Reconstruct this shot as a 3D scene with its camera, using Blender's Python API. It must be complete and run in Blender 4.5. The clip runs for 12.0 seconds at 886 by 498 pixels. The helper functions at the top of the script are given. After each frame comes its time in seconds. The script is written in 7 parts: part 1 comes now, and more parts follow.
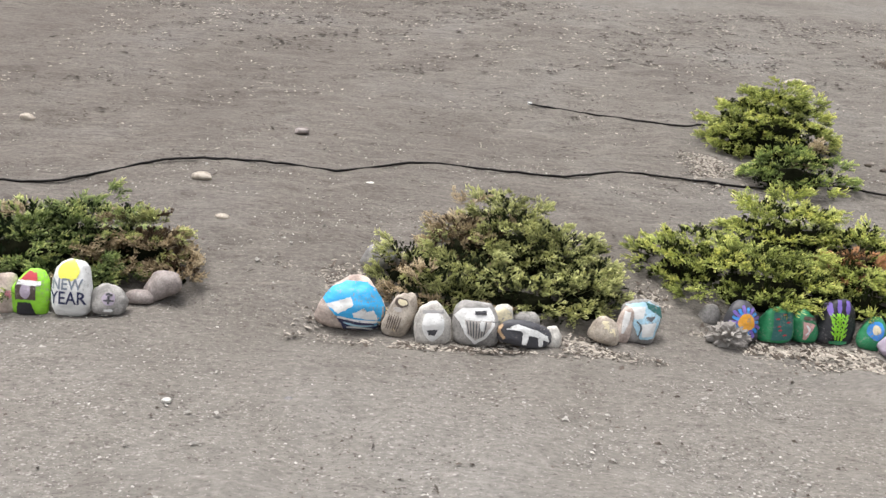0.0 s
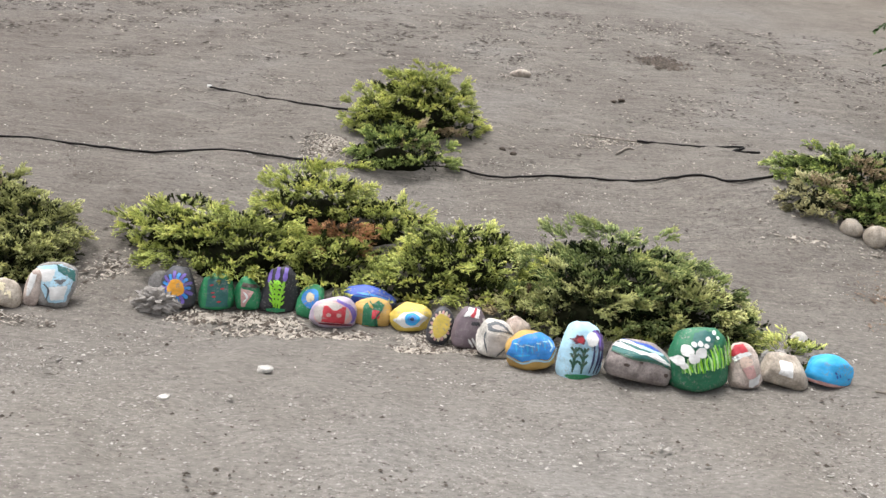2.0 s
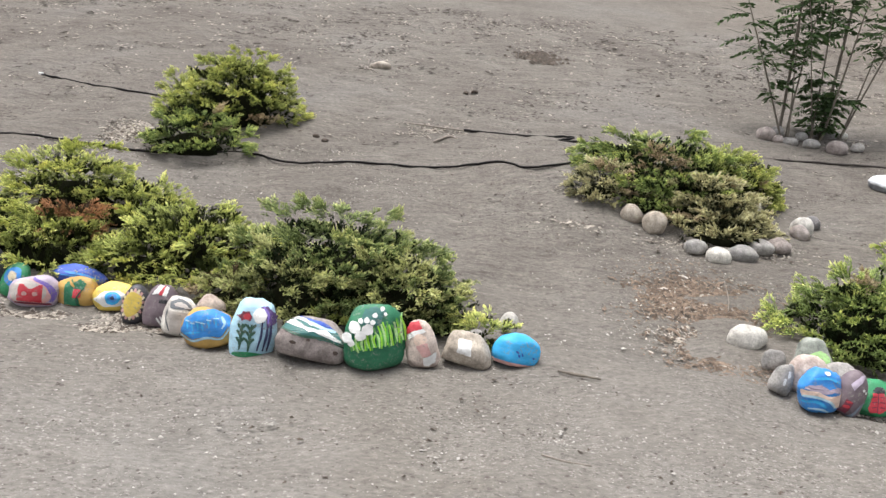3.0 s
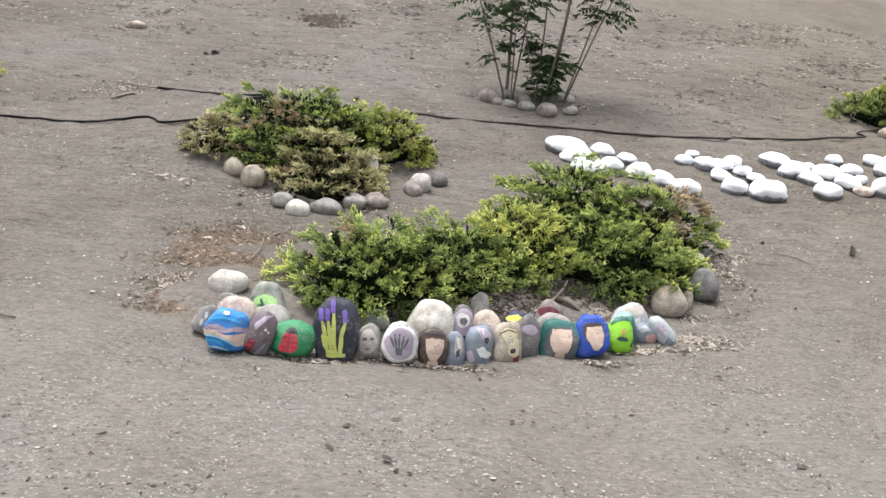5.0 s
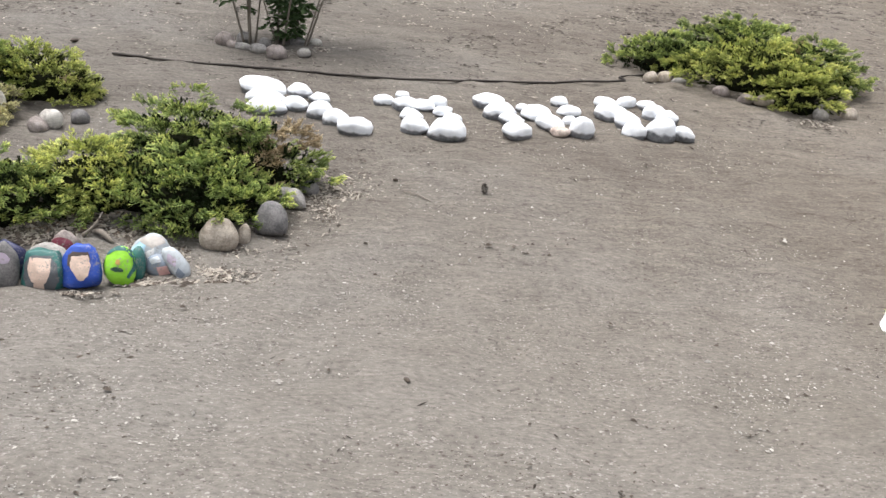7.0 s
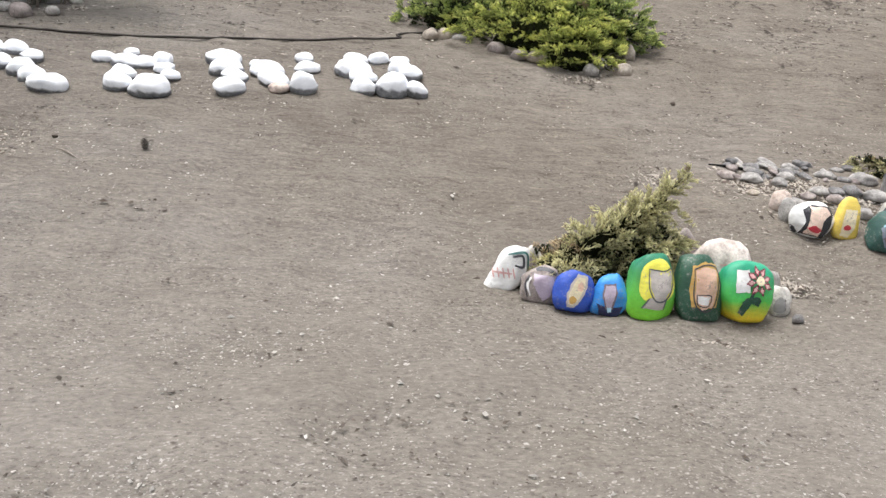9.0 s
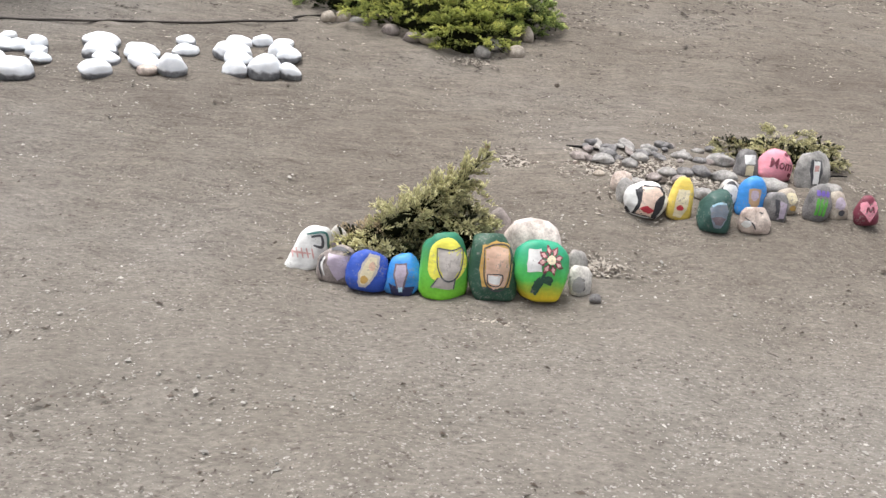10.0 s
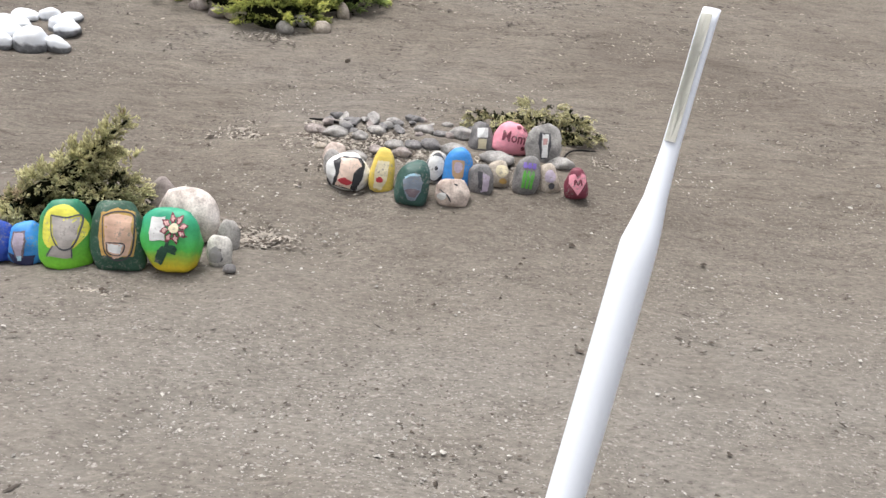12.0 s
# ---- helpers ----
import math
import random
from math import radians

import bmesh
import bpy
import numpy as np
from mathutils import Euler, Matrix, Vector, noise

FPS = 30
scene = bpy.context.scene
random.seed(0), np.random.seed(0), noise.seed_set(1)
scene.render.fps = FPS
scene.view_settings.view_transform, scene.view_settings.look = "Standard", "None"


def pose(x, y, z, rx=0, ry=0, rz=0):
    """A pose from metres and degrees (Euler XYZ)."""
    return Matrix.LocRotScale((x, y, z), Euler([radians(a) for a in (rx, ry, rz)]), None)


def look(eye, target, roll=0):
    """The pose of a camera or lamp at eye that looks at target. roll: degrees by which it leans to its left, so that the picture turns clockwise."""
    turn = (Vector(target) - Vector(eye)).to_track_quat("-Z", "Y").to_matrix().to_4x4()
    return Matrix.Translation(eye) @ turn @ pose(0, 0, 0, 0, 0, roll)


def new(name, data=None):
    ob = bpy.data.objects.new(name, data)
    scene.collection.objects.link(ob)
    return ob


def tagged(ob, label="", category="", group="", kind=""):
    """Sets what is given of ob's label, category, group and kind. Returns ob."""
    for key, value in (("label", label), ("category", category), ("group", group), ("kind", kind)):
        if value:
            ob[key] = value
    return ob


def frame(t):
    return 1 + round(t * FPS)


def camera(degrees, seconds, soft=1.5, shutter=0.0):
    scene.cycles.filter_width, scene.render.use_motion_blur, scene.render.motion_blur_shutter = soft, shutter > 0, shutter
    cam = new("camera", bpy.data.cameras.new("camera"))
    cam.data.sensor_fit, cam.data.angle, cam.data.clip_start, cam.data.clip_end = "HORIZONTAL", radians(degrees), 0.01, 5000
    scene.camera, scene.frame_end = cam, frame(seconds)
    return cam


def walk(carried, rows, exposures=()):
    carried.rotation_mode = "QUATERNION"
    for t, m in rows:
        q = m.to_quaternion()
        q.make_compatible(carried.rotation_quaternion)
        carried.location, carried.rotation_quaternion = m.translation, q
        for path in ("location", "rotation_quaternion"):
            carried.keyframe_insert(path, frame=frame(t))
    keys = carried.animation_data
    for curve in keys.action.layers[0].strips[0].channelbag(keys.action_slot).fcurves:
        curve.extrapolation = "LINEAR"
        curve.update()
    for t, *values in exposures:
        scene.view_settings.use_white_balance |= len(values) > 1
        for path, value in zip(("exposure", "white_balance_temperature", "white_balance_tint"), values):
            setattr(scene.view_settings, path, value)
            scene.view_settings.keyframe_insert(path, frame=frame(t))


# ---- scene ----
from mathutils.bvhtree import BVHTree

cam = camera(58.0, 12.0, soft=1.45)
PATH = [
    (0.0, 0.0, 0.0, 1.58, -1.0, -13.73, -3.86),
    (0.5, 0.876, -0.051, 1.575, -1.23, -13.47, -4.3),
    (1.0, 1.669, -0.074, 1.583, -1.22, -13.41, -4.42),
    (1.5, 2.561, -0.079, 1.566, -1.23, -13.15, -4.45),
    (2.0, 3.31, -0.066, 1.548, -1.42, -12.98, -4.62),
    (2.5, 4.15, -0.052, 1.518, -1.6, -12.63, -4.84),
    (3.0, 4.947, -0.029, 1.492, -1.9, -12.4, -4.93),
    (3.2, 5.229, -0.023, 1.487, -2.07, -12.38, -5.01),
    (4.8, 7.562, -0.263, 1.62, -2.26, -13.68, -5.52),
    (5.0, 7.864, -0.273, 1.625, -2.21, -14.21, -5.52),
    (5.5, 8.58, -0.271, 1.638, -1.88, -15.46, -5.46),
    (6.0, 9.382, -0.258, 1.623, -1.61, -15.76, -5.35),
    (6.5, 10.051, -0.234, 1.617, -1.42, -16.01, -5.3),
    (7.0, 10.777, -0.184, 1.579, -1.33, -16.16, -5.26),
    (7.2, 11.028, -0.159, 1.562, -1.41, -16.41, -5.34),
    (8.8, 12.83, -0.008, 1.54, -2.16, -17.3, -4.85),
    (9.0, 13.056, -0.021, 1.555, -2.14, -17.56, -4.79),
    (9.5, 13.584, -0.048, 1.589, -1.95, -18.06, -4.7),
    (10.0, 14.165, -0.049, 1.593, -1.8, -18.42, -4.56),
    (10.5, 14.639, -0.041, 1.594, -1.75, -18.58, -4.62),
    (11.0, 15.162, -0.033, 1.589, -1.71, -18.74, -4.67),
    (11.5, 15.584, -0.022, 1.585, -1.81, -18.78, -4.73),
    (12.0, 16.056, 0.0, 1.58, -1.71, -18.92, -4.75),
]
EXPOSURES = [(0.0, 0.80), (9.0, 0.78), (10.5, 0.76), (12.0, 0.72)]
walk(cam, [(t, pose(x, y, z, 90 + pitch, roll, yaw)) for t, x, y, z, yaw, pitch, roll in PATH], EXPOSURES)


# ---- light ----
world = bpy.data.worlds.new("overcast_sky")
scene.world = world
world.use_nodes = True
wn = world.node_tree.nodes
sky = wn.new("ShaderNodeTexSky")
sky.sky_type, sky.sun_disc = "NISHITA", False
sky.sun_elevation, sky.sun_rotation = radians(76), radians(-68)
sky.dust_density, sky.ozone_density, sky.air_density = 6.0, 1.0, 1.0
haze = wn.new("ShaderNodeHueSaturation")
haze.inputs["Saturation"].default_value = 0.25
world.node_tree.links.new(sky.outputs["Color"], haze.inputs["Color"])
world.node_tree.links.new(haze.outputs["Color"], wn["Background"].inputs["Color"])
wn["Background"].inputs["Strength"].default_value = 0.15
sun = new("sun", bpy.data.lights.new("sun", "SUN"))
sun.data.energy, sun.data.angle, sun.data.color = 1.5, radians(25), (1.0, 0.97, 0.93)
sun.matrix_world = look((-5, 2, 22), (0, 0, 0))

# ---- materials ----
MATS = {}


def shader(name, roughness=0.8, metallic=0.0):
    """A fresh principled material: its node tree, the shader node and a helper for new nodes."""
    m = bpy.data.materials.new(name)
    m.use_nodes = True
    t = m.node_tree
    b = t.nodes["Principled BSDF"]
    b.inputs["Roughness"].default_value = roughness
    b.inputs["Metallic"].default_value = metallic
    return m, t, b


def coords(t, scale=1.0, kind="Object"):
    tc = t.nodes.new("ShaderNodeTexCoord")
    mp = t.nodes.new("ShaderNodeMapping")
    mp.inputs["Scale"].default_value = (scale,) * 3 if isinstance(scale, (int, float)) else scale
    t.links.new(tc.outputs[kind], mp.inputs["Vector"])
    return mp.outputs["Vector"]


def noise_node(t, vec, scale, detail=4.0, rough=0.55):
    n = t.nodes.new("ShaderNodeTexNoise")
    n.inputs["Scale"].default_value, n.inputs["Detail"].default_value, n.inputs["Roughness"].default_value = scale, detail, rough
    t.links.new(vec, n.inputs["Vector"])
    return n.outputs["Fac"]


def ramp(t, fac, stops):
    r = t.nodes.new("ShaderNodeValToRGB")
    e = r.color_ramp.elements
    while len(e) < len(stops):
        e.new(0.5)
    for el, (p, c) in zip(e, stops):
        el.position, el.color = p, (c if len(c) == 4 else (*c, 1.0)) if isinstance(c, tuple) else (c, c, c, 1.0)
    t.links.new(fac, r.inputs["Fac"])
    return r.outputs["Color"]


def mix(t, fac, a, b, mode="MIX"):
    m = t.nodes.new("ShaderNodeMix")
    m.data_type, m.blend_type = "RGBA", mode
    for sock, v in ((m.inputs["Factor"], fac), (m.inputs[6], a), (m.inputs[7], b)):
        if isinstance(v, (int, float)):
            sock.default_value = v if sock == m.inputs["Factor"] else (v, v, v, 1.0)
        elif isinstance(v, tuple):
            sock.default_value = (*v[:3], 1.0)
        else:
            t.links.new(v, sock)
    return m.outputs[2]


def bump(t, b, height, strength=0.4, distance=0.01):
    n = t.nodes.new("ShaderNodeBump")
    n.inputs["Strength"].default_value, n.inputs["Distance"].default_value = strength, distance
    t.links.new(height, n.inputs["Height"])
    t.links.new(n.outputs["Normal"], b.inputs["Normal"])


def jitter(t):
    return t.nodes.new("ShaderNodeObjectInfo").outputs["Random"]


def island(t):
    return t.nodes.new("ShaderNodeNewGeometry").outputs["Random Per Island"]


def specks(t, v, scale, share, seed, thick):
    """Small ragged grains: 1 on a share of the grains, thicker where the field thick is high, 0 elsewhere."""
    n = t.nodes.new("ShaderNodeTexVoronoi")
    n.inputs["Scale"].default_value, n.inputs["Randomness"].default_value = scale, 1.0
    mp = t.nodes.new("ShaderNodeMapping")
    mp.inputs["Location"].default_value = (seed, seed * 0.7, 0)
    mp.inputs["Rotation"].default_value = (0, 0, 0.3 * seed)
    mp.inputs["Scale"].default_value = (0.8, 1.25, 1.0)
    t.links.new(v, mp.inputs["Vector"])
    t.links.new(mp.outputs["Vector"], n.inputs["Vector"])
    sep = t.nodes.new("ShaderNodeSeparateColor")
    t.links.new(n.outputs["Color"], sep.inputs[0])
    add = t.nodes.new("ShaderNodeMath")
    add.operation = "MULTIPLY_ADD"
    t.links.new(thick, add.inputs[0])
    add.inputs[1].default_value = 0.5
    t.links.new(sep.outputs[0], add.inputs[2])
    some = t.nodes.new("ShaderNodeMapRange")
    some.inputs["From Min"].default_value, some.inputs["From Max"].default_value = 1.23 - share, 1.25 - share
    t.links.new(add.outputs[0], some.inputs["Value"])
    return mix(t, 1.0, some.outputs[0], ramp(t, n.outputs["Distance"], [(0.25, 1.0), (0.5, 0.0)]), "MULTIPLY")


def ragged(t, v, scale, amount):
    """The place, pushed about a little so that shapes get ragged edges."""
    n = t.nodes.new("ShaderNodeTexNoise")
    n.inputs["Scale"].default_value, n.inputs["Detail"].default_value = scale, 2.0
    t.links.new(v, n.inputs["Vector"])
    m = t.nodes.new("ShaderNodeVectorMath")
    m.operation = "MULTIPLY_ADD"
    t.links.new(n.outputs["Color"], m.inputs[0])
    m.inputs[1].default_value = (amount,) * 3
    t.links.new(v, m.inputs[2])
    return m.outputs[0]


def dirt_material():
    """Dry trodden soil, paler and grittier on the level strip along the path."""
    m, t, b = shader("dry_dirt", 0.95)
    b.inputs["Specular IOR Level"].default_value = 0.12
    v = coords(t, 1.0)
    large = noise_node(t, v, 0.55, 5.0, 0.6)
    middle = noise_node(t, v, 4.0, 5.0, 0.6)
    grain = noise_node(t, coords(t, (0.7, 1.3, 1.0)), 38.0, 5.0, 0.7)
    stretched = noise_node(t, coords(t, (3.0, 9.0, 3.0)), 4.0, 6.0, 0.75)
    soil = ramp(t, large, [(0.3, (0.125, 0.112, 0.101)), (0.52, (0.157, 0.144, 0.130)), (0.75, (0.172, 0.162, 0.153))])
    gravel = ramp(t, large, [(0.3, (0.165, 0.152, 0.136)), (0.52, (0.184, 0.172, 0.158)), (0.75, (0.199, 0.190, 0.178))])
    sep = t.nodes.new("ShaderNodeSeparateXYZ")
    t.links.new(v, sep.inputs[0])
    far = t.nodes.new("ShaderNodeMath")
    far.operation = "MULTIPLY_ADD"
    t.links.new(noise_node(t, v, 1.1, 4.0), far.inputs[0])
    far.inputs[1].default_value = 1.6
    t.links.new(sep.outputs["Y"], far.inputs[2])
    span = t.nodes.new("ShaderNodeMapRange")
    span.inputs["From Min"].default_value, span.inputs["From Max"].default_value = 3.6, 6.0
    t.links.new(far.outputs[0], span.inputs["Value"])
    c = mix(t, span.outputs[0], gravel, soil)
    c = mix(t, 0.35, c, ramp(t, middle, [(0.3, (0.66, 0.64, 0.62)), (0.6, (1.0, 1.0, 1.0)), (0.8, (1.15, 1.14, 1.12))]), "MULTIPLY")
    c = mix(t, 0.38, c, ramp(t, stretched, [(0.3, (0.60, 0.58, 0.56)), (0.45, (0.97, 0.97, 0.97)), (0.65, (1.15, 1.15, 1.15))]), "MULTIPLY")
    c = mix(t, 0.55, c, ramp(t, grain, [(0.33, (0.40, 0.38, 0.36)), (0.43, (0.86, 0.85, 0.84)), (0.53, (1.05, 1.05, 1.04)), (0.66, (1.55, 1.54, 1.52))]), "MULTIPLY")
    half = t.nodes.new("ShaderNodeMath")
    half.operation = "MULTIPLY"
    t.links.new(span.outputs[0], half.inputs[0])
    half.inputs[1].default_value = 0.85
    ruts = noise_node(t, coords(t, (1.1, 6.5, 2.0)), 3.4, 6.0, 0.72)
    c = mix(t, half.outputs[0], c, mix(t, 1.0, c, ramp(t, ruts, [(0.30, (0.45, 0.43, 0.42)), (0.44, (0.92, 0.92, 0.92)), (0.56, (1.03, 1.03, 1.03)), (0.70, (1.35, 1.34, 1.32))]), "MULTIPLY"))
    warm = t.nodes.new("ShaderNodeMapRange")
    warm.inputs["From Min"].default_value, warm.inputs["From Max"].default_value = 9.0, 14.5
    t.links.new(sep.outputs["X"], warm.inputs["Value"])
    # soil darker towards the far left
    shade = t.nodes.new("ShaderNodeMapRange")
    shade.inputs["From Min"].default_value, shade.inputs["From Max"].default_value = 4.5, -3.0
    t.links.new(sep.outputs["X"], shade.inputs["Value"])
    far_left = mix(t, 1.0, shade.outputs[0], span.outputs[0], "MULTIPLY")
    c = mix(t, far_left, c, mix(t, 1.0, c, (0.87, 0.845, 0.84), "MULTIPLY"))
    c = mix(t, warm.outputs[0], c, mix(t, 1.0, c, mix(t, span.outputs[0], (0.96, 0.935, 0.905), (1.015, 0.970, 0.915)), "MULTIPLY"))
    thick = noise_node(t, v, 0.9, 3.0, 0.6)
    w = ragged(t, v, 60.0, 0.018)
    less = t.nodes.new("ShaderNodeMapRange")
    less.inputs["To Min"].default_value, less.inputs["To Max"].default_value = 1.0, 0.35
    t.links.new(span.outputs[0], less.inputs["Value"])
    pale = mix(t, 0.5, c, (0.44, 0.42, 0.39))
    c = mix(t, mix(t, 1.0, specks(t, w, 62.0, 0.07, 0.0, thick), less.outputs[0], "MULTIPLY"), c, pale)
    c = mix(t, mix(t, 1.0, specks(t, w, 130.0, 0.11, 5.0, thick), less.outputs[0], "MULTIPLY"), c, pale)
    c = mix(t, specks(t, w, 52.0, 0.07, 9.0, thick), c, mix(t, 0.65, c, (0.06, 0.05, 0.042)))
    c = mix(t, specks(t, w, 120.0, 0.09, 13.0, thick), c, mix(t, 0.55, c, (0.06, 0.05, 0.042)))
    t.links.new(c, b.inputs["Base Color"])
    bump(t, b, mix(t, 0.30, grain, ruts), 0.9, 0.018)
    return m


def stone_material(name, dark, light, speck=0.5, scale=1.0):
    """River stone: mottled at two scales, with fine specks and a faint tint of its own for each stone."""
    m, t, b = shader(name, 0.78)
    v = coords(t)
    big, fine = noise_node(t, v, 9.0 * scale, 5.0, 0.6), noise_node(t, v, 90.0 * scale, 4.0, 0.7)
    c = ramp(t, big, [(0.36, tuple(0.75 * k for k in dark)), (0.5, tuple(0.5 * (a + b) for a, b in zip(dark, light))), (0.64, tuple(1.12 * k for k in light))])
    c = mix(t, speck, c, ramp(t, fine, [(0.38, 0.35), (0.5, 1.0), (0.65, 1.5)]), "MULTIPLY")
    c = mix(t, 0.35, c, ramp(t, jitter(t), [(0.0, (0.72, 0.70, 0.70)), (0.5, (1.0, 0.99, 0.97)), (1.0, (1.22, 1.18, 1.12))]), "MULTIPLY")
    t.links.new(c, b.inputs["Base Color"])
    bump(t, b, mix(t, 0.5, big, fine), 0.6, 0.010)
    return m


def paint_material(name, color, wear=0.10, under=(0.28, 0.26, 0.24)):
    """Brushed outdoor paint: streaky, a little faded, rubbed through to the stone in spots."""
    m, t, b = shader(name, 0.55)
    v = coords(t)
    streak, blot, fine = noise_node(t, coords(t, (14.0, 14.0, 40.0)), 1.0, 4.0, 0.6), noise_node(t, v, 11.0, 4.0, 0.6), noise_node(t, v, 70.0, 5.0, 0.7)
    lo, hi = tuple(0.70 * k for k in color), tuple(min(1.0, 1.16 * k + 0.015) for k in color)
    c = mix(t, 0.6, ramp(t, blot, [(0.3, lo), (0.7, hi)]), ramp(t, streak, [(0.3, lo), (0.7, hi)]))
    rub = ramp(t, fine, [(0.66 - wear, 0.0), (0.72 - wear * 0.6, 1.0)])
    rub = mix(t, 1.0, rub, ramp(t, blot, [(0.45, 0.0), (0.62, 1.0)]), "MULTIPLY")
    c = mix(t, rub, c, under)
    t.links.new(c, b.inputs["Base Color"])
    bump(t, b, mix(t, 0.5, blot, fine), 0.5, 0.006)
    return m


def whitewash_material():
    """Whitewash brushed over a river stone, its underside greyed to paint in the shadow there."""
    m, t, b = shader("whitewash", 0.7)
    v = coords(t)
    sep = t.nodes.new("ShaderNodeSeparateXYZ")
    t.links.new(coords(t, 1.0, "Generated"), sep.inputs[0])
    edge = t.nodes.new("ShaderNodeMath")
    edge.operation = "MULTIPLY_ADD"
    t.links.new(noise_node(t, v, 9.0, 4.0), edge.inputs[0])
    edge.inputs[1].default_value = 0.45
    t.links.new(sep.outputs["Z"], edge.inputs[2])
    some = t.nodes.new("ShaderNodeMath")
    some.operation = "MULTIPLY_ADD"
    t.links.new(jitter(t), some.inputs[0])
    some.inputs[1].default_value = 0.22
    t.links.new(edge.outputs[0], some.inputs[2])
    # grey for the lower part, the underside's shadow given as colour
    bare = ramp(t, noise_node(t, v, 30.0, 4.0), [(0.3, (0.10, 0.105, 0.115)), (0.7, (0.26, 0.265, 0.28))])
    white = ramp(t, noise_node(t, v, 14.0, 5.0, 0.65), [(0.3, (0.70, 0.73, 0.78)), (0.6, (0.84, 0.86, 0.89))])
    c = mix(t, ramp(t, some.outputs[0], [(0.70, 0.0), (0.82, 1.0)]), bare, white)
    t.links.new(c, b.inputs["Base Color"])
    bump(t, b, noise_node(t, v, 40.0), 0.4, 0.006)
    return m


def fade_material(name, low, middle, top):
    """Paint that is blended from one colour at the foot of the rock to others above."""
    m, t, b = shader(name, 0.55)
    v = coords(t)
    sep = t.nodes.new("ShaderNodeSeparateXYZ")
    t.links.new(coords(t, 1.0, "Generated"), sep.inputs[0])
    add = t.nodes.new("ShaderNodeMath")
    add.operation = "MULTIPLY_ADD"
    t.links.new(noise_node(t, v, 12.0, 4.0), add.inputs[0])
    add.inputs[1].default_value = 0.22
    t.links.new(sep.outputs["Z"], add.inputs[2])
    c = ramp(t, add.outputs[0], [(0.22, low), (0.48, middle), (0.95, top)])
    c = mix(t, 0.25, c, ramp(t, noise_node(t, v, 60.0, 4.0), [(0.3, 0.6), (0.7, 1.3)]), "MULTIPLY")
    t.links.new(c, b.inputs["Base Color"])
    bump(t, b, noise_node(t, v, 50.0), 0.2, 0.003)
    return m


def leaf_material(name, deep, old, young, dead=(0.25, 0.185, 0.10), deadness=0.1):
    """Juniper scale leaves: yellow-green on the growing tips, dead twigs in places, the shade inside the shrub painted
    as near-black green.
    """
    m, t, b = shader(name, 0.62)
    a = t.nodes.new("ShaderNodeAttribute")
    a.attribute_name = "growth_and_shade"
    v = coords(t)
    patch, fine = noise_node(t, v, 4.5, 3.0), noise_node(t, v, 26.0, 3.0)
    # low values fall to the deep colour, which carries the shade between sprays
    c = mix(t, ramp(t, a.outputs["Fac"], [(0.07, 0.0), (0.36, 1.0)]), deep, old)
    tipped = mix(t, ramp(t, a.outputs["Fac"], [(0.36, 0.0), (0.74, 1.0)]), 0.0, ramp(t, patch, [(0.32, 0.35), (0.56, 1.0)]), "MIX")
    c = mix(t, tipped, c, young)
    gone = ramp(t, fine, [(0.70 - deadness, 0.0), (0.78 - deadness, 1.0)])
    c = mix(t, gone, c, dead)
    c = mix(t, 0.5, c, ramp(t, island(t), [(0.0, 0.85), (1.0, 1.20)]), "MULTIPLY")
    t.links.new(c, b.inputs["Base Color"])
    b.inputs["Specular IOR Level"].default_value = 0.06
    thin = t.nodes.new("ShaderNodeBsdfTranslucent")
    t.links.new(c, thin.inputs["Color"])
    both = t.nodes.new("ShaderNodeMixShader")
    both.inputs["Fac"].default_value = 0.22
    t.links.new(b.outputs["BSDF"], both.inputs[1])
    t.links.new(thin.outputs["BSDF"], both.inputs[2])
    t.links.new(both.outputs["Shader"], t.nodes["Material Output"].inputs["Surface"])
    return m


def plain_material(name, color, roughness=0.7, vary=0.25, scale=20.0, relief=0.2):
    m, t, b = shader(name, roughness)
    v = coords(t)
    n, f = noise_node(t, v, scale, 5.0, 0.6), noise_node(t, v, scale * 7, 4.0, 0.7)
    lo, hi = tuple(k * (1 - vary) for k in color), tuple(min(1.0, k * (1 + vary)) for k in color)
    c = mix(t, 0.4, ramp(t, n, [(0.3, lo), (0.7, hi)]), ramp(t, f, [(0.3, lo), (0.7, hi)]))
    c = mix(t, 0.5, c, ramp(t, island(t), [(0.0, 0.35), (0.6, 1.0), (1.0, 1.7)]), "MULTIPLY")
    t.links.new(c, b.inputs["Base Color"])
    bump(t, b, f, relief, 0.004)
    return m


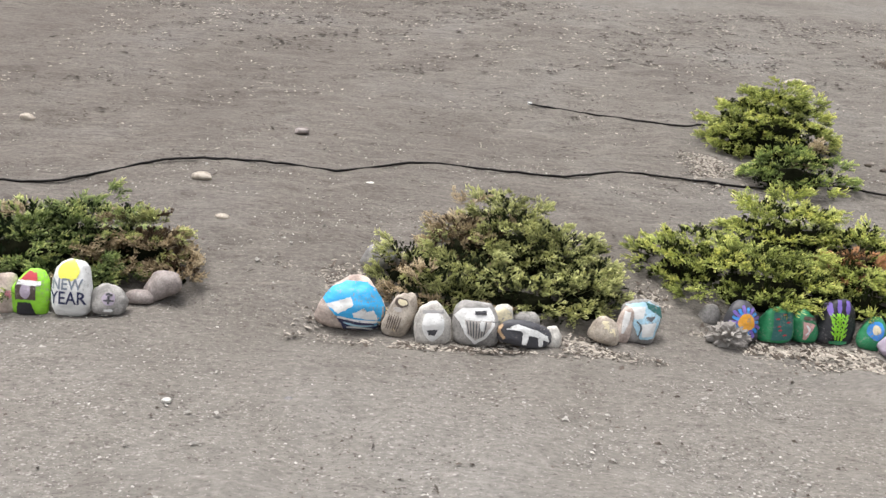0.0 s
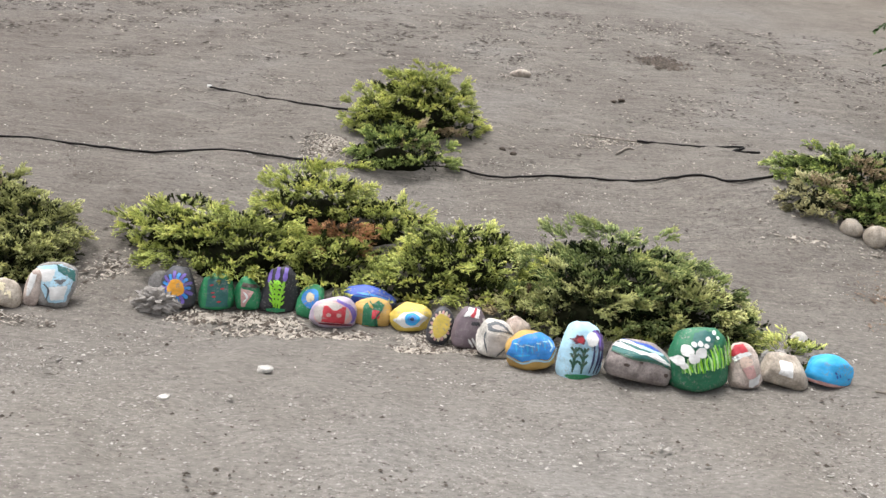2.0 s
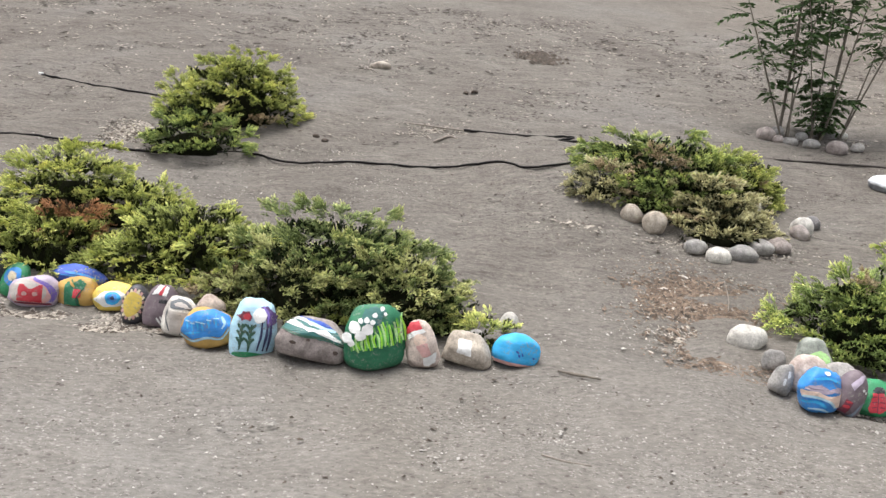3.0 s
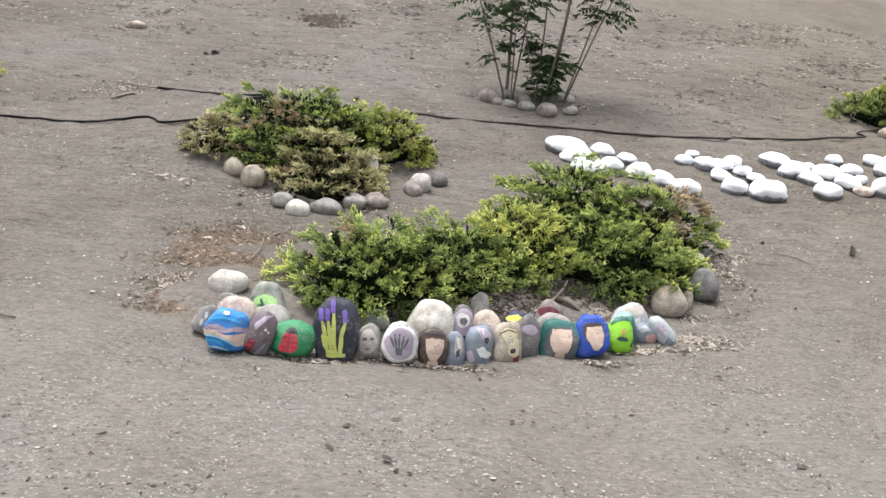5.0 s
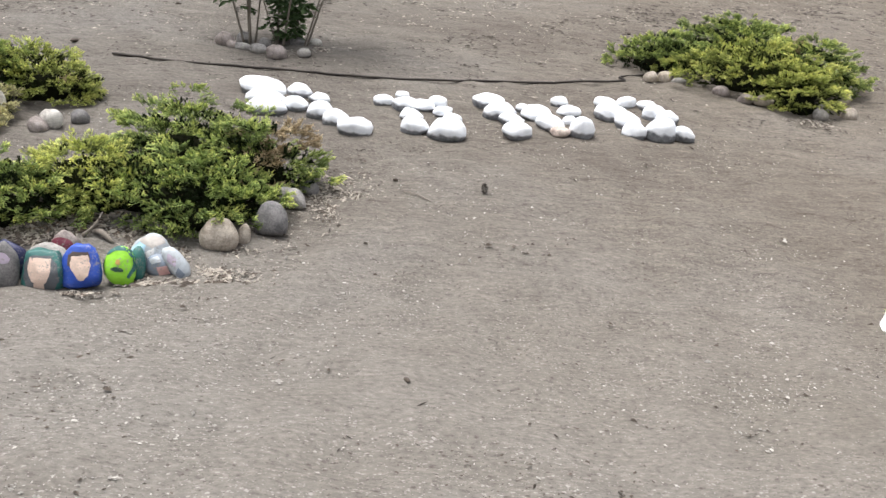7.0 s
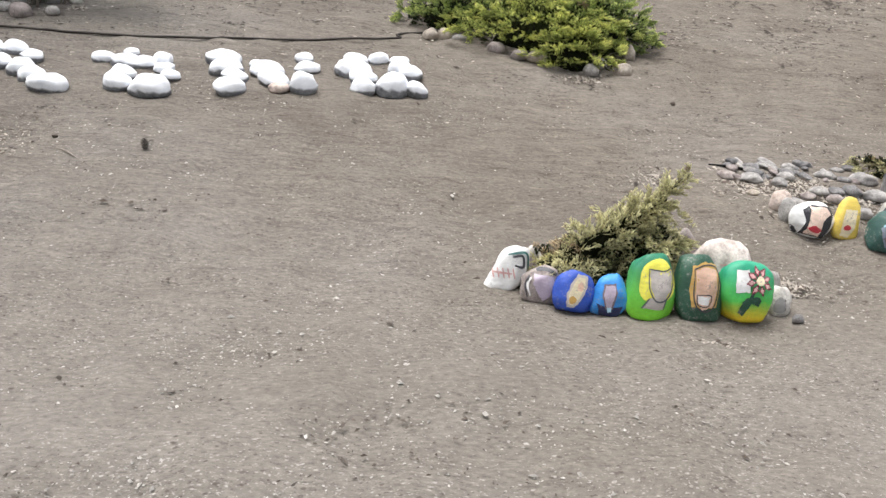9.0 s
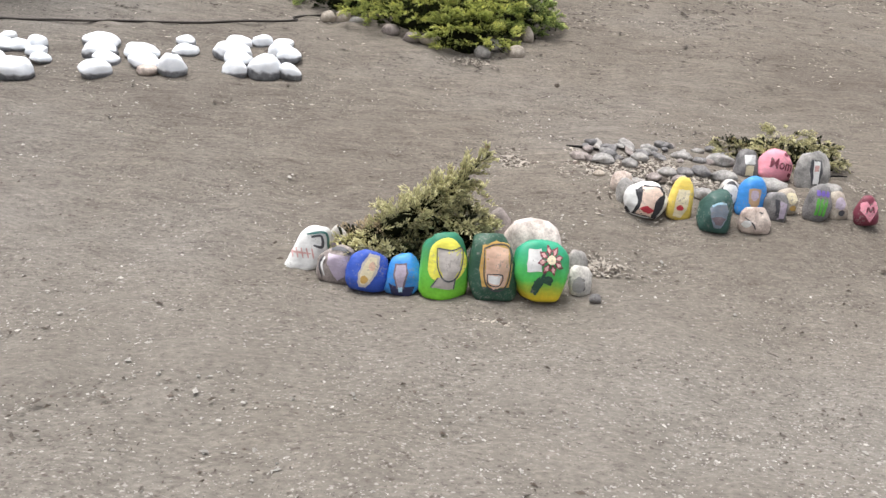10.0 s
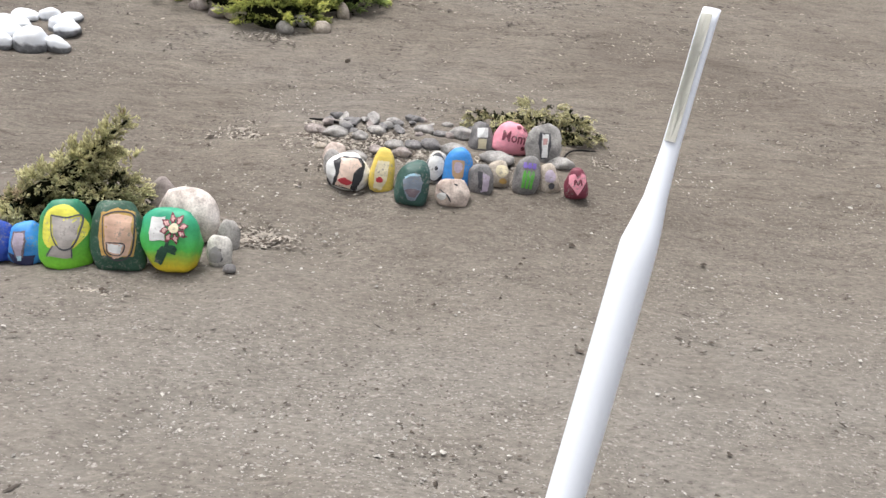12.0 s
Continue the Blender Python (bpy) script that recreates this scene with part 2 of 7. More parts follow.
COLORS = {
    "white": (0.78, 0.78, 0.77), "cream": (0.72, 0.64, 0.44), "yellow": (0.72, 0.54, 0.10), "lemon": (0.82, 0.78, 0.10),
    "ochre": (0.55, 0.34, 0.09), "orange": (0.82, 0.38, 0.03), "red": (0.52, 0.03, 0.05), "maroon": (0.17, 0.02, 0.045),
    "pink": (0.78, 0.30, 0.38), "rose": (0.62, 0.36, 0.34), "skin": (0.70, 0.46, 0.34), "tan": (0.45, 0.30, 0.17),
    "brown": (0.07, 0.045, 0.035), "black": (0.016, 0.016, 0.022), "charcoal": (0.045, 0.045, 0.055), "navy": (0.015, 0.02, 0.085),
    "blue": (0.015, 0.07, 0.42), "azure": (0.03, 0.25, 0.68), "sky": (0.03, 0.40, 0.78), "pale_blue": (0.42, 0.66, 0.80),
    "steel": (0.20, 0.24, 0.30), "teal": (0.02, 0.13, 0.12), "green": (0.015, 0.23, 0.09), "bottle": (0.012, 0.07, 0.04),
    "leaf": (0.10, 0.42, 0.05), "lime": (0.30, 0.70, 0.03), "mint": (0.45, 0.75, 0.30), "purple": (0.16, 0.10, 0.42),
    "violet": (0.06, 0.02, 0.14), "lilac": (0.45, 0.38, 0.48), "mauve": (0.16, 0.12, 0.14), "grey": (0.30, 0.29, 0.29),
    "ink": (0.020, 0.022, 0.042), "mist": (0.46, 0.50, 0.54), "pine": (0.018, 0.075, 0.062), "peach": (0.76, 0.58, 0.48), "ash": (0.50, 0.46, 0.43), "slate": (0.10, 0.11, 0.125), "pistachio": (0.58, 0.64, 0.16), "forest": (0.012, 0.16, 0.075),
}


def paint(name):
    if name not in MATS:
        MATS[name] = paint_material(name + "_paint", COLORS[name], 0.10 if name in ("white", "black", "charcoal", "navy") else 0.15)
    return MATS[name]


DIRT = dirt_material()
STONE = {
    "grey": stone_material("grey_river_stone", (0.22, 0.213, 0.208), (0.36, 0.345, 0.33), 0.35),
    "dark": stone_material("dark_river_stone", (0.12, 0.118, 0.122), (0.23, 0.22, 0.22), 0.4),
    "tan": stone_material("tan_river_stone", (0.30, 0.255, 0.21), (0.46, 0.41, 0.35), 0.35),
    "pale": stone_material("pale_speckled_stone", (0.42, 0.40, 0.37), (0.64, 0.62, 0.58), 0.35),
    "pink": stone_material("pinkish_stone", (0.40, 0.31, 0.27), (0.66, 0.57, 0.51), 0.3),
    "brown": stone_material("brown_grey_stone", (0.21, 0.175, 0.165), (0.34, 0.30, 0.285), 0.35),
    "teal": stone_material("greenish_grey_stone", (0.19, 0.21, 0.19), (0.34, 0.36, 0.32), 0.35),
    "blush": stone_material("pale_blush_stone", (0.52, 0.45, 0.41), (0.76, 0.70, 0.66), 0.3),
    "whitewash": whitewash_material(),
}
LEAF = {
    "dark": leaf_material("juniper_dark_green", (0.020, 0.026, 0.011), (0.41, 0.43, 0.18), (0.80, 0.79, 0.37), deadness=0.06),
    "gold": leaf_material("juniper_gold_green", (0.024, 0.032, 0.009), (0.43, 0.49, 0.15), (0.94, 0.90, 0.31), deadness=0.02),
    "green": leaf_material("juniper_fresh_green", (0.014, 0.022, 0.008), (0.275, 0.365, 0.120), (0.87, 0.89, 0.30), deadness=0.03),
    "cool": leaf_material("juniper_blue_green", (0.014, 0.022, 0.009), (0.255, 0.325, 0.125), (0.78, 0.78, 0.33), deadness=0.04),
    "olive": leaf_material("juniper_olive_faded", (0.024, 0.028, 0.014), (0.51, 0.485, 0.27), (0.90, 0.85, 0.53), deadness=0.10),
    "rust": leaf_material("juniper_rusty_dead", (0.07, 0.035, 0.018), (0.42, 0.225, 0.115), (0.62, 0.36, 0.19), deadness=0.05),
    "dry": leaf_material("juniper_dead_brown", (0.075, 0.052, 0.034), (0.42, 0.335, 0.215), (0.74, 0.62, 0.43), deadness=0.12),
}
# near black and without gloss: the shade inside the shrubs is in this colour
SHADED_WOOD = plain_material("juniper_shaded_wood", (0.010, 0.011, 0.006), 0.98, 0.5, 30.0, 0.8)
SHADED_WOOD.node_tree.nodes["Principled BSDF"].inputs["Specular IOR Level"].default_value = 0.0
BARK = plain_material("grey_bark", (0.19, 0.165, 0.135), 0.9, 0.35, 30.0, 0.6)
DRIFT = plain_material("weathered_wood", (0.27, 0.235, 0.20), 0.9, 0.4, 18.0, 0.8)
PALE_WOOD = plain_material("bleached_root_wood", (0.36, 0.335, 0.31), 0.9, 0.35, 22.0, 0.8)
HOSE = plain_material("black_polyethylene", (0.012, 0.011, 0.011), 0.75, 0.35, 6.0, 0.1)
HOSE.node_tree.nodes["Principled BSDF"].inputs["Specular IOR Level"].default_value = 0.12
OLD_HOSE = plain_material("dusty_old_hose", (0.034, 0.028, 0.024), 0.9, 0.5, 5.0, 0.3)
LEAF_LITTER = plain_material("dead_leaf_litter", (0.056, 0.046, 0.038), 0.95, 0.4, 30.0, 0.4)
PVC = plain_material("white_pvc", (0.62, 0.65, 0.71), 0.35, 0.03, 3.0, 0.03)
STRIP = plain_material("dull_reflective_film", (0.52, 0.52, 0.47), 0.45, 0.12, 14.0, 0.1)
CHIP = plain_material("pale_wood_chips", (0.34, 0.305, 0.262), 0.9, 0.3, 30.0, 0.3)
MULCH = plain_material("brown_bark_mulch", (0.175, 0.130, 0.098), 0.95, 0.4, 30.0, 0.4)
GRIT = plain_material("pale_grit", (0.35, 0.332, 0.305), 0.9, 0.25, 30.0, 0.2)
CLOD = plain_material("dark_soil_clods", (0.085, 0.068, 0.055), 0.95, 0.4, 30.0, 0.5)
NEEDLE = leaf_material("compound_leaf_green", (0.030, 0.050, 0.022), (0.050, 0.085, 0.034), (0.085, 0.130, 0.055), deadness=-0.2)


# ---- ground ----


def soft_rise(y):
    """A level strip by the path that turns into a steady slope, and levels out far up the hill."""
    y = np.where(y < 40, y, 40 + 20 * (1 - np.exp(-(np.maximum(y, 40) - 40) / 20)))
    s = (y - 4.1) / 0.25
    return 0.25 * np.where(s > 30, s, np.log1p(np.exp(np.minimum(s, 30))))


# the foot of the slope along the rows of rocks: x, y of the row, and how far the dirt lies above or below the even slope
ROW = (
    (-3.2, 4, 0), (-2, 4, 0.006), (-1.6, 4.03, 0.007), (-0.3, 4.14, -0.092), (0.35, 4.07, -0.053), (0.65, 4.06, -0.029),
    (1.2, 4.28, -0.062), (2, 4.48, -0.071), (2.55, 4.5, -0.077), (3, 4.36, -0.075), (3.4, 4.33, -0.074), (3.7, 4.12, -0.048),
    (4, 3.86, -0.027), (4.6, 3.73, -0.025), (5.1, 3.76, -0.004), (5.6, 3.8, -0.01), (6.3, 3.7, 0), (7, 3.57, -0.033),
    (7.4, 3.64, -0.1), (7.95, 3.74, -0.096), (8.85, 3.94, -0.089), (9.2, 4.05, -0.058), (9.65, 4.5, -0.036), (10.4, 4.5, 0),
    (13.2, 4.1, 0), (13.67, 4.05, -0.04), (13.9, 3.9, -0.058), (14.2, 3.82, -0.052), (14.65, 3.8, -0.028), (15.1, 3.88, -0.025),
    (15.4, 4.4, 0), (15.7, 4.8, -0.035), (16.1, 4.65, -0.017), (16.36, 4.63, 0.006), (16.8, 4.8, 0.036), (17.1, 4.77, 0.069),
    (18, 4.8, 0),
)
ROW_X, ROW_Y, ROW_UP = (np.array(c) for c in zip(*ROW))


def ground(x, y):
    """Height of the dirt: the slope, slow swells and the low mounds that some of the beds stand on."""
    z = 0.05 + 0.245 * soft_rise(np.asarray(y, float)) + 0.016 * np.sin(0.9 * x + 0.55 * y) + 0.012 * np.sin(1.7 * x - 1.3 * y + 1) + 0.006 * np.sin(4.1 * x + 2.3 * y)
    for cx, cy, sx, sy, up in ((6.4, 6.5, 0.6, 0.6, 0.24), (16.3, 5.1, 1.0, 0.65, 0.14), (-1.2, 5.6, 1.4, 1.2, 0.08), (2.3, 4.1, 0.9, 0.4, -0.05)):
        z = z + up * np.exp(-((x - cx) / sx) ** 2 / 2 - ((y - cy) / sy) ** 2 / 2)
    y_row = np.interp(x, ROW_X, ROW_Y)
    far = (y - y_row) / np.where(y < y_row, 0.50, 0.38)
    return z + np.interp(x, ROW_X, ROW_UP) * np.exp(-far ** 2)


def ground_z(x, y):
    return float(ground(np.float64(x), np.float64(y)))


def link_arrays(name, verts, faces, material, smooth=False, young=None):
    """One mesh object from numpy arrays: verts (n, 3) and faces (m, 3 or 4)."""
    me = bpy.data.meshes.new(name)
    n, (m, k) = len(verts), faces.shape
    me.vertices.add(n)
    me.vertices.foreach_set("co", np.ascontiguousarray(verts, dtype=np.float32).ravel())
    me.loops.add(m * k)
    me.loops.foreach_set("vertex_index", faces.astype(np.int32).ravel())
    me.polygons.add(m)
    me.polygons.foreach_set("loop_start", np.arange(0, m * k, k, dtype=np.int32))
    me.polygons.foreach_set("use_smooth", np.full(m, smooth))
    me.update(calc_edges=True)
    if young is not None:
        me.attributes.new("growth_and_shade", "FLOAT", "POINT").data.foreach_set("value", young.astype(np.float32))
    me.materials.append(material)
    return new(name, me)


def graded(lo, hi, step, far):
    """Grid lines: even in the middle, wider and wider out to the far ends."""
    mid, out, d = list(np.arange(lo, hi, step)), [], step
    while not out or out[-1] < far:
        d *= 1.25
        out.append((out[-1] if out else 0) + d)
    return np.array([lo - o for o in reversed(out)] + mid + [mid[-1] + o for o in out])


def build_ground():
    xs, ys = graded(-5.0, 21.5, 0.08, 400.0), graded(1.2, 13.5, 0.055, 400.0)
    X, Y = np.meshgrid(xs, ys)
    Z = ground(X, Y)
    rng = np.random.default_rng(4)
    near = ((X > -6) & (X < 23) & (Y > 0.5) & (Y < 15)).astype(float)
    rough = np.zeros_like(Z)
    for k in range(26):
        f, a = rng.uniform(3, 26), rng.uniform(0, 6.3)
        rough += np.sin(f * (np.cos(a) * X + 1.5 * np.sin(a) * Y) + rng.uniform(0, 6.3) + 1.3 * np.sin(0.21 * f * X + k)) * 0.011 / (1 + 0.22 * f)
    Z = Z + near * rough
    nx, ny = len(xs), len(ys)
    i = np.arange(nx * ny).reshape(ny, nx)
    faces = np.stack([i[:-1, :-1].ravel(), i[:-1, 1:].ravel(), i[1:, 1:].ravel(), i[1:, :-1].ravel()], 1)
    ob = link_arrays("ground", np.stack([X.ravel(), Y.ravel(), Z.ravel()], 1), faces, DIRT, True)
    tagged(ob, "dry bare grey-brown dirt slope with grit", "ground", kind="structure")


build_ground()

# ---- helpers for things ----


def part(name, bm, material, parent, label="", smooth=True):
    """Links a bmesh as one mesh object under a thing or a part (parent None: a thing of its own)."""
    me = bpy.data.meshes.new(name)
    bm.to_mesh(me)
    bm.free()
    for p in me.polygons:
        p.use_smooth = smooth
    me.materials.append(material)
    ob = new(name, me)
    if parent is not None:
        ob.parent = parent
    return tagged(ob, label)


def tube(points, radii, sides=8):
    """A bmesh tube along points, with a radius at each, closed at both ends."""
    bm, rings = bmesh.new(), []
    pts = [Vector(p) for p in points]
    for k, p in enumerate(pts):
        d = (pts[min(k + 1, len(pts) - 1)] - pts[max(k - 1, 0)]).normalized()
        s = d.cross(Vector((0, 0, 1)) if abs(d.z) < 0.9 else Vector((1, 0, 0))).normalized()
        u = s.cross(d)
        rings.append([bm.verts.new(p + radii[k] * (math.cos(a) * s + math.sin(a) * u)) for a in [2 * math.pi * j / sides for j in range(sides)]])
    for a, b in zip(rings, rings[1:]):
        for j in range(sides):
            bm.faces.new((a[j], a[(j + 1) % sides], b[(j + 1) % sides], b[j]))
    bm.faces.new(rings[0][::-1])
    bm.faces.new(rings[-1])
    bmesh.ops.recalc_face_normals(bm, faces=bm.faces)
    return bm


def smooth_line(points, steps=6):
    """A Catmull-Rom line through the points."""
    p = [Vector(q) for q in points]
    p = [2 * p[0] - p[1]] + p + [2 * p[-1] - p[-2]]
    out = []
    for a, b, c, d in zip(p, p[1:], p[2:], p[3:]):
        for s in range(steps):
            u = s / steps
            out.append(0.5 * (2 * b + (c - a) * u + (2 * a - 5 * b + 4 * c - d) * u * u + (3 * b - a - 3 * c + d) * u ** 3))
    return out + [p[-2]]




def rock_mesh(seed, rough=0.07, boxy=2.3, detail=3, egg=None, skew=None):
    """A water-worn stone, one across each way: a squarish ball with dents, its foot a little flattened."""
    bm = bmesh.new()
    bmesh.ops.create_icosphere(bm, subdivisions=detail, radius=1.0)
    off = Vector((seed * 3.17, seed * 1.91, seed * 0.73))
    own = random.Random(seed)
    a, b, boxy = own.uniform(-0.02, 0.20), own.uniform(-0.10, 0.10), boxy + own.uniform(-0.25, 0.25)
    egg, skew = a if egg is None else egg, b if skew is None else skew
    worn = [(Vector((own.gauss(0, 1), own.gauss(0, 1), own.gauss(0, 1))).normalized(), own.uniform(0.80, 0.95)) for _ in range(7)]
    for v in bm.verts:
        n = v.co.normalized()
        r = (abs(n.x) ** boxy + abs(n.y) ** boxy + abs(n.z) ** boxy) ** (-1 / boxy)
        r *= 1 + rough * 1.6 * noise.noise(n * 1.1 + off) + rough * 0.7 * noise.noise(n * 2.6 + off) + rough * 0.30 * noise.noise(n * 6 + off) + rough * 0.12 * noise.noise(n * 14 + off)
        p = n * r
        for way, reach in worn:
            over = p.dot(way) - reach
            if over > 0:
                p -= way * over * 0.75
        p.x = p.x * (1 - egg * p.z) + skew * p.z
        if p.z < -0.72:
            p.z = -0.72 + 0.35 * (p.z + 0.72)
        v.co = p
    lo = [min(v.co[k] for v in bm.verts) for k in range(3)]
    hi = [max(v.co[k] for v in bm.verts) for k in range(3)]
    for v in bm.verts:
        v.co = [(v.co[k] - lo[k]) / (hi[k] - lo[k]) - 0.5 for k in range(3)]
    return bm


class Rock:
    """A rock on the ground, on whose front things can be painted in units of half its width and height."""

    count = 0

    def __init__(self, label, x, y, w, d, h, material, tilt=0, lean=-10, turn=0, rough=0.09, boxy=2.6, name="painted_rock", group="", sink=0.06, raise_by=0.0, category="rock", egg=None, skew=None):
        Rock.count += 1
        boxy = 2.2 if name == "river_stone" and boxy == 2.6 else boxy
        bm = rock_mesh(Rock.count, rough, boxy, 4 if w > 0.18 and name == "painted_rock" else 3, egg, skew)
        turned = pose(0, 0, 0, lean, tilt, turn)
        m = np.array(turned.to_3x3())
        unit_box = np.array([v.co[:] for v in bm.verts])
        size = np.array([w, d, h])
        for _ in range(5):
            spread = np.ptp((unit_box * size) @ m.T, axis=0)
            size = size * np.clip(np.array([w / spread[0], 1.0, h / spread[2]]), 0.7, 1.3)
        foot = float(((unit_box * size) @ m.T)[:, 2].min())
        for v in bm.verts:
            v.co = [a * b for a, b in zip(v.co, size)]
        self.w, self.h, self.lift = float(size[0]), float(size[2]), 0.0022
        self.tree = BVHTree.FromBMesh(bm)
        self.ob = tagged(part(name, bm, material, None), label, category, group)
        self.ob.matrix_world = pose(x, y, ground_z(x, y - 0.35 * d) - foot - sink * h + raise_by, lean, tilt, turn)

    def on(self, u, v, lift):
        for k in range(40):
            s = 0.975 ** k
            place, normal, _, _ = self.tree.ray_cast(Vector((u * s * self.w / 2, -3, v * s * self.h / 2)), Vector((0, 1, 0)))
            if place is not None:
                return place + normal * lift
        return Vector((0, 0, 0))

    def patch(self, outline, color, name="painted_shape", label="", rings=9):
        """A flat shape of paint inside the outline, a list of (u, v) round its middle."""
        self.lift += 0.0007
        bm, n = bmesh.new(), len(outline)
        cu, cv = sum(p[0] for p in outline) / n, sum(p[1] for p in outline) / n
        mid = bm.verts.new(self.on(cu, cv, self.lift))
        last = None
        for r in range(1, rings + 1):
            s = r / rings
            ring = [bm.verts.new(self.on(cu + (u - cu) * s, cv + (v - cv) * s, self.lift)) for u, v in outline]
            for j in range(n):
                k = (j + 1) % n
                if last is None:
                    bm.faces.new((mid, ring[j], ring[k]))
                else:
                    bm.faces.new((last[j], ring[j], ring[k], last[k]))
            last = ring
        part(name, bm, paint(color), self.ob, label)
        return self

    def oval(self, u, v, ru, rv, color, name="painted_oval", rot=0, wobble=0.05, n=28, label=""):
        rng, a0 = random.Random(int(u * 900 + v * 70 + ru * 5000)), radians(rot)
        p1, p2 = rng.uniform(0, 6), rng.uniform(0, 6)
        pts = []
        for j in range(n):
            a = 2 * math.pi * j / n
            k = 1 + wobble * math.sin(3 * a + p1) + wobble * 0.6 * math.sin(5 * a + p2)
            x, y = ru * k * math.cos(a), rv * k * math.sin(a)
            pts.append((u + x * math.cos(a0) - y * math.sin(a0), v + x * math.sin(a0) + y * math.cos(a0)))
        return self.patch(pts, color, name, label)

    def poly(self, pts, color, name="painted_shape", label="", seg=6):
        """A polygon with hand-drawn edges."""
        out = []
        for (a, b), (c, d) in zip(pts, pts[1:] + pts[:1]):
            for s in range(seg):
                f = s / seg
                out.append((a + (c - a) * f, b + (d - b) * f))
        rng = random.Random(len(pts) * 31 + int(pts[0][0] * 100))
        out = [(u + rng.uniform(-0.02, 0.02), v + rng.uniform(-0.02, 0.02)) for u, v in out]
        return self.patch(out, color, name, label)

    def stroke(self, pts, width, color, name="brush_stroke", taper=True):
        """A brush stroke along (u, v) points; width in metres."""
        self.lift += 0.0005
        line = smooth_line([(u, v, 0) for u, v in pts], 7)
        bm, rows = bmesh.new(), []
        for k, p in enumerate(line):
            q, o = line[min(k + 1, len(line) - 1)], line[max(k - 1, 0)]
            du, dv = (q.x - o.x) * self.w, (q.y - o.y) * self.h
            g = math.hypot(du, dv) or 1
            f = k / (len(line) - 1)
            half = width / 2 * (0.55 + 0.45 * math.sin(math.pi * min(1, max(0, 0.08 + 0.84 * f))) if taper else 1) * (1 + 0.15 * math.sin(9 * f + width * 999))
            nu, nv = -dv / g * half / (self.w / 2), du / g * half / (self.h / 2)
            rows.append([bm.verts.new(self.on(p.x + e * nu, p.y + e * nv, self.lift)) for e in (-1, 0, 1)])
        for a, b in zip(rows, rows[1:]):
            for j in (0, 1):
                bm.faces.new((a[j], a[j + 1], b[j + 1], b[j]))
        part(name, bm, paint(color), self.ob)
        return self

    def gather(self, pieces, into):
        """Makes the painted pieces of one name parts of the one they grow from."""
        own = [c for c in bpy.data.objects if c.parent == self.ob]
        head = [c for c in own if c.name.split(".")[0] == into][-1]
        for c in own:
            if c.name.split(".")[0] == pieces:
                c.parent = head
        return self

    def lettering(self, text, u, v, size, color, name="lettering", spread=1.0):
        """Words in the built-in font, laid on the front; size in metres."""
        self.lift += 0.0008
        cu = bpy.data.curves.new(name, "FONT")
        cu.body, cu.size, cu.align_x, cu.align_y, cu.resolution_u, cu.offset = text, size, "CENTER", "CENTER", 2, 0.0012
        tmp = new("tmp", cu)
        me = bpy.data.meshes.new_from_object(tmp)
        bpy.data.objects.remove(tmp)
        bm = bmesh.new()
        bm.from_mesh(me)
        bmesh.ops.triangulate(bm, faces=bm.faces)
        for _ in range(3):
            bmesh.ops.subdivide_edges(bm, edges=[e for e in bm.edges if e.calc_length() > 0.012], cuts=1)
            bmesh.ops.triangulate(bm, faces=bm.faces)
        for w in bm.verts:
            w.co = self.on(u + w.co.x * spread / (self.w / 2), v + w.co.y / (self.h / 2), self.lift)
        part(name, bm, paint(color), self.ob)
        return self


# ---- juniper shrubs ----


def spindle(verts, faces, young, start, d, ln, w, y0, y1):
    """A stubby three-sided cord of scale leaves, thickest in its outer half."""
    s = np.cross(d, np.array([0.31, 0.87, 0.38]))
    s /= np.linalg.norm(s)
    u = np.cross(d, s)
    b = len(verts)
    verts += [start] + [start + d * ln * 0.58 + w * (math.cos(k) * s + math.sin(k) * u) for k in (0.4, 2.5, 4.6)] + [start + d * ln]
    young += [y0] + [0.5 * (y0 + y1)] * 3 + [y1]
    for k in (0, 1, 2):
        faces += [(b, b + 1 + k, b + 1 + (k + 1) % 3), (b + 4, b + 1 + (k + 1) % 3, b + 1 + k)]


def blade(verts, faces, young, start, d, ln, w, side, y0, y1):
    """A small flat scale-leaf tip."""
    b = len(verts)
    verts += [start, start + d * ln * 0.5 + side * w, start + d * ln, start + d * ln * 0.5 - side * w]
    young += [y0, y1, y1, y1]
    faces += [(b, b + 1, b + 2), (b, b + 2, b + 3)]


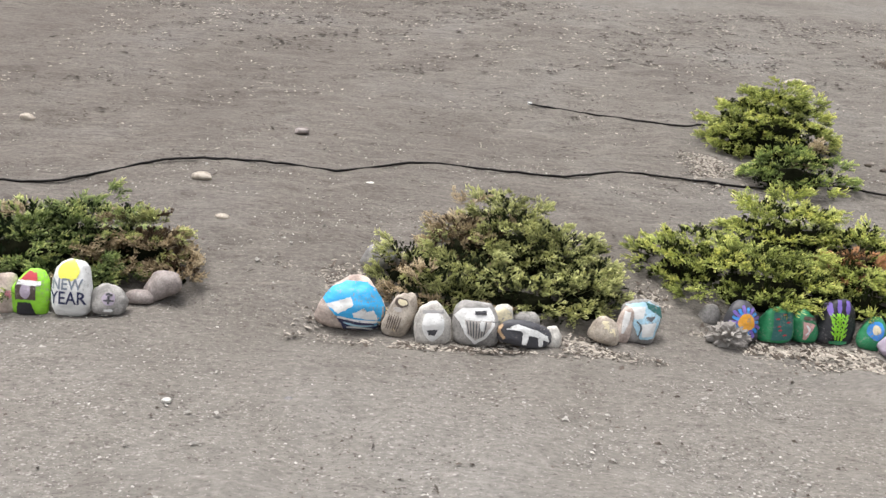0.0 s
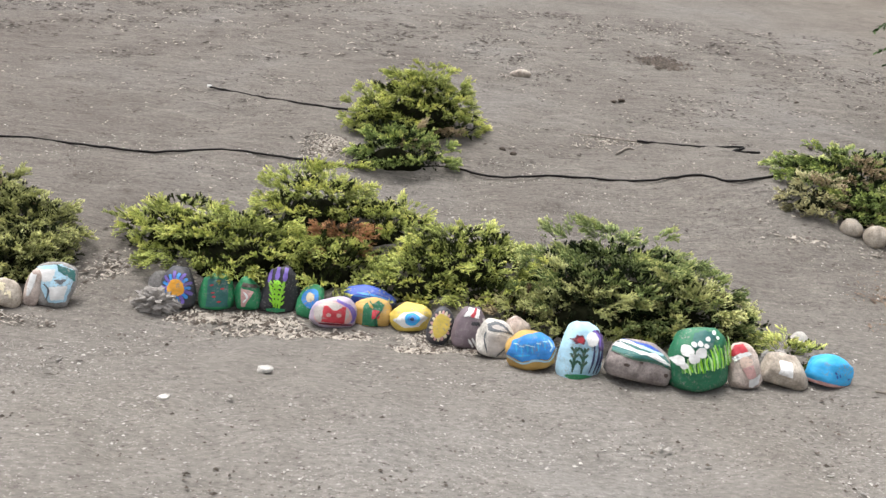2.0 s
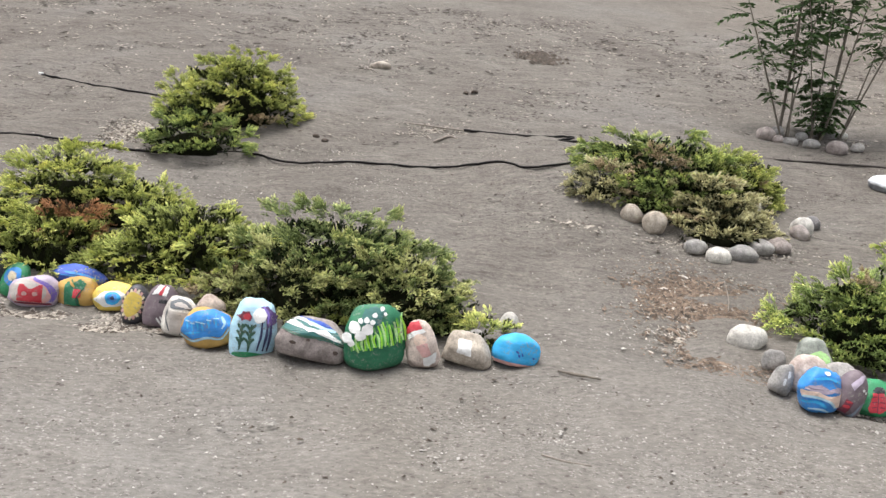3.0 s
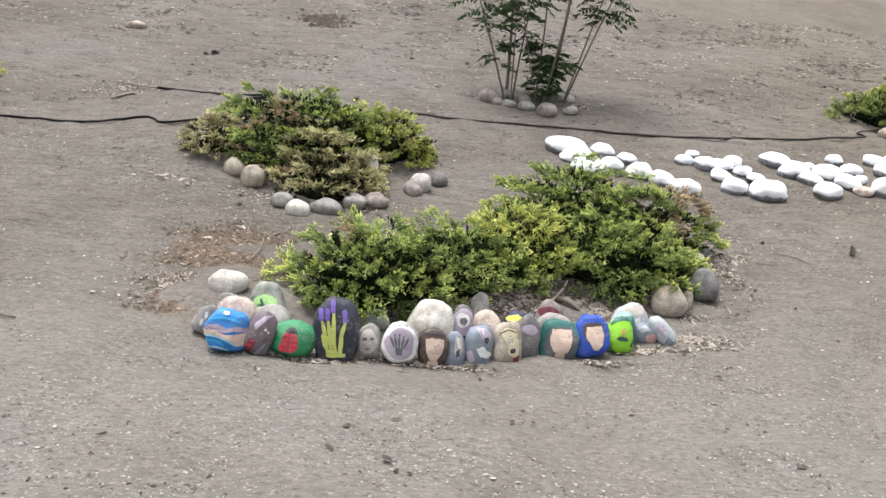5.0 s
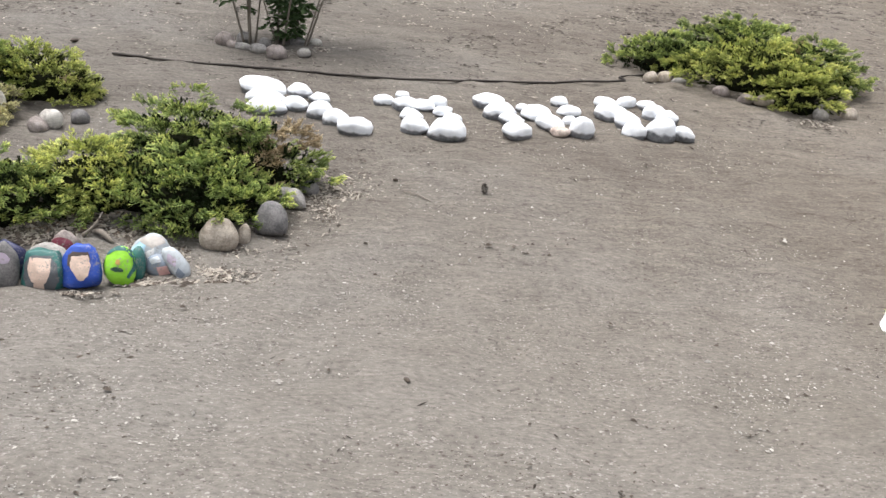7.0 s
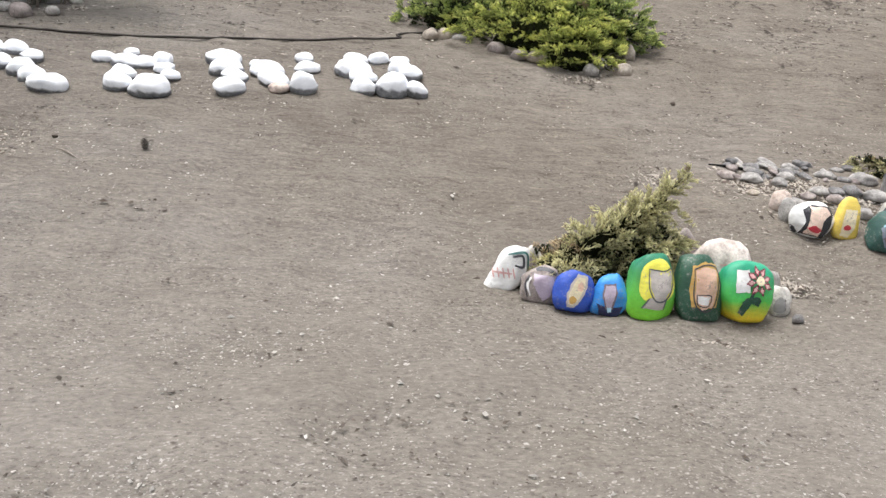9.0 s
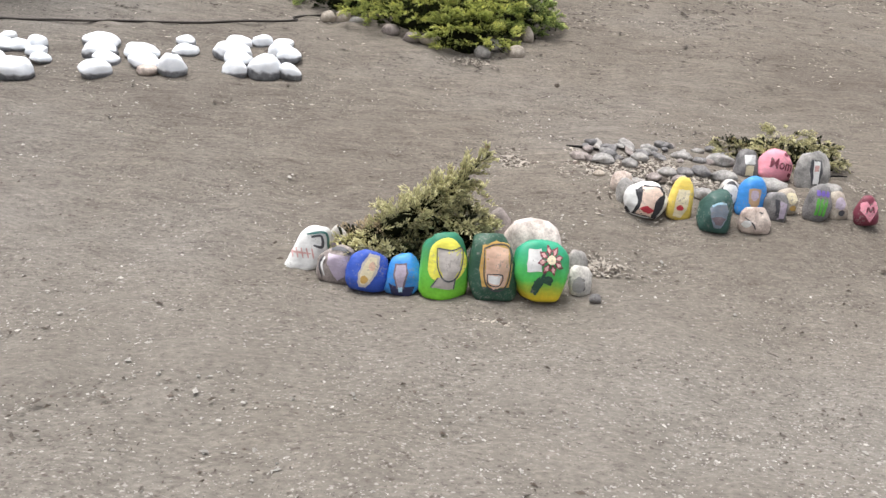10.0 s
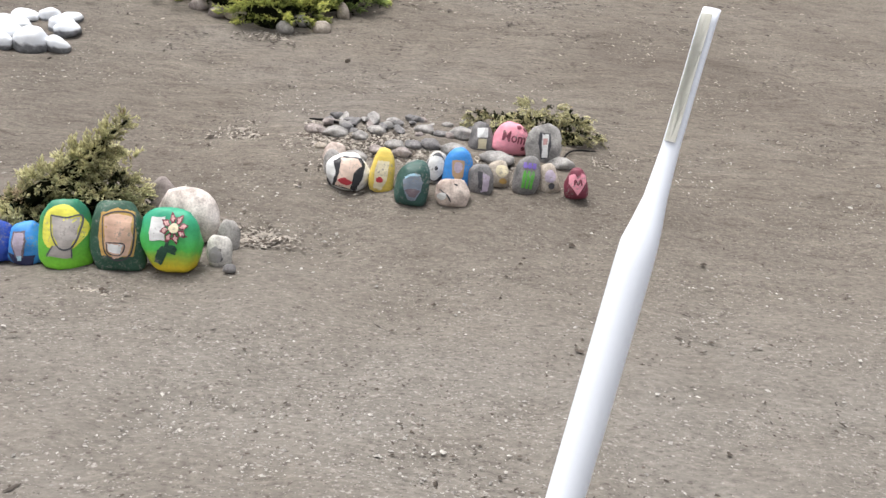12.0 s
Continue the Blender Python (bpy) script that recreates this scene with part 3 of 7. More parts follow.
def plume_shape(seed, shoots, forks=2, stout=1.0):
    """One pointed spray, 1 long: x across, y up, z along; side shoots that fork, shorter towards the drooping tip."""
    rng = np.random.default_rng(seed)
    verts, faces, young = [], [], []
    for i in range(shoots):
        s = (i + 0.5) / shoots
        base = np.array([0.03 * math.sin(4 * s + seed), 0.10 * math.sin(2.6 * s) - 0.06 * s, 0.80 * s])
        a = rng.uniform(-0.35, math.pi + 0.35)
        d = np.array([0.80 * math.cos(a), 0.70 * math.sin(a), rng.uniform(0.75, 1.15)])
        d /= np.linalg.norm(d)
        ln = (0.46 - 0.24 * s) * rng.uniform(0.7, 1.25)
        # upward shoots lighter, roots darker: shading of the spray put into its colour
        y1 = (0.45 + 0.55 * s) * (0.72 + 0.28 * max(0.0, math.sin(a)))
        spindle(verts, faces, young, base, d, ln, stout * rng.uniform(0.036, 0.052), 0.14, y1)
        for k in range(forks):
            e = d + rng.normal(0, 0.38, 3) + np.array([0, 0.12, 0.25])
            e /= np.linalg.norm(e)
            q = np.cross(e, np.array([0.0, 1.0, 0.0]) + rng.normal(0, 0.35, 3))
            blade(verts, faces, young, base + d * ln * rng.uniform(0.15, 0.9), e, ln * rng.uniform(0.45, 0.72), stout * rng.uniform(0.024, 0.036), q / np.linalg.norm(q), 0.35, y1 * rng.uniform(0.75, 1.1))
    return np.array(verts), np.array(faces), np.array(young)


PLUMES = [plume_shape(s, 9) for s in range(6)]
ROUGH_PLUMES = [plume_shape(s, 5, 1, 2.0) for s in range(3)]


def frames_for(dirs, rng):
    """Axes for each spray: across, up and along, rolled a little."""
    s = unit(np.cross(dirs, np.array([0.0, 0.0, 1.0])) + rng.normal(0, 0.05, dirs.shape))
    u = np.cross(s, dirs)
    a = rng.normal(0, 0.45, len(dirs))[:, None]
    return np.stack([s * np.cos(a) + u * np.sin(a), u * np.cos(a) - s * np.sin(a), dirs], 2)


def tufts(name, base, dirs, size, material, rng, lit_tone, shapes):
    """A mesh of sprays at base, along dirs."""
    V, T, Y, n0 = [], [], [], 0
    kind = rng.integers(0, len(shapes), len(base))
    for k, (v, f, y) in enumerate(shapes):
        sel = kind == k
        m = int(sel.sum())
        if not m:
            continue
        fr = frames_for(dirs[sel], rng)
        p = np.einsum("nij,vj->nvi", fr, v) * size[sel][:, None, None] + base[sel][:, None, :]
        V.append(p.reshape(-1, 3))
        T.append((f[None] + (np.arange(m) * len(v))[:, None, None] + n0).reshape(-1, 3))
        Y.append((y[None] * lit_tone[sel][:, None]).ravel())
        n0 += m * len(v)
    return link_arrays(name, np.concatenate(V), np.concatenate(T), material, False, np.concatenate(Y))


def unit(a):
    return a / (np.linalg.norm(a, axis=1, keepdims=True) + 1e-9)


def lobe_points(lobe, others, count, rng, shrink=1.0, apart=0.05):
    """Places on the upper side of a lobe that lie in none of its neighbours, with their outward directions."""
    x, y, rx, ry, rz = lobe
    n = unit(rng.normal(size=(count * 14, 3)))
    n = n[n[:, 2] > -0.12]
    n[:, 2] = np.abs(n[:, 2])
    stretch = np.sqrt((n[:, 0] / rx) ** 2 + (n[:, 1] / ry) ** 2 + (n[:, 2] / rz) ** 2) * min(rx, ry, rz)
    n = n[rng.uniform(0, 1, len(n)) < stretch]
    r = 1 + 0.10 * np.sin(5 * n[:, 0] + x * 7) * np.sin(4 * n[:, 1] + y * 5) + rng.normal(0, 0.09, len(n))
    zc = ground_z(x, y)
    c = np.array([x, y, zc])
    p = c + n * r[:, None] * np.array([rx, ry, rz]) * shrink
    keep = np.ones(len(p), bool)
    for ox, oy, orx, ory, orz in others:
        q = (p - np.array([ox, oy, ground_z(ox, oy)])) / np.array([orx, ory, orz])
        keep &= (q ** 2).sum(1) > 0.72
    # the boughs lie in loose tiers, one above another
    phase = 0.09 * np.sin(2.6 * p[:, 0] + 1.3 * p[:, 1]) + 0.06 * np.sin(4.7 * p[:, 1] - 2.1 * p[:, 0])
    tier = (np.floor((p[:, 2] - zc + phase) / 0.15) + 0.5) * 0.15 - phase + zc
    p[:, 2] += 0.8 * (tier - p[:, 2])
    g = ground(p[:, 0], p[:, 1])
    p[:, 2] = np.maximum(p[:, 2], g + 0.03)
    out = unit(n / np.array([rx, ry, rz]))
    p, out = p[keep], out[keep]
    if not len(p):
        return p, out
    # evenly spread: each next place keeps clear of those before it
    chosen, gap = [0], 0.78 * apart
    for k in range(1, len(p)):
        if len(chosen) >= count:
            break
        if ((p[chosen] - p[k]) ** 2).sum(1).min() > gap * gap:
            chosen.append(k)
    return p[chosen], out[chosen]


def juniper(label, lobes, seed, spray=0.104, group="juniper shrubs on the slope", density=1.0, boughs=(), dry_leaf="dry", droop=0.14):
    """A spreading juniper: mounds of foliage, each made of fans of pointed sprays, round a core blackened for the inner
    shade.
    lobes: (x, y, rx, ry, rz, leaf, share of dead sprays); boughs: slanting plumes between the tops of two lobes, with
    their radii."""
    rng = np.random.default_rng(seed)
    x0, y0 = lobes[0][0], lobes[0][1]
    bush = tagged(new("juniper_shrub"), label, "shrub", group)
    bush.location = (x0, y0, ground_z(x0, y0))
    inv = Matrix.Translation((-x0, -y0, -ground_z(x0, y0)))
    lobes = [(x, y, rx - min(0.06, 0.25 * rx), ry - min(0.06, 0.25 * ry), rz - min(0.095, 0.34 * rz), leaf, dead) for x, y, rx, ry, rz, leaf, dead in lobes]
    shapes = [l[:5] for l in lobes]
    for k, (x, y, rx, ry, rz, leaf, dead) in enumerate(lobes):
        others = shapes[:k] + shapes[k + 1:]
        area = 2 * math.pi * (((rx * ry) ** 1.6 + (rx * rz) ** 1.6 + (ry * rz) ** 1.6) / 3) ** (1 / 1.6)
        p, out = lobe_points(shapes[k], others, max(24, int(area * 58 * density)), rng, 1.0, 0.138)
        if not len(p):
            continue
        # boughs stand proud in clumps; shade in the hollows is put into their colour
        relief = np.array([noise.noise(Vector((q[0] * 5.0, q[1] * 5.0, q[2] * 8.0)) + Vector((seed, 0, 0))) for q in p])
        p = p + out * (0.075 * relief)[:, None]
        away = unit(np.stack([p[:, 0] - x, p[:, 1] - y, np.zeros(len(p))], 1))
        heading = unit(0.45 * out + 0.95 * away + np.array([0, 0, 0.10 - droop]) + rng.normal(0, 0.25, p.shape))
        is_dead = noise_field(p, seed) < dead
        for dry in (False, True):
            sel = is_dead == dry
            m = int(sel.sum())
            if not m:
                continue
            per = 11
            side = unit(np.cross(heading[sel], np.array([0, 0, 1.0])))
            fan = rng.uniform(-1, 1, (m, per))
            lift = rng.uniform(-0.55, 0.75, (m, per))
            d = unit((heading[sel][:, None, :] + side[:, None, :] * 0.75 * fan[..., None] + np.array([0, 0, 0.40]) * lift[..., None] + rng.normal(0, 0.16, (m, per, 3))).reshape(-1, 3))
            b = (p[sel][:, None, :] + side[:, None, :] * 0.092 * fan[..., None] + np.array([0, 0, 0.036]) * lift[..., None] + rng.normal(0, 0.016, (m, per, 3))).reshape(-1, 3)
            size = spray * rng.uniform(0.65, 1.25, m * per)
            b -= d * (0.42 * size)[:, None]
            b[:, 2] = np.maximum(b[:, 2], ground(b[:, 0], b[:, 1]) + 0.02)
            # upper sprays lighter, lower ones darker: light from above painted into the tone
            lit = np.clip(0.82 + 0.36 * lift.ravel() + np.repeat(rng.uniform(-0.30, 0.28, m) + 0.40 * relief[sel], per) + rng.normal(0, 0.07, m * per), 0.42, 1.1)
            ob = tufts("dry_foliage" if dry else "foliage", b, d, size, LEAF[dry_leaf if dry else leaf], rng, lit, PLUMES)
            ob.data.transform(inv)
            ob.parent = bush
            if dry:
                tagged(ob, "browned dead juniper sprays")
        # inner foliage, coloured near black for the shade inside the shrub
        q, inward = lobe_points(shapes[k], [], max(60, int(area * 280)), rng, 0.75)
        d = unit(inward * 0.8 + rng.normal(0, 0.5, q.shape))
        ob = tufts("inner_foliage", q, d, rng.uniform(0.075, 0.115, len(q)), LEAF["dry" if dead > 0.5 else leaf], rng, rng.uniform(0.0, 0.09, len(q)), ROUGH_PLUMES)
        ob.data.transform(inv)
        ob.parent = bush
        # solid lump at the heart, its near-black colour standing for shade between sprays
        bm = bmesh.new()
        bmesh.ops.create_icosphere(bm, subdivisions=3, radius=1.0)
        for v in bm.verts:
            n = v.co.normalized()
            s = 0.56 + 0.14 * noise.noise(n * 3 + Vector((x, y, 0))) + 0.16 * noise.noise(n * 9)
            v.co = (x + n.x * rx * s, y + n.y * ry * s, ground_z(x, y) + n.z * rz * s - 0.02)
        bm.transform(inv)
        part("twig_core", bm, SHADED_WOOD, bush)
    for foot, tip, r0, r1, leaf in boughs:
        a, b = (np.array([l[0], l[1], ground_z(l[0], l[1]) + l[4]]) for l in (foot, tip))
        along = b - a
        n = int(np.linalg.norm(along) * 2.2 * (r0 + r1) / 2 * math.pi * 300)
        f = rng.uniform(0, 1, n) ** 0.9
        off = rng.normal(size=(n, 3))
        off -= along * (off @ along / (along @ along))[:, None]
        off = unit(off) * (rng.uniform(0.35, 1.0, n) * (r0 + (r1 - r0) * f))[:, None]
        d = unit(unit(along[None]) * 0.9 + 0.9 * unit(off) + rng.normal(0, 0.2, off.shape))
        size = spray * rng.uniform(0.6, 1.1, n)
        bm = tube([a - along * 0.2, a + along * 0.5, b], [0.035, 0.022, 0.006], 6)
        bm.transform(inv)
        limb = part("bough", bm, SHADED_WOOD, bush)
        # top of the bough tinted lighter, as lit from above
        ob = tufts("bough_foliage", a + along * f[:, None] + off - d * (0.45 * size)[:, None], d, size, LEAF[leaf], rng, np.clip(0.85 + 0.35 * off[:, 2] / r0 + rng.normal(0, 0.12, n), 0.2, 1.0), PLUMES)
        ob.data.transform(inv)
        ob.parent = limb
    return bush


def noise_field(p, seed):
    """Slow noise from 0 to 1 over the shrub, so that dead sprays lie in patches."""
    return np.array([0.5 + 0.75 * noise.noise(Vector(q) * 2.6 + Vector((seed * 5.3, 0, 0))) for q in p])


# ---- the junipers ----
juniper("dark green spreading juniper browned at one end", [
    (-2.291, 4.554, 0.627, 0.470, 0.400, "cool", 0.08),
    (-1.920, 4.727, 0.428, 0.321, 0.385, "cool", 0.12),
    (-1.610, 4.660, 0.330, 0.250, 0.370, "dark", 0.60),
    (-1.500, 4.600, 0.250, 0.210, 0.270, "dark", 0.92),
    (-1.400, 4.480, 0.170, 0.150, 0.160, "dark", 0.95),
    (-1.959, 4.388, 0.416, 0.312, 0.213, "cool", 0.10),
    (-2.766, 4.532, 0.492, 0.369, 0.390, "cool", 0.08),
], 1)
juniper("dull green spreading juniper with tan dead patches", [
    (0.560, 5.030, 0.420, 0.380, 0.428, "dark", 0.10),
    (0.300, 4.960, 0.330, 0.300, 0.345, "dark", 0.52),
    (0.872, 4.920, 0.400, 0.300, 0.318, "dark", 0.06),
    (-0.040, 4.700, 0.300, 0.219, 0.215, "dark", 0.42),
    (1.060, 4.700, 0.310, 0.240, 0.190, "dark", 0.08),
    (0.100, 4.400, 0.340, 0.170, 0.217, "dark", 0.30),
    (0.650, 4.520, 0.455, 0.250, 0.190, "dark", 0.10),
    (1.000, 4.540, 0.330, 0.200, 0.180, "dark", 0.25),
    (0.330, 4.600, 0.380, 0.270, 0.270, "dark", 0.15),
], 2)
juniper("yellow-green spreading juniper with a rusty patch", [
    (1.813, 5.124, 0.424, 0.318, 0.323, "gold", 0.05),
    (2.649, 5.567, 0.487, 0.366, 0.425, "gold", 0.08),
    (2.244, 4.934, 0.585, 0.439, 0.319, "gold", 0.08),
    (3.060, 5.400, 0.450, 0.320, 0.275, "gold", 0.10),
    (2.758, 4.869, 0.490, 0.367, 0.264, "gold", 0.06),
    (2.860, 5.060, 0.250, 0.180, 0.310, "gold", 0.62),
], 3, dry_leaf="rust")
juniper("bright golden juniper growing into its neighbour", [
    (3.672, 4.886, 0.512, 0.384, 0.326, "gold", 0.04),
    (3.399, 4.739, 0.356, 0.267, 0.251, "gold", 0.05),
    (3.834, 4.590, 0.312, 0.234, 0.210, "gold", 0.12),
], 4)
juniper("large dark green juniper mound behind painted rocks", [
    (4.586, 4.635, 0.670, 0.502, 0.457, "cool", 0.06),
    (4.378, 4.327, 0.420, 0.315, 0.360, "dark", 0.16),
    (4.945, 4.327, 0.410, 0.308, 0.396, "dark", 0.08),
    (4.675, 4.380, 0.328, 0.246, 0.211, "cool", 0.05),
    (3.983, 4.397, 0.213, 0.160, 0.150, "dark", 0.60),
    (5.244, 4.227, 0.168, 0.126, 0.250, "cool", 0.05),
    (4.663, 4.212, 0.206, 0.155, 0.136, "gold", 0.02),
    (5.122, 4.228, 0.224, 0.168, 0.333, "cool", 0.05),
    (5.458, 4.022, 0.123, 0.092, 0.178, "gold", 0.02),
], 5)
juniper("small two-tiered bright green juniper by the hose", [
    (3.285, 7.613, 0.659, 0.495, 0.568, "gold", 0.02),
    (3.387, 7.706, 0.372, 0.279, 0.603, "gold", 0.0),
    (3.150, 6.720, 0.460, 0.360, 0.383, "green", 0.02),
    (2.882, 7.384, 0.210, 0.158, 0.392, "gold", 0.02),
], 6)
juniper("rounded juniper with faded olive front edged with stones", [
    (7.001, 6.488, 0.729, 0.546, 0.387, "green", 0.08),
    (7.614, 6.631, 0.532, 0.399, 0.387, "gold", 0.12),
    (7.238, 5.968, 0.463, 0.347, 0.356, "olive", 0.10),
    (6.420, 6.020, 0.280, 0.210, 0.270, "olive", 0.20),
    (7.944, 6.722, 0.246, 0.184, 0.262, "gold", 0.02),
    (7.482, 6.063, 0.269, 0.202, 0.267, "olive", 0.12),
    (7.392, 5.859, 0.369, 0.277, 0.228, "olive", 0.10),
    (7.270, 5.700, 0.440, 0.260, 0.230, "olive", 0.10),
    (6.760, 5.960, 0.300, 0.220, 0.260, "green", 0.10),
], 7)
juniper("wide bright green juniper above a row of painted rocks", [
    (7.735, 4.431, 0.520, 0.421, 0.411, "green", 0.03),
    (8.219, 4.630, 0.568, 0.425, 0.381, "green", 0.03),
    (9.160, 5.559, 0.589, 0.442, 0.490, "green", 0.03),
    (9.650, 5.392, 0.536, 0.401, 0.486, "green", 0.42),
    (9.290, 5.000, 0.660, 0.500, 0.351, "green", 0.03),
    (8.716, 4.913, 0.493, 0.370, 0.401, "gold", 0.03),
    (7.660, 4.290, 0.420, 0.366, 0.205, "green", 0.03),
    (7.944, 4.555, 0.390, 0.293, 0.193, "green", 0.03),
    (9.400, 4.800, 0.370, 0.280, 0.240, "green", 0.03),
    (9.650, 4.960, 0.330, 0.260, 0.290, "green", 0.10),
], 8)
juniper("low bright green juniper edged with river stones", [
    (13.542, 9.158, 0.612, 0.459, 0.383, "green", 0.02),
    (14.570, 9.624, 0.880, 0.660, 0.508, "green", 0.02),
    (15.092, 8.823, 0.660, 0.494, 0.510, "green", 0.02),
    (14.439, 8.684, 0.926, 0.695, 0.463, "gold", 0.02),
    (14.681, 8.141, 0.526, 0.395, 0.384, "gold", 0.02),
], 9)
juniper("faded olive juniper rising to a pointed branch", [
    (14.179, 4.202, 0.284, 0.213, 0.304, "olive", 0.08),
    (13.934, 4.170, 0.203, 0.152, 0.183, "olive", 0.12),
    (14.387, 4.153, 0.235, 0.176, 0.395, "olive", 0.06),
    (14.496, 4.148, 0.172, 0.129, 0.401, "olive", 0.06),
    (14.168, 4.159, 0.297, 0.223, 0.175, "olive", 0.12),
    (14.060, 4.220, 0.300, 0.200, 0.260, "olive", 0.10),
    (14.300, 4.260, 0.300, 0.180, 0.360, "olive", 0.08),
    (14.420, 4.270, 0.230, 0.160, 0.470, "olive", 0.08),
    (14.545, 4.240, 0.160, 0.140, 0.430, "olive", 0.08),
], 10, 0.105, boughs=[
    ((14.187, 4.134, 0.124, 0.093, 0.255), (14.621, 4.171, 0.126, 0.094, 0.625), 0.13, 0.05, "olive"),
    ((14.310, 4.146, 0.125, 0.094, 0.296), (14.521, 4.163, 0.126, 0.094, 0.497), 0.15, 0.08, "olive"),
    ((14.000, 4.144, 0.124, 0.093, 0.161), (14.433, 4.157, 0.125, 0.094, 0.463), 0.10, 0.07, "olive"),
])
juniper("low yellowed juniper tuft behind painted rocks", [
    (17.028, 5.859, 0.400, 0.285, 0.205, "olive", 0.22),
    (17.262, 5.783, 0.230, 0.160, 0.185, "olive", 0.25),
    (16.699, 5.811, 0.240, 0.170, 0.135, "olive", 0.20),
], 11, 0.085, droop=0.6)


# ---- painted rocks, first bed ----
BED = "painted rocks in front of the first shrub"
Rock("pale pinkish rock with a red daub", -2.144, 4.062, 0.147, 0.092, 0.220, STONE["pink"], group=BED).oval(0.55, 0.0, 0.25, 0.18, "pink")
r = Rock("lime green rock with red and dark shapes", -2.004, 4.061, 0.213, 0.134, 0.251, paint("lime"), group=BED)
r.poly([(-0.52, 0.48), (0.42, 0.48), (0.46, -0.30), (-0.50, -0.30)], "brown", "painted_hair").oval(-0.02, 0.10, 0.24, 0.36, "lilac")
r.poly([(-0.36, -0.40), (0.24, -0.40), (0.44, -0.97), (-0.52, -0.97)], "black").poly([(-0.32, 0.48), (0.02, 0.86), (0.36, 0.78), (0.48, 0.50)], "red", "painted_cap")
r.poly([(-0.42, 0.30), (0.66, 0.28), (0.64, 0.46), (-0.40, 0.50)], "white", "cap_brim")
r = Rock("white egg-shaped rock lettered NEW YEAR, yellow top", -1.790, 4.059, 0.205, 0.129, 0.300, paint("white"), group=BED, boxy=2.6)
r.poly([(-0.93, -0.75), (0.93, -0.75), (0.9, 0.1), (0.62, 0.36), (-0.62, 0.36), (-0.9, 0.1)], "white").oval(0.0, 0.60, 0.52, 0.34, "lemon")
r.lettering("NEW", -0.06, 0.14, 0.080, "steel", spread=0.85).lettering("YEAR", 0.0, -0.32, 0.092, "navy", spread=0.82)
r = Rock("round grey rock with a faded white emblem", -1.605, 4.074, 0.190, 0.120, 0.163, STONE["grey"], group=BED)
r.oval(0.15, 0.1, 0.36, 0.40, "lilac").stroke([(0.0, 0.32), (0.15, 0.4), (0.36, 0.3)], 0.012, "charcoal").stroke([(0.16, 0.3), (0.16, -0.22)], 0.014, "charcoal").stroke([(-0.1, -0.02), (0.42, -0.02)], 0.010, "charcoal").stroke([(-0.05, -0.62), (0.4, -0.6)], 0.014, "white")
Rock("flat grey river stone beside a boulder", -1.500, 4.211, 0.172, 0.069, 0.079, STONE["brown"], name="river_stone", group="bare stones")
Rock("grey boulder leaning on the browned juniper", -1.397, 4.280, 0.211, 0.133, 0.183, STONE["brown"], -25, name="river_stone", group="bare stones")

# ---- painted rocks, second bed ----
BED = "painted rocks in front of the second shrub"
r = Rock("broad rock painted sky blue with white clouds", -0.343, 4.233, 0.397, 0.249, 0.313, STONE["pink"], 6, group=BED, boxy=2.0, rough=0.10, egg=0.34, skew=0.12)
r.poly([(-0.82, 0.10), (-0.74, 0.34), (-0.20, 0.74), (0.36, 0.80), (0.78, 0.46), (0.99, -0.10), (0.98, -0.66), (-0.26, -0.52), (-0.62, -0.14)], "sky")
r.poly([(-0.64, -0.12), (-0.34, 0.06), (0.0, 0.26), (0.10, 0.0), (-0.10, -0.22), (-0.28, -0.36)], "white", "painted_cloud").poly([(0.12, -0.28), (0.38, -0.06), (0.50, -0.16), (0.68, -0.10), (0.80, -0.40), (0.16, -0.42)], "white", "painted_cloud")
r.poly([(-0.30, -0.50), (0.94, -0.50), (0.88, -0.84), (-0.08, -0.86)], "navy").stroke([(-0.28, -0.46), (0.3, -0.50), (0.92, -0.48)], 0.014, "white").stroke([(-0.1, -0.62), (0.3, -0.68), (0.8, -0.62)], 0.012, "pale_blue").stroke([(0.0, -0.78), (0.35, -0.74), (0.7, -0.78)], 0.012, "white")
r = Rock("tan-grey rock with faded line marks", -0.068, 4.165, 0.194, 0.122, 0.251, STONE["tan"], 12, group=BED)
r.oval(-0.12, 0.50, 0.42, 0.20, "brown").oval(-0.06, 0.52, 0.30, 0.12, "cream").oval(-0.22, 0.20, 0.26, 0.10, "ash")
for k in range(6):
    r.stroke([(-0.62 + 0.14 * k, -0.05), (-0.64 + 0.13 * k, -0.66)], 0.005, "brown")
r = Rock("round pale rock with a white oval and dark bar", 0.113, 4.109, 0.208, 0.131, 0.236, STONE["pale"], group=BED)
r.oval(0.0, -0.1, 0.56, 0.66, "white").poly([(-0.55, 0.42), (0.5, 0.48), (0.5, 0.62), (-0.55, 0.58)], "grey").poly([(-0.3, -0.3), (0.25, -0.25), (0.1, -0.52), (-0.2, -0.52)], "charcoal")
r = Rock("grey rock with a white striped shield", 0.348, 4.125, 0.263, 0.166, 0.247, STONE["grey"], group=BED)
r.poly([(-0.62, 0.72), (0.50, 0.76), (0.70, 0.38), (0.72, 0.0), (0.36, -0.56), (-0.05, -0.84), (-0.46, -0.42), (-0.66, 0.02), (-0.92, 0.34)], "white", "painted_shield")
r.poly([(-0.50, 0.22), (0.60, 0.22), (0.58, 0.0), (0.28, -0.44), (-0.04, -0.66), (-0.38, -0.34)], "ash")
for k in range(7):
    r.stroke([(-0.42 + 0.13 * k, 0.18), (-0.30 + 0.095 * k, -0.42 - 0.13 * math.sin(0.5 * k))], 0.006, "slate")
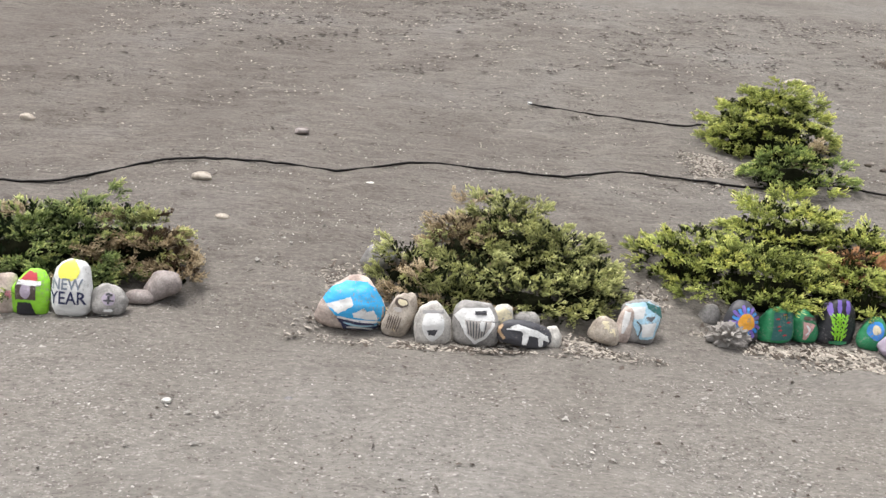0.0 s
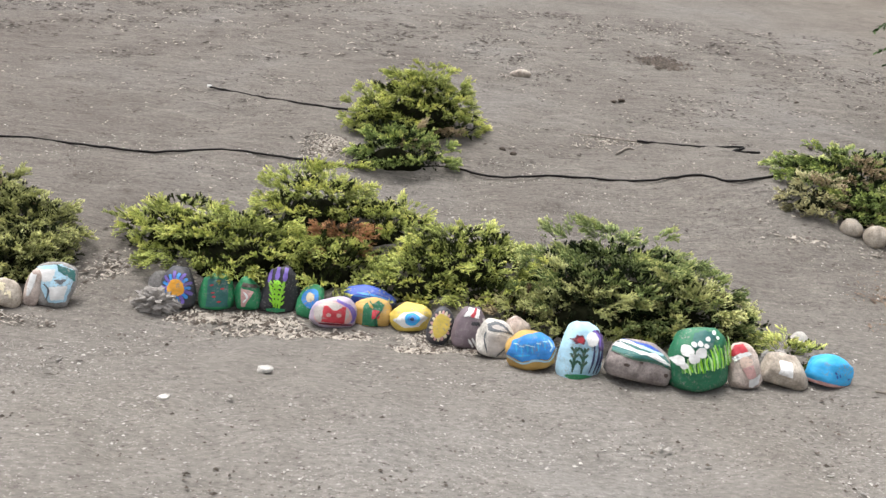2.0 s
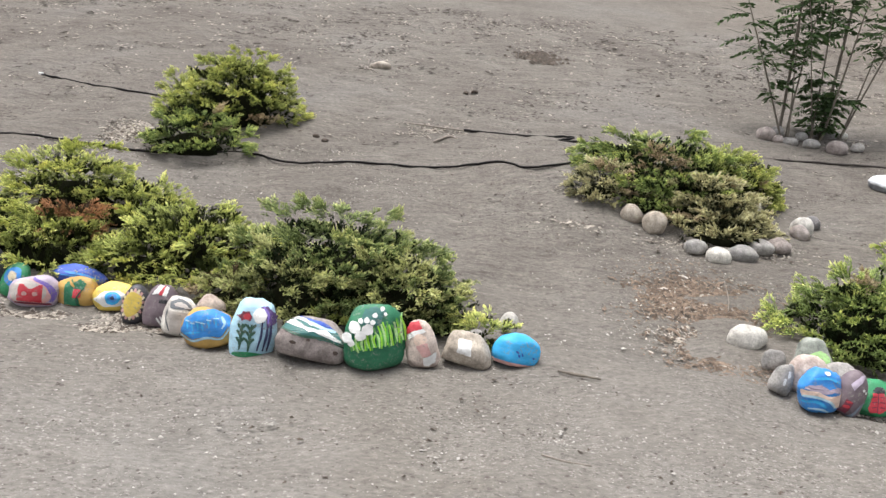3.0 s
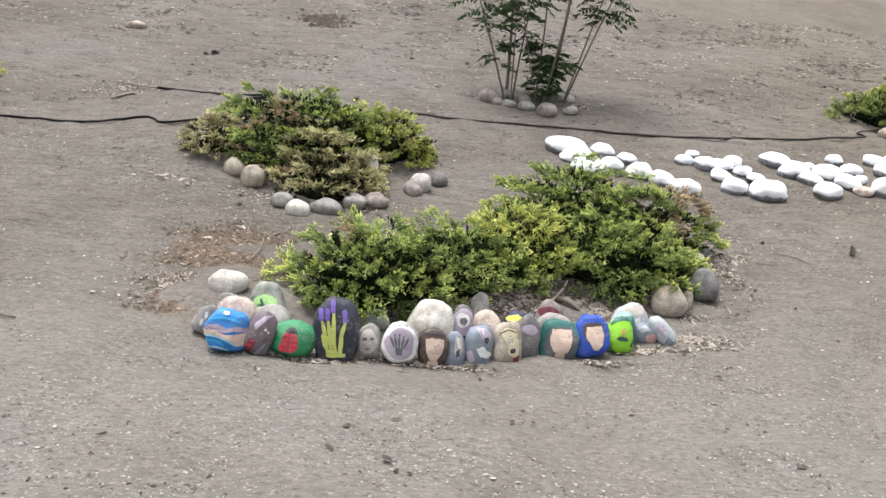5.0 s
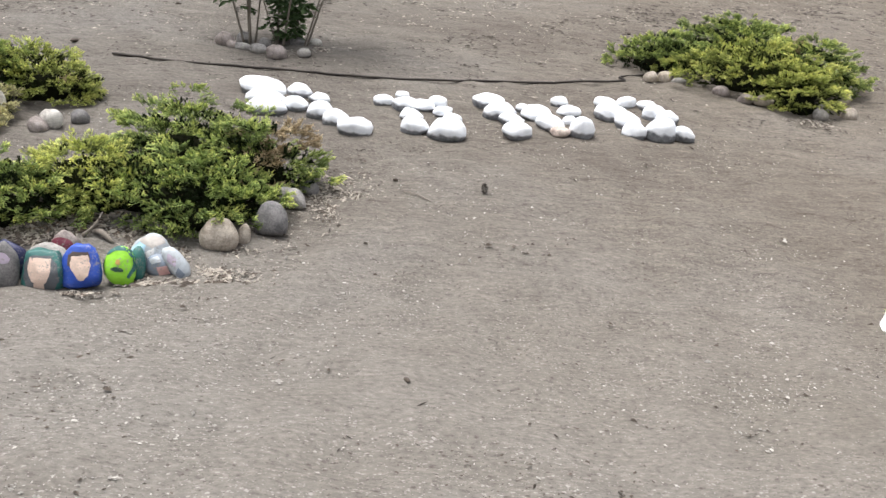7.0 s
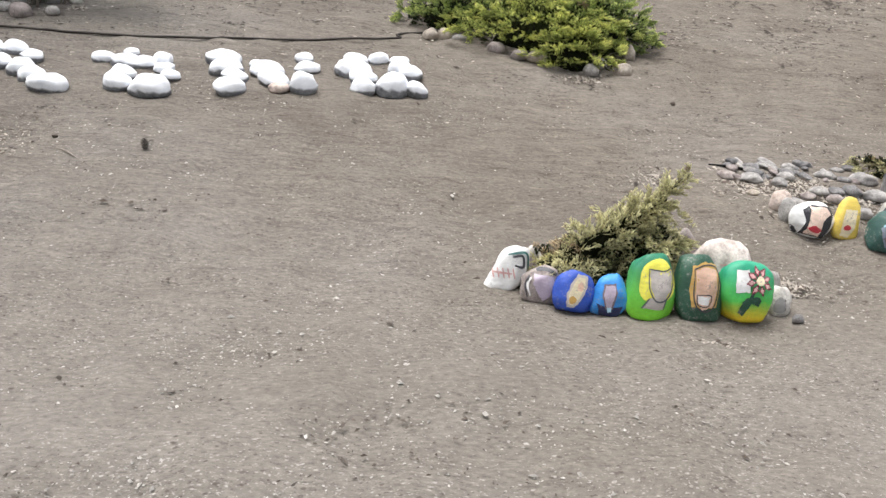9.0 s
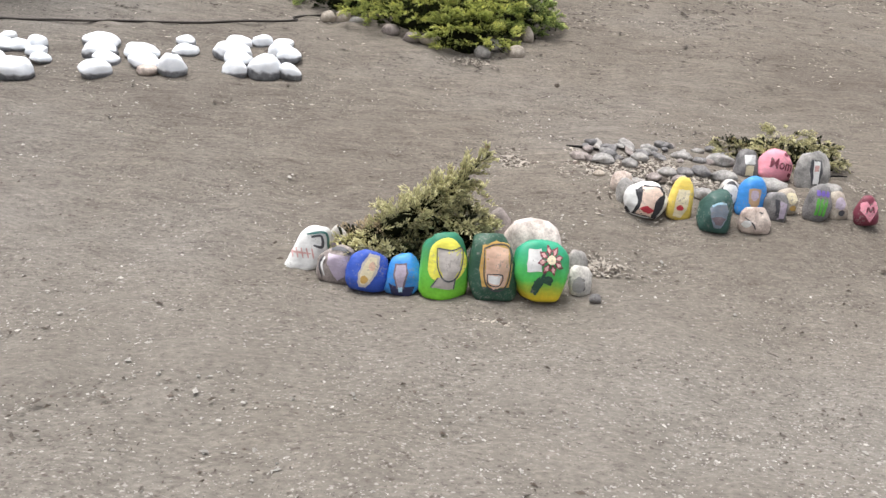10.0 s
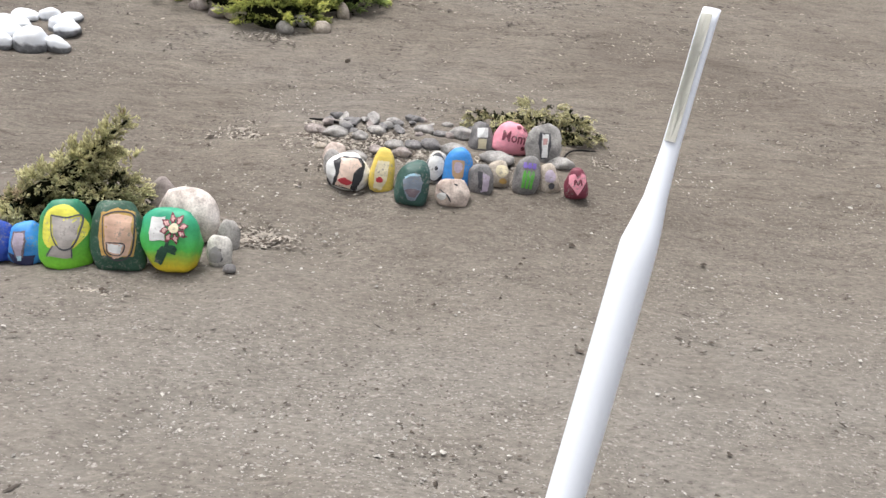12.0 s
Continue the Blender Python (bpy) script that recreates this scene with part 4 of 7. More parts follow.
r.poly([(0.10, 0.18), (0.30, 0.20), (0.26, -0.24), (0.12, -0.22)], "white").poly([(-0.10, 0.46), (0.34, 0.46), (0.34, 0.60), (-0.10, 0.60)], "charcoal").stroke([(0.5, 0.18), (0.95, 0.12)], 0.005, "slate")
Rock("small cream rock resting behind the row", 0.499, 4.241, 0.145, 0.091, 0.172, STONE["pale"], group=BED).oval(0.0, 0.1, 0.72, 0.66, "cream")
Rock("flat grey stone behind painted rocks", 0.634, 4.259, 0.166, 0.085, 0.116, STONE["grey"], name="river_stone", group="bare stones")
r = Rock("oblong dark grey rock with a white creature shape", 0.611, 4.104, 0.302, 0.140, 0.163, paint("charcoal"), 10, group=BED)
r.poly([(-0.62, 0.3), (-0.35, 0.62), (0.3, 0.5), (0.8, 0.2), (0.9, -0.2), (0.62, -0.1), (0.3, 0.02), (-0.05, -0.05), (-0.2, 0.22)], "white").poly([(-0.12, 0.1), (0.1, 0.1), (0.1, -0.72), (-0.08, -0.72)], "white").poly([(0.45, 0.1), (0.66, 0.1), (0.68, -0.6), (0.52, -0.62)], "white")
r.stroke([(-0.7, 0.1), (-0.4, 0.25), (-0.1, 0.22)], 0.010, "white").stroke([(-0.85, 0.35), (-0.94, -0.1), (-0.7, -0.6)], 0.018, "tan")
Rock("small white broken stone", 0.773, 4.130, 0.107, 0.067, 0.123, STONE["pale"], group=BED, rough=0.14)
r = Rock("tan rock with cream squiggles", 1.095, 4.271, 0.179, 0.113, 0.170, STONE["tan"], 18, group=BED)
r.stroke([(-0.1, 0.65), (-0.42, 0.5), (-0.05, 0.35), (-0.3, 0.15)], 0.016, "cream").stroke([(-0.1, 0.3), (0.1, 0.05), (0.3, 0.22), (0.5, -0.15)], 0.016, "cream")
r = Rock("upright pinkish rock with white patch", 1.217, 4.331, 0.108, 0.068, 0.220, STONE["pink"], 14, group=BED)
r.poly([(-0.6, 0.7), (0.1, 0.72), (0.2, 0.2), (0.0, -0.4), (-0.3, -0.45), (-0.55, 0.1)], "white")
r = Rock("grey rock painted with teal and white bands", 1.320, 4.376, 0.240, 0.123, 0.265, STONE["grey"], group=BED, egg=-0.22, boxy=3.0)
r.poly([(-0.80, 0.74), (0.30, 0.90), (0.88, 0.62), (0.86, 0.10), (0.56, -0.70), (-0.10, -0.74), (-0.50, -0.1)], "pale_blue").poly([(-0.70, 0.62), (0.10, 0.66), (0.02, 0.20), (-0.40, 0.10)], "white").poly([(-0.10, -0.06), (0.66, 0.0), (0.50, -0.60), (-0.02, -0.62)], "white").poly([(0.10, 0.86), (0.86, 0.64), (0.92, 0.20), (0.70, 0.34), (0.20, 0.60)], "teal").poly([(0.08, 0.22), (0.62, 0.26), (0.36, 0.02)], "slate").stroke([(-0.2, -0.62), (-0.1, -0.2), (-0.32, 0.05)], 0.010, "slate")
Rock("grey boulder at the shrub's edge", -0.231, 4.777, 0.228, 0.134, 0.159, STONE["grey"], name="river_stone", group="bare stones", rough=0.1)

# ---- painted rocks, third bed ----
BED = "painted rocks in front of the golden junipers"
Rock("grey stone half hidden behind a rock", 1.818, 4.638, 0.132, 0.083, 0.127, STONE["grey"], name="river_stone", group="bare stones")
r = Rock("black rock with a blue and orange flower", 1.966, 4.523, 0.222, 0.139, 0.262, paint("charcoal"), group=BED)
for k in range(18):
    a = k * math.tau / 18
    far = 0.80 if k % 2 else 0.70
    r.stroke([(0.05 + 0.28 * math.cos(a), 0.02 + 0.26 * math.sin(a)), (0.05 + 0.55 * math.cos(a + 0.05), 0.02 + 0.5 * math.sin(a + 0.05)), (0.05 + far * math.cos(a), 0.02 + far * 0.93 * math.sin(a))], 0.019, "purple" if k % 2 else "azure", "petal")
r.oval(0.05, 0.02, 0.40, 0.36, "orange", "flower_centre").gather("petal", "flower_centre")
r = Rock("green rock with dark square and red dashes", 2.183, 4.544, 0.224, 0.141, 0.220, paint("green"), group=BED, boxy=2.8)
r.poly([(-0.35, -0.8), (0.75, -0.75), (0.7, 0.75), (-0.3, 0.7)], "teal")
for u, v in ((-0.1, 0.35), (0.25, 0.6), (0.45, 0.2), (-0.02, -0.05), (0.3, -0.5), (0.05, -0.25)):
    r.stroke([(u - 0.09, v), (u + 0.1, v + 0.04)], 0.009, "red")
r = Rock("small green rock with a pink wedge", 2.373, 4.548, 0.167, 0.105, 0.205, paint("green"), group=BED)
r.poly([(-0.4, 0.3), (0.5, 0.15), (-0.1, -0.75), (-0.35, -0.75)], "rose").poly([(-0.4, 0.4), (0.7, 0.35), (0.55, 0.55), (-0.3, 0.62)], "brown").stroke([(-0.2, 0.1), (0.05, -0.2), (-0.2, -0.5)], 0.012, "white")
r = Rock("black rock painted with lavender stems", 2.562, 4.567, 0.235, 0.147, 0.286, paint("black"), group=BED)
for u0, u1, tip in ((-0.30, -0.52, 0.52), (-0.10, -0.12, 0.62), (0.10, 0.24, 0.58)):
    r.stroke([(0.6 * u0 - 0.02, -0.74), (u0, -0.2), (u1, tip - 0.22)], 0.013, "lime", "stem").stroke([(u1, tip - 0.24), (u1 + 0.05, tip + 0.28)], 0.024, "purple", "flower_spike")
    for v in (-0.55, -0.35, -0.15, 0.05, 0.2):
        r.stroke([(u0 - 0.15, v + 0.16), (u0 - 0.01, v)], 0.009, "lime", "leaf").stroke([(u0 + 0.15, v + 0.12), (u0 + 0.01, v - 0.05)], 0.009, "lime", "leaf")
r.stroke([(-0.50, -0.78), (0.30, -0.76)], 0.022, "green")
r = Rock("small green rock with blue ring and yellow dot", 2.750, 4.488, 0.167, 0.105, 0.211, paint("green"), 12, group=BED)
r.oval(-0.02, 0.2, 0.62, 0.52, "azure").oval(-0.05, 0.25, 0.3, 0.26, "cream")
r = Rock("pale mauve rock with a red block shape", 2.897, 4.399, 0.277, 0.174, 0.198, paint("lilac"), group=BED)
r.oval(0.05, 0.0, 0.80, 0.78, "rose").oval(-0.05, 0.05, 0.72, 0.66, "ash").stroke([(0.15, 0.82), (0.70, 0.45), (0.88, -0.1), (0.80, -0.5)], 0.022, "purple")
r.poly([(-0.40, -0.50), (0.52, -0.55), (0.56, 0.45), (0.42, 0.45), (0.38, 0.22), (-0.10, 0.26), (-0.16, 0.46), (-0.36, 0.46)], "red").oval(-0.12, -0.06, 0.10, 0.12, "rose").oval(0.28, -0.06, 0.10, 0.12, "rose").stroke([(-0.50, -0.58), (0.80, -0.62)], 0.012, "maroon")
Rock("long bright blue rock lying behind the row", 3.099, 4.547, 0.325, 0.130, 0.150, paint("blue"), 8, group=BED, raise_by=0.03).stroke([(-0.5, 0.2), (0.2, 0.25), (0.7, 0.05)], 0.012, "azure").stroke([(-0.6, -0.1), (0.0, 0.0), (0.6, -0.2)], 0.010, "azure")
r = Rock("green and yellow segmented rock with red square", 3.120, 4.436, 0.232, 0.146, 0.179, paint("ochre"), group=BED)
r.poly([(-0.42, -0.85), (0.36, -0.88), (0.28, -0.3), (0.62, 0.55), (0.30, 0.88), (0.02, 0.60), (-0.12, 0.82), (-0.42, 0.45)], "forest").poly([(0.02, -0.38), (0.40, -0.30), (0.40, 0.20), (0.04, 0.22)], "red").stroke([(-0.32, 0.95), (-0.10, 0.55), (0.06, 0.32)], 0.014, "ochre").stroke([(0.30, -0.92), (0.20, -0.4), (0.5, 0.3)], 0.008, "bottle")
r = Rock("yellow rock with white almond and blue disc", 3.347, 4.402, 0.252, 0.158, 0.166, paint("yellow"), -6, group=BED, boxy=2.1, rough=0.12)
r.poly([(-0.80, -0.15), (-0.3, 0.36), (0.3, 0.40), (0.82, -0.05), (0.35, -0.62), (-0.3, -0.66)], "white").oval(0.08, -0.1, 0.34, 0.42, "sky").oval(0.08, -0.08, 0.2, 0.26, "azure").oval(0.08, -0.08, 0.09, 0.12, "navy")
r = Rock("black rock with a yellow pink-rayed disc", 3.520, 4.225, 0.156, 0.098, 0.224, paint("charcoal"), 14, group=BED)
for k in range(18):
    a = k * math.tau / 18
    r.stroke([(-0.08 + 0.42 * math.cos(a), 0.05 + 0.42 * math.sin(a)), (-0.08 + 0.75 * math.cos(a), 0.05 + 0.75 * math.sin(a))], 0.016, "rose" if k % 2 else "cream", "ray")
r.oval(-0.08, 0.05, 0.55, 0.56, "yellow", "painted_disc").gather("ray", "painted_disc")
r = Rock("mauve-grey rock with red and white stripes", 3.687, 4.161, 0.213, 0.134, 0.247, paint("mauve"), 6, group=BED)
r.poly([(-0.52, 0.48), (-0.20, 0.55), (-0.02, 0.92), (-0.30, 0.90)], "white").poly([(-0.20, 0.52), (0.0, 0.52), (0.06, 0.92), (-0.02, 0.94)], "red").poly([(0.0, 0.50), (0.22, 0.52), (0.24, 0.86), (0.08, 0.92)], "white")
r.poly([(-0.10, 0.20), (0.32, 0.20), (0.28, 0.36), (-0.08, 0.34)], "black").stroke([(0.06, -0.36), (0.34, -0.70)], 0.011, "white").stroke([(-0.10, -0.44), (0.20, -0.76)], 0.011, "white").stroke([(0.42, 0.55), (0.62, 0.3)], 0.012, "ash")
r = Rock("pale grey carved-looking rock", 3.815, 4.060, 0.209, 0.131, 0.214, STONE["pale"], 8, group=BED)
r.poly([(-0.62, 0.66), (-0.2, 0.90), (0.25, 0.80), (0.62, 0.52), (0.80, 0.36), (0.30, 0.46), (-0.50, 0.36)], "slate", "painted_cap").poly([(-0.42, 0.62), (-0.1, 0.74), (0.25, 0.66), (0.45, 0.50), (-0.30, 0.52)], "ash")
r.poly([(-0.52, 0.26), (0.46, 0.30), (0.52, -0.10), (0.10, -0.82), (-0.30, -0.70)], "ash").stroke([(-0.6, 0.3), (-0.62, -0.1), (-0.34, -0.72)], 0.007, "slate").stroke([(0.62, 0.28), (0.58, -0.15), (0.15, -0.84)], 0.007, "slate")
Rock("pinkish beige broken rock behind the row", 3.935, 4.170, 0.174, 0.110, 0.166, STONE["pink"], 10, group=BED, rough=0.15, boxy=2.0)
r = Rock("rock with blue panel over ochre, pale brush marks", 3.986, 3.905, 0.264, 0.166, 0.217, paint("ochre"), -6, group=BED)
r.poly([(-0.96, -0.15), (-0.70, 0.55), (-0.2, 0.84), (0.3, 0.90), (0.85, 0.62), (0.94, 0.10), (0.62, -0.40), (0.1, -0.34), (-0.4, -0.46)], "azure")
for u, s in ((-0.62, 0.2), (-0.42, 0.0), (-0.2, 0.1), (-0.02, 0.0), (0.2, 0.2), (0.45, 0.3)):
    r.stroke([(u, 0.36 + s), (u + 0.03, -0.05 + 0.4 * s)], 0.009, "sky").stroke([(u - 0.06, 0.30 + 0.6 * s), (u + 0.12, 0.26 + 0.6 * s)], 0.006, "pale_blue")
r.stroke([(-0.92, -0.20), (-0.4, -0.50), (0.1, -0.38), (0.62, -0.44), (0.96, 0.10)], 0.010, "pale_blue").stroke([(0.62, 0.50), (0.74, 0.22), (0.66, 0.0)], 0.010, "pale_blue").stroke([(-0.65, -0.15), (-0.1, -0.12)], 0.010, "sky")
r = Rock("light blue rock with painted flowers on stems", 4.235, 3.827, 0.234, 0.147, 0.309, paint("pale_blue"), 4, group=BED, boxy=2.6)
for u in (-0.40, -0.02):
    r.stroke([(u, -0.66), (u + 0.03, -0.2), (u + 0.02, 0.18)], 0.012, "bottle", "stem")
    for s in (-0.42, -0.20, 0.0):
        r.stroke([(u - 0.17, s + 0.16), (u - 0.02, s + 0.02), (u, s - 0.08)], 0.013, "bottle", "leaf").stroke([(u + 0.19, s + 0.18), (u + 0.04, s + 0.04), (u + 0.01, s - 0.06)], 0.013, "bottle", "leaf")
for u in (0.40, 0.60, 0.74):
    r.stroke([(u - 0.08, -0.60), (u + 0.02, -0.1), (u - 0.02, 0.42)], 0.010, "navy", "stem")
r.oval(0.02, -0.76, 0.66, 0.10, "green")
r.poly([(-0.70, 0.40), (-0.50, 0.36), (-0.38, 0.24), (-0.24, 0.34), (-0.08, 0.26), (-0.02, 0.42), (-0.16, 0.56), (-0.40, 0.54), (-0.48, 0.44)], "maroon", "petal").oval(-0.22, 0.40, 0.14, 0.10, "red", "petal")
r.poly([(0.16, 0.66), (0.46, 0.74), (0.80, 0.56), (0.84, 0.26), (0.62, 0.16), (0.50, 0.34)], "violet", "petal").oval(0.26, 0.46, 0.26, 0.22, "white", "petal").stroke([(0.3, 0.72), (0.55, 0.52), (0.6, 0.25)], 0.010, "purple", "petal")
r = Rock("broad mauve-grey rock with green and white waves on top", 4.538, 3.810, 0.361, 0.198, 0.220, STONE["brown"], 9, group=BED)
r.poly([(-0.95, 0.20), (-0.90, 0.48), (-0.62, 0.84), (0.10, 0.88), (0.60, 0.56), (0.88, 0.08), (0.5, 0.10), (-0.1, 0.12), (-0.5, 0.24)], "teal").poly([(-0.62, 0.84), (0.10, 0.90), (0.52, 0.66), (0.2, 0.70), (-0.2, 0.76)], "blue")
r.poly([(-0.92, 0.46), (-0.55, 0.54), (-0.15, 0.40), (0.25, 0.46), (0.80, 0.10), (0.72, 0.26), (0.30, 0.58), (-0.15, 0.54), (-0.60, 0.68)], "white").stroke([(-0.3, 0.74), (0.0, 0.70), (0.3, 0.62), (0.55, 0.56)], 0.012, "pale_blue").stroke([(-0.75, 0.72), (-0.35, 0.76), (-0.1, 0.66)], 0.010, "white").stroke([(-0.9, 0.26), (-0.3, 0.14), (0.3, 0.2), (0.85, -0.05)], 0.010, "bottle")
r.oval(-0.48, -0.22, 0.09, 0.08, "brown").oval(0.66, -0.32, 0.07, 0.10, "brown").oval(-0.1, 0.02, 0.05, 0.06, "brown")
r = Rock("large green rock with white blooms and grass", 4.841, 3.790, 0.317, 0.199, 0.334, paint("forest"), -6, group=BED, boxy=2.2)
r.poly([(-0.42, 0.42), (-0.24, 0.84), (0.10, 0.95), (0.44, 0.80), (0.20, 0.40)], "teal")
rng = random.Random(5)
for k in range(30):
    u = -0.68 + k * 0.053
    low, high = -0.36 + 0.24 * k / 29, -0.06 + 0.66 * k / 29
    r.stroke([(u + 0.02, low + rng.uniform(-0.05, 0.05)), (u + rng.uniform(-0.05, 0.03), 0.5 * (low + high)), (u + rng.uniform(-0.10, 0.04), high + rng.uniform(-0.10, 0.10))], 0.010, ("leaf", "mint", "lime")[k % 3], "grass_blade")
for u, v, s in ((-0.50, 0.34, 0.17), (-0.13, 0.28, 0.16), (-0.72, 0.06, 0.15), (-0.34, 0.12, 0.15), (-0.60, -0.08, 0.10), (-0.14, 0.52, 0.08), (0.08, 0.64, 0.07), (0.28, 0.80, 0.06), (0.02, 0.46, 0.07), (0.36, 0.66, 0.05), (-0.30, 0.50, 0.07)):
    r.oval(u, v, s, s * 0.95, "white", "bloom")
r = Rock("beige rock with a red cap and white shapes", 5.079, 3.793, 0.185, 0.116, 0.250, STONE["pink"], -14, group=BED)
r.poly([(-0.92, 0.50), (-0.60, 0.92), (0.10, 0.92), (0.22, 0.62), (-0.30, 0.55)], "red", "painted_cap").poly([(-0.70, 0.44), (-0.30, 0.58), (0.28, 0.62), (0.40, 0.48), (-0.20, 0.42), (-0.62, 0.26)], "white", "cap_brim")
r.oval(-0.02, 0.22, 0.36, 0.22, "peach").poly([(-0.30, 0.0), (0.34, 0.06), (0.46, -0.42), (0.16, -0.50), (-0.04, -0.44)], "rose").poly([(0.0, -0.50), (0.40, -0.46), (0.78, -0.36), (0.62, -0.74), (0.20, -0.86), (-0.05, -0.76)], "white")
r = Rock("pale grey rock with a white square", 5.324, 3.834, 0.258, 0.162, 0.187, STONE["tan"], 12, group=BED)
r.poly([(-0.55, 0.5), (-0.02, 0.55), (0.05, -0.3), (-0.5, -0.25)], "white")
Rock("small grey stone behind the row", 5.375, 4.022, 0.121, 0.075, 0.112, STONE["grey"], name="river_stone", group="bare stones")
r = Rock("sky blue painted rock with small dark marks", 5.572, 3.852, 0.252, 0.158, 0.182, paint("sky"), 10, group=BED)
r.stroke([(-0.12, 0.0), (0.02, -0.08)], 0.010, "blue").stroke([(0.0, -0.18), (0.10, -0.30)], 0.010, "blue").stroke([(0.14, -0.06), (0.20, -0.22)], 0.008, "blue").stroke([(0.62, -0.2), (0.72, -0.28)], 0.009, "blue").poly([(-0.9, -0.72), (0.9, -0.66), (0.9, -0.9), (-0.8, -0.92)], "rose")
Rock("pale stone at the foot of the juniper", 5.576, 4.223, 0.110, 0.080, 0.130, STONE["pale"], 20, name="river_stone", group="bare stones")
Rock("small grey stone behind the row", 5.312, 4.001, 0.109, 0.068, 0.120, STONE["grey"], name="river_stone", group="bare stones")

# ---- painted rocks, fourth bed ----
BED = "painted rocks in front of the wide juniper"
Rock("large pale boulder above the row", 6.927, 4.216, 0.233, 0.146, 0.151, STONE["pale"], name="river_stone", group="bare stones")
Rock("small grey stone between rocks", 6.983, 3.975, 0.133, 0.056, 0.120, STONE["grey"], name="river_stone", group="bare stones")
Rock("long pinkish white rock behind the row", 7.064, 3.773, 0.237, 0.117, 0.215, STONE["pink"], 12, group=BED)
r = Rock("grey-green rock with a lime scrawl", 7.196, 3.964, 0.226, 0.142, 0.230, STONE["teal"], 6, group=BED)
r.oval(-0.05, -0.05, 0.55, 0.5, "mint").stroke([(-0.3, 0.2), (0.0, -0.3)], 0.014, "teal").stroke([(-0.4, -0.1), (0.3, -0.15)], 0.012, "teal")
Rock("dark grey stone behind the row", 7.225, 3.796, 0.267, 0.168, 0.201, STONE["grey"], -10, name="river_stone", group="bare stones")
Rock("grey rock with small white marks", 6.918, 3.717, 0.129, 0.081, 0.168, STONE["grey"], 22, group=BED).stroke([(-0.1, 0.5), (0.05, 0.1)], 0.014, "white").stroke([(-0.2, 0.0), (-0.1, -0.4)], 0.014, "white")
r = Rock("rock striped azure, cream and blue like a banner", 7.050, 3.604, 0.223, 0.140, 0.224, paint("azure"), 5, group=BED)
r.poly([(-0.80, 0.18), (-0.30, 0.28), (0.10, 0.14), (0.50, 0.26), (0.95, 0.20), (0.97, 0.0), (0.4, 0.05), (0.0, -0.08), (-0.92, 0.0)], "lilac").poly([(-0.97, -0.04), (-0.4, -0.02), (0.10, -0.14), (0.55, -0.06), (0.97, 0.0), (0.90, -0.58), (0.62, -0.64), (0.2, -0.40), (-0.4, -0.28), (-0.97, -0.32)], "peach")
r.stroke([(-0.94, -0.32), (-0.4, -0.26), (0.2, -0.38), (0.6, -0.62)], 0.012, "pale_blue").stroke([(-0.8, -0.52), (-0.3, -0.46), (0.1, -0.62)], 0.014, "sky").stroke([(-0.6, -0.78), (-0.1, -0.74), (0.3, -0.82)], 0.010, "pale_blue").oval(-0.02, 0.78, 0.13, 0.08, "white").stroke([(-0.7, 0.45), (0.0, 0.58), (0.6, 0.45)], 0.012, "sky")
r = Rock("dark maroon and grey leaning rock", 7.220, 3.620, 0.174, 0.109, 0.243, paint("mauve"), 22, group=BED)
r.poly([(-0.62, 0.30), (-0.2, 0.80), (0.25, 0.92), (0.05, 0.70), (-0.35, 0.10)], "lilac").poly([(-0.55, -0.86), (-0.05, -0.86), (0.0, -0.35), (-0.50, -0.28)], "maroon").stroke([(-0.5, -0.62), (-0.1, -0.56)], 0.014, "red").stroke([(-0.45, -0.4), (-0.1, -0.36)], 0.010, "red").oval(0.22, 0.28, 0.10, 0.06, "white").oval(0.44, 0.22, 0.07, 0.05, "white").poly([(0.55, -0.2), (0.75, -0.1), (0.35, -0.9), (0.1, -0.92)], "steel")
r = Rock("green rock with a red ladybird shape", 7.374, 3.692, 0.251, 0.158, 0.197, paint("green"), group=BED)
r.poly([(-0.24, 0.46), (-0.10, 0.66), (0.14, 0.66), (0.24, 0.46), (0.12, 0.34), (-0.18, 0.34)], "black").poly([(-0.26, 0.36), (0.18, 0.38), (0.30, 0.0), (0.28, -0.45), (0.04, -0.66), (-0.10, -0.60), (-0.38, -0.62), (-0.46, -0.35), (-0.34, 0.0)], "red", "ladybird_body").stroke([(-0.06, 0.36), (-0.08, -0.62)], 0.006, "maroon")
for v in (0.15, -0.1, -0.35):
    r.stroke([(-0.32, v), (-0.12, v + 0.04)], 0.005, "maroon").stroke([(0.0, v + 0.04), (0.22, v)], 0.005, "maroon")
r = Rock("navy egg-shaped rock with yellow and purple strokes", 7.593, 3.732, 0.252, 0.158, 0.349, paint("ink"), group=BED, egg=0.1, skew=0.0)
for u, v, foot in ((-0.62, 0.62, -0.22), (-0.36, 0.64, -0.06), (-0.16, 0.88, 0.10), (0.32, 0.62, 0.26)):
    r.stroke([(foot, -0.70), (0.55 * foot + 0.4 * u, -0.15), (u + 0.08, v - 0.36)], 0.020, "pistachio", "stem").stroke([(foot + 0.06, -0.66), (0.6 * foot + 0.45 * u, -0.30), (0.9 * u + 0.05, v - 0.80)], 0.016, "pistachio", "leaf").stroke([(u + 0.06, v - 0.36), (u, v)], 0.026, "purple", "flower_spike")
r.stroke([(-0.26, -0.72), (0.48, -0.68)], 0.024, "pistachio").stroke([(-0.46, -0.1), (-0.36, -0.4), (-0.12, -0.66)], 0.016, "pistachio", "leaf")
r = Rock("grey rock with faint relief marks", 7.767, 3.779, 0.137, 0.086, 0.187, STONE["grey"], group=BED)
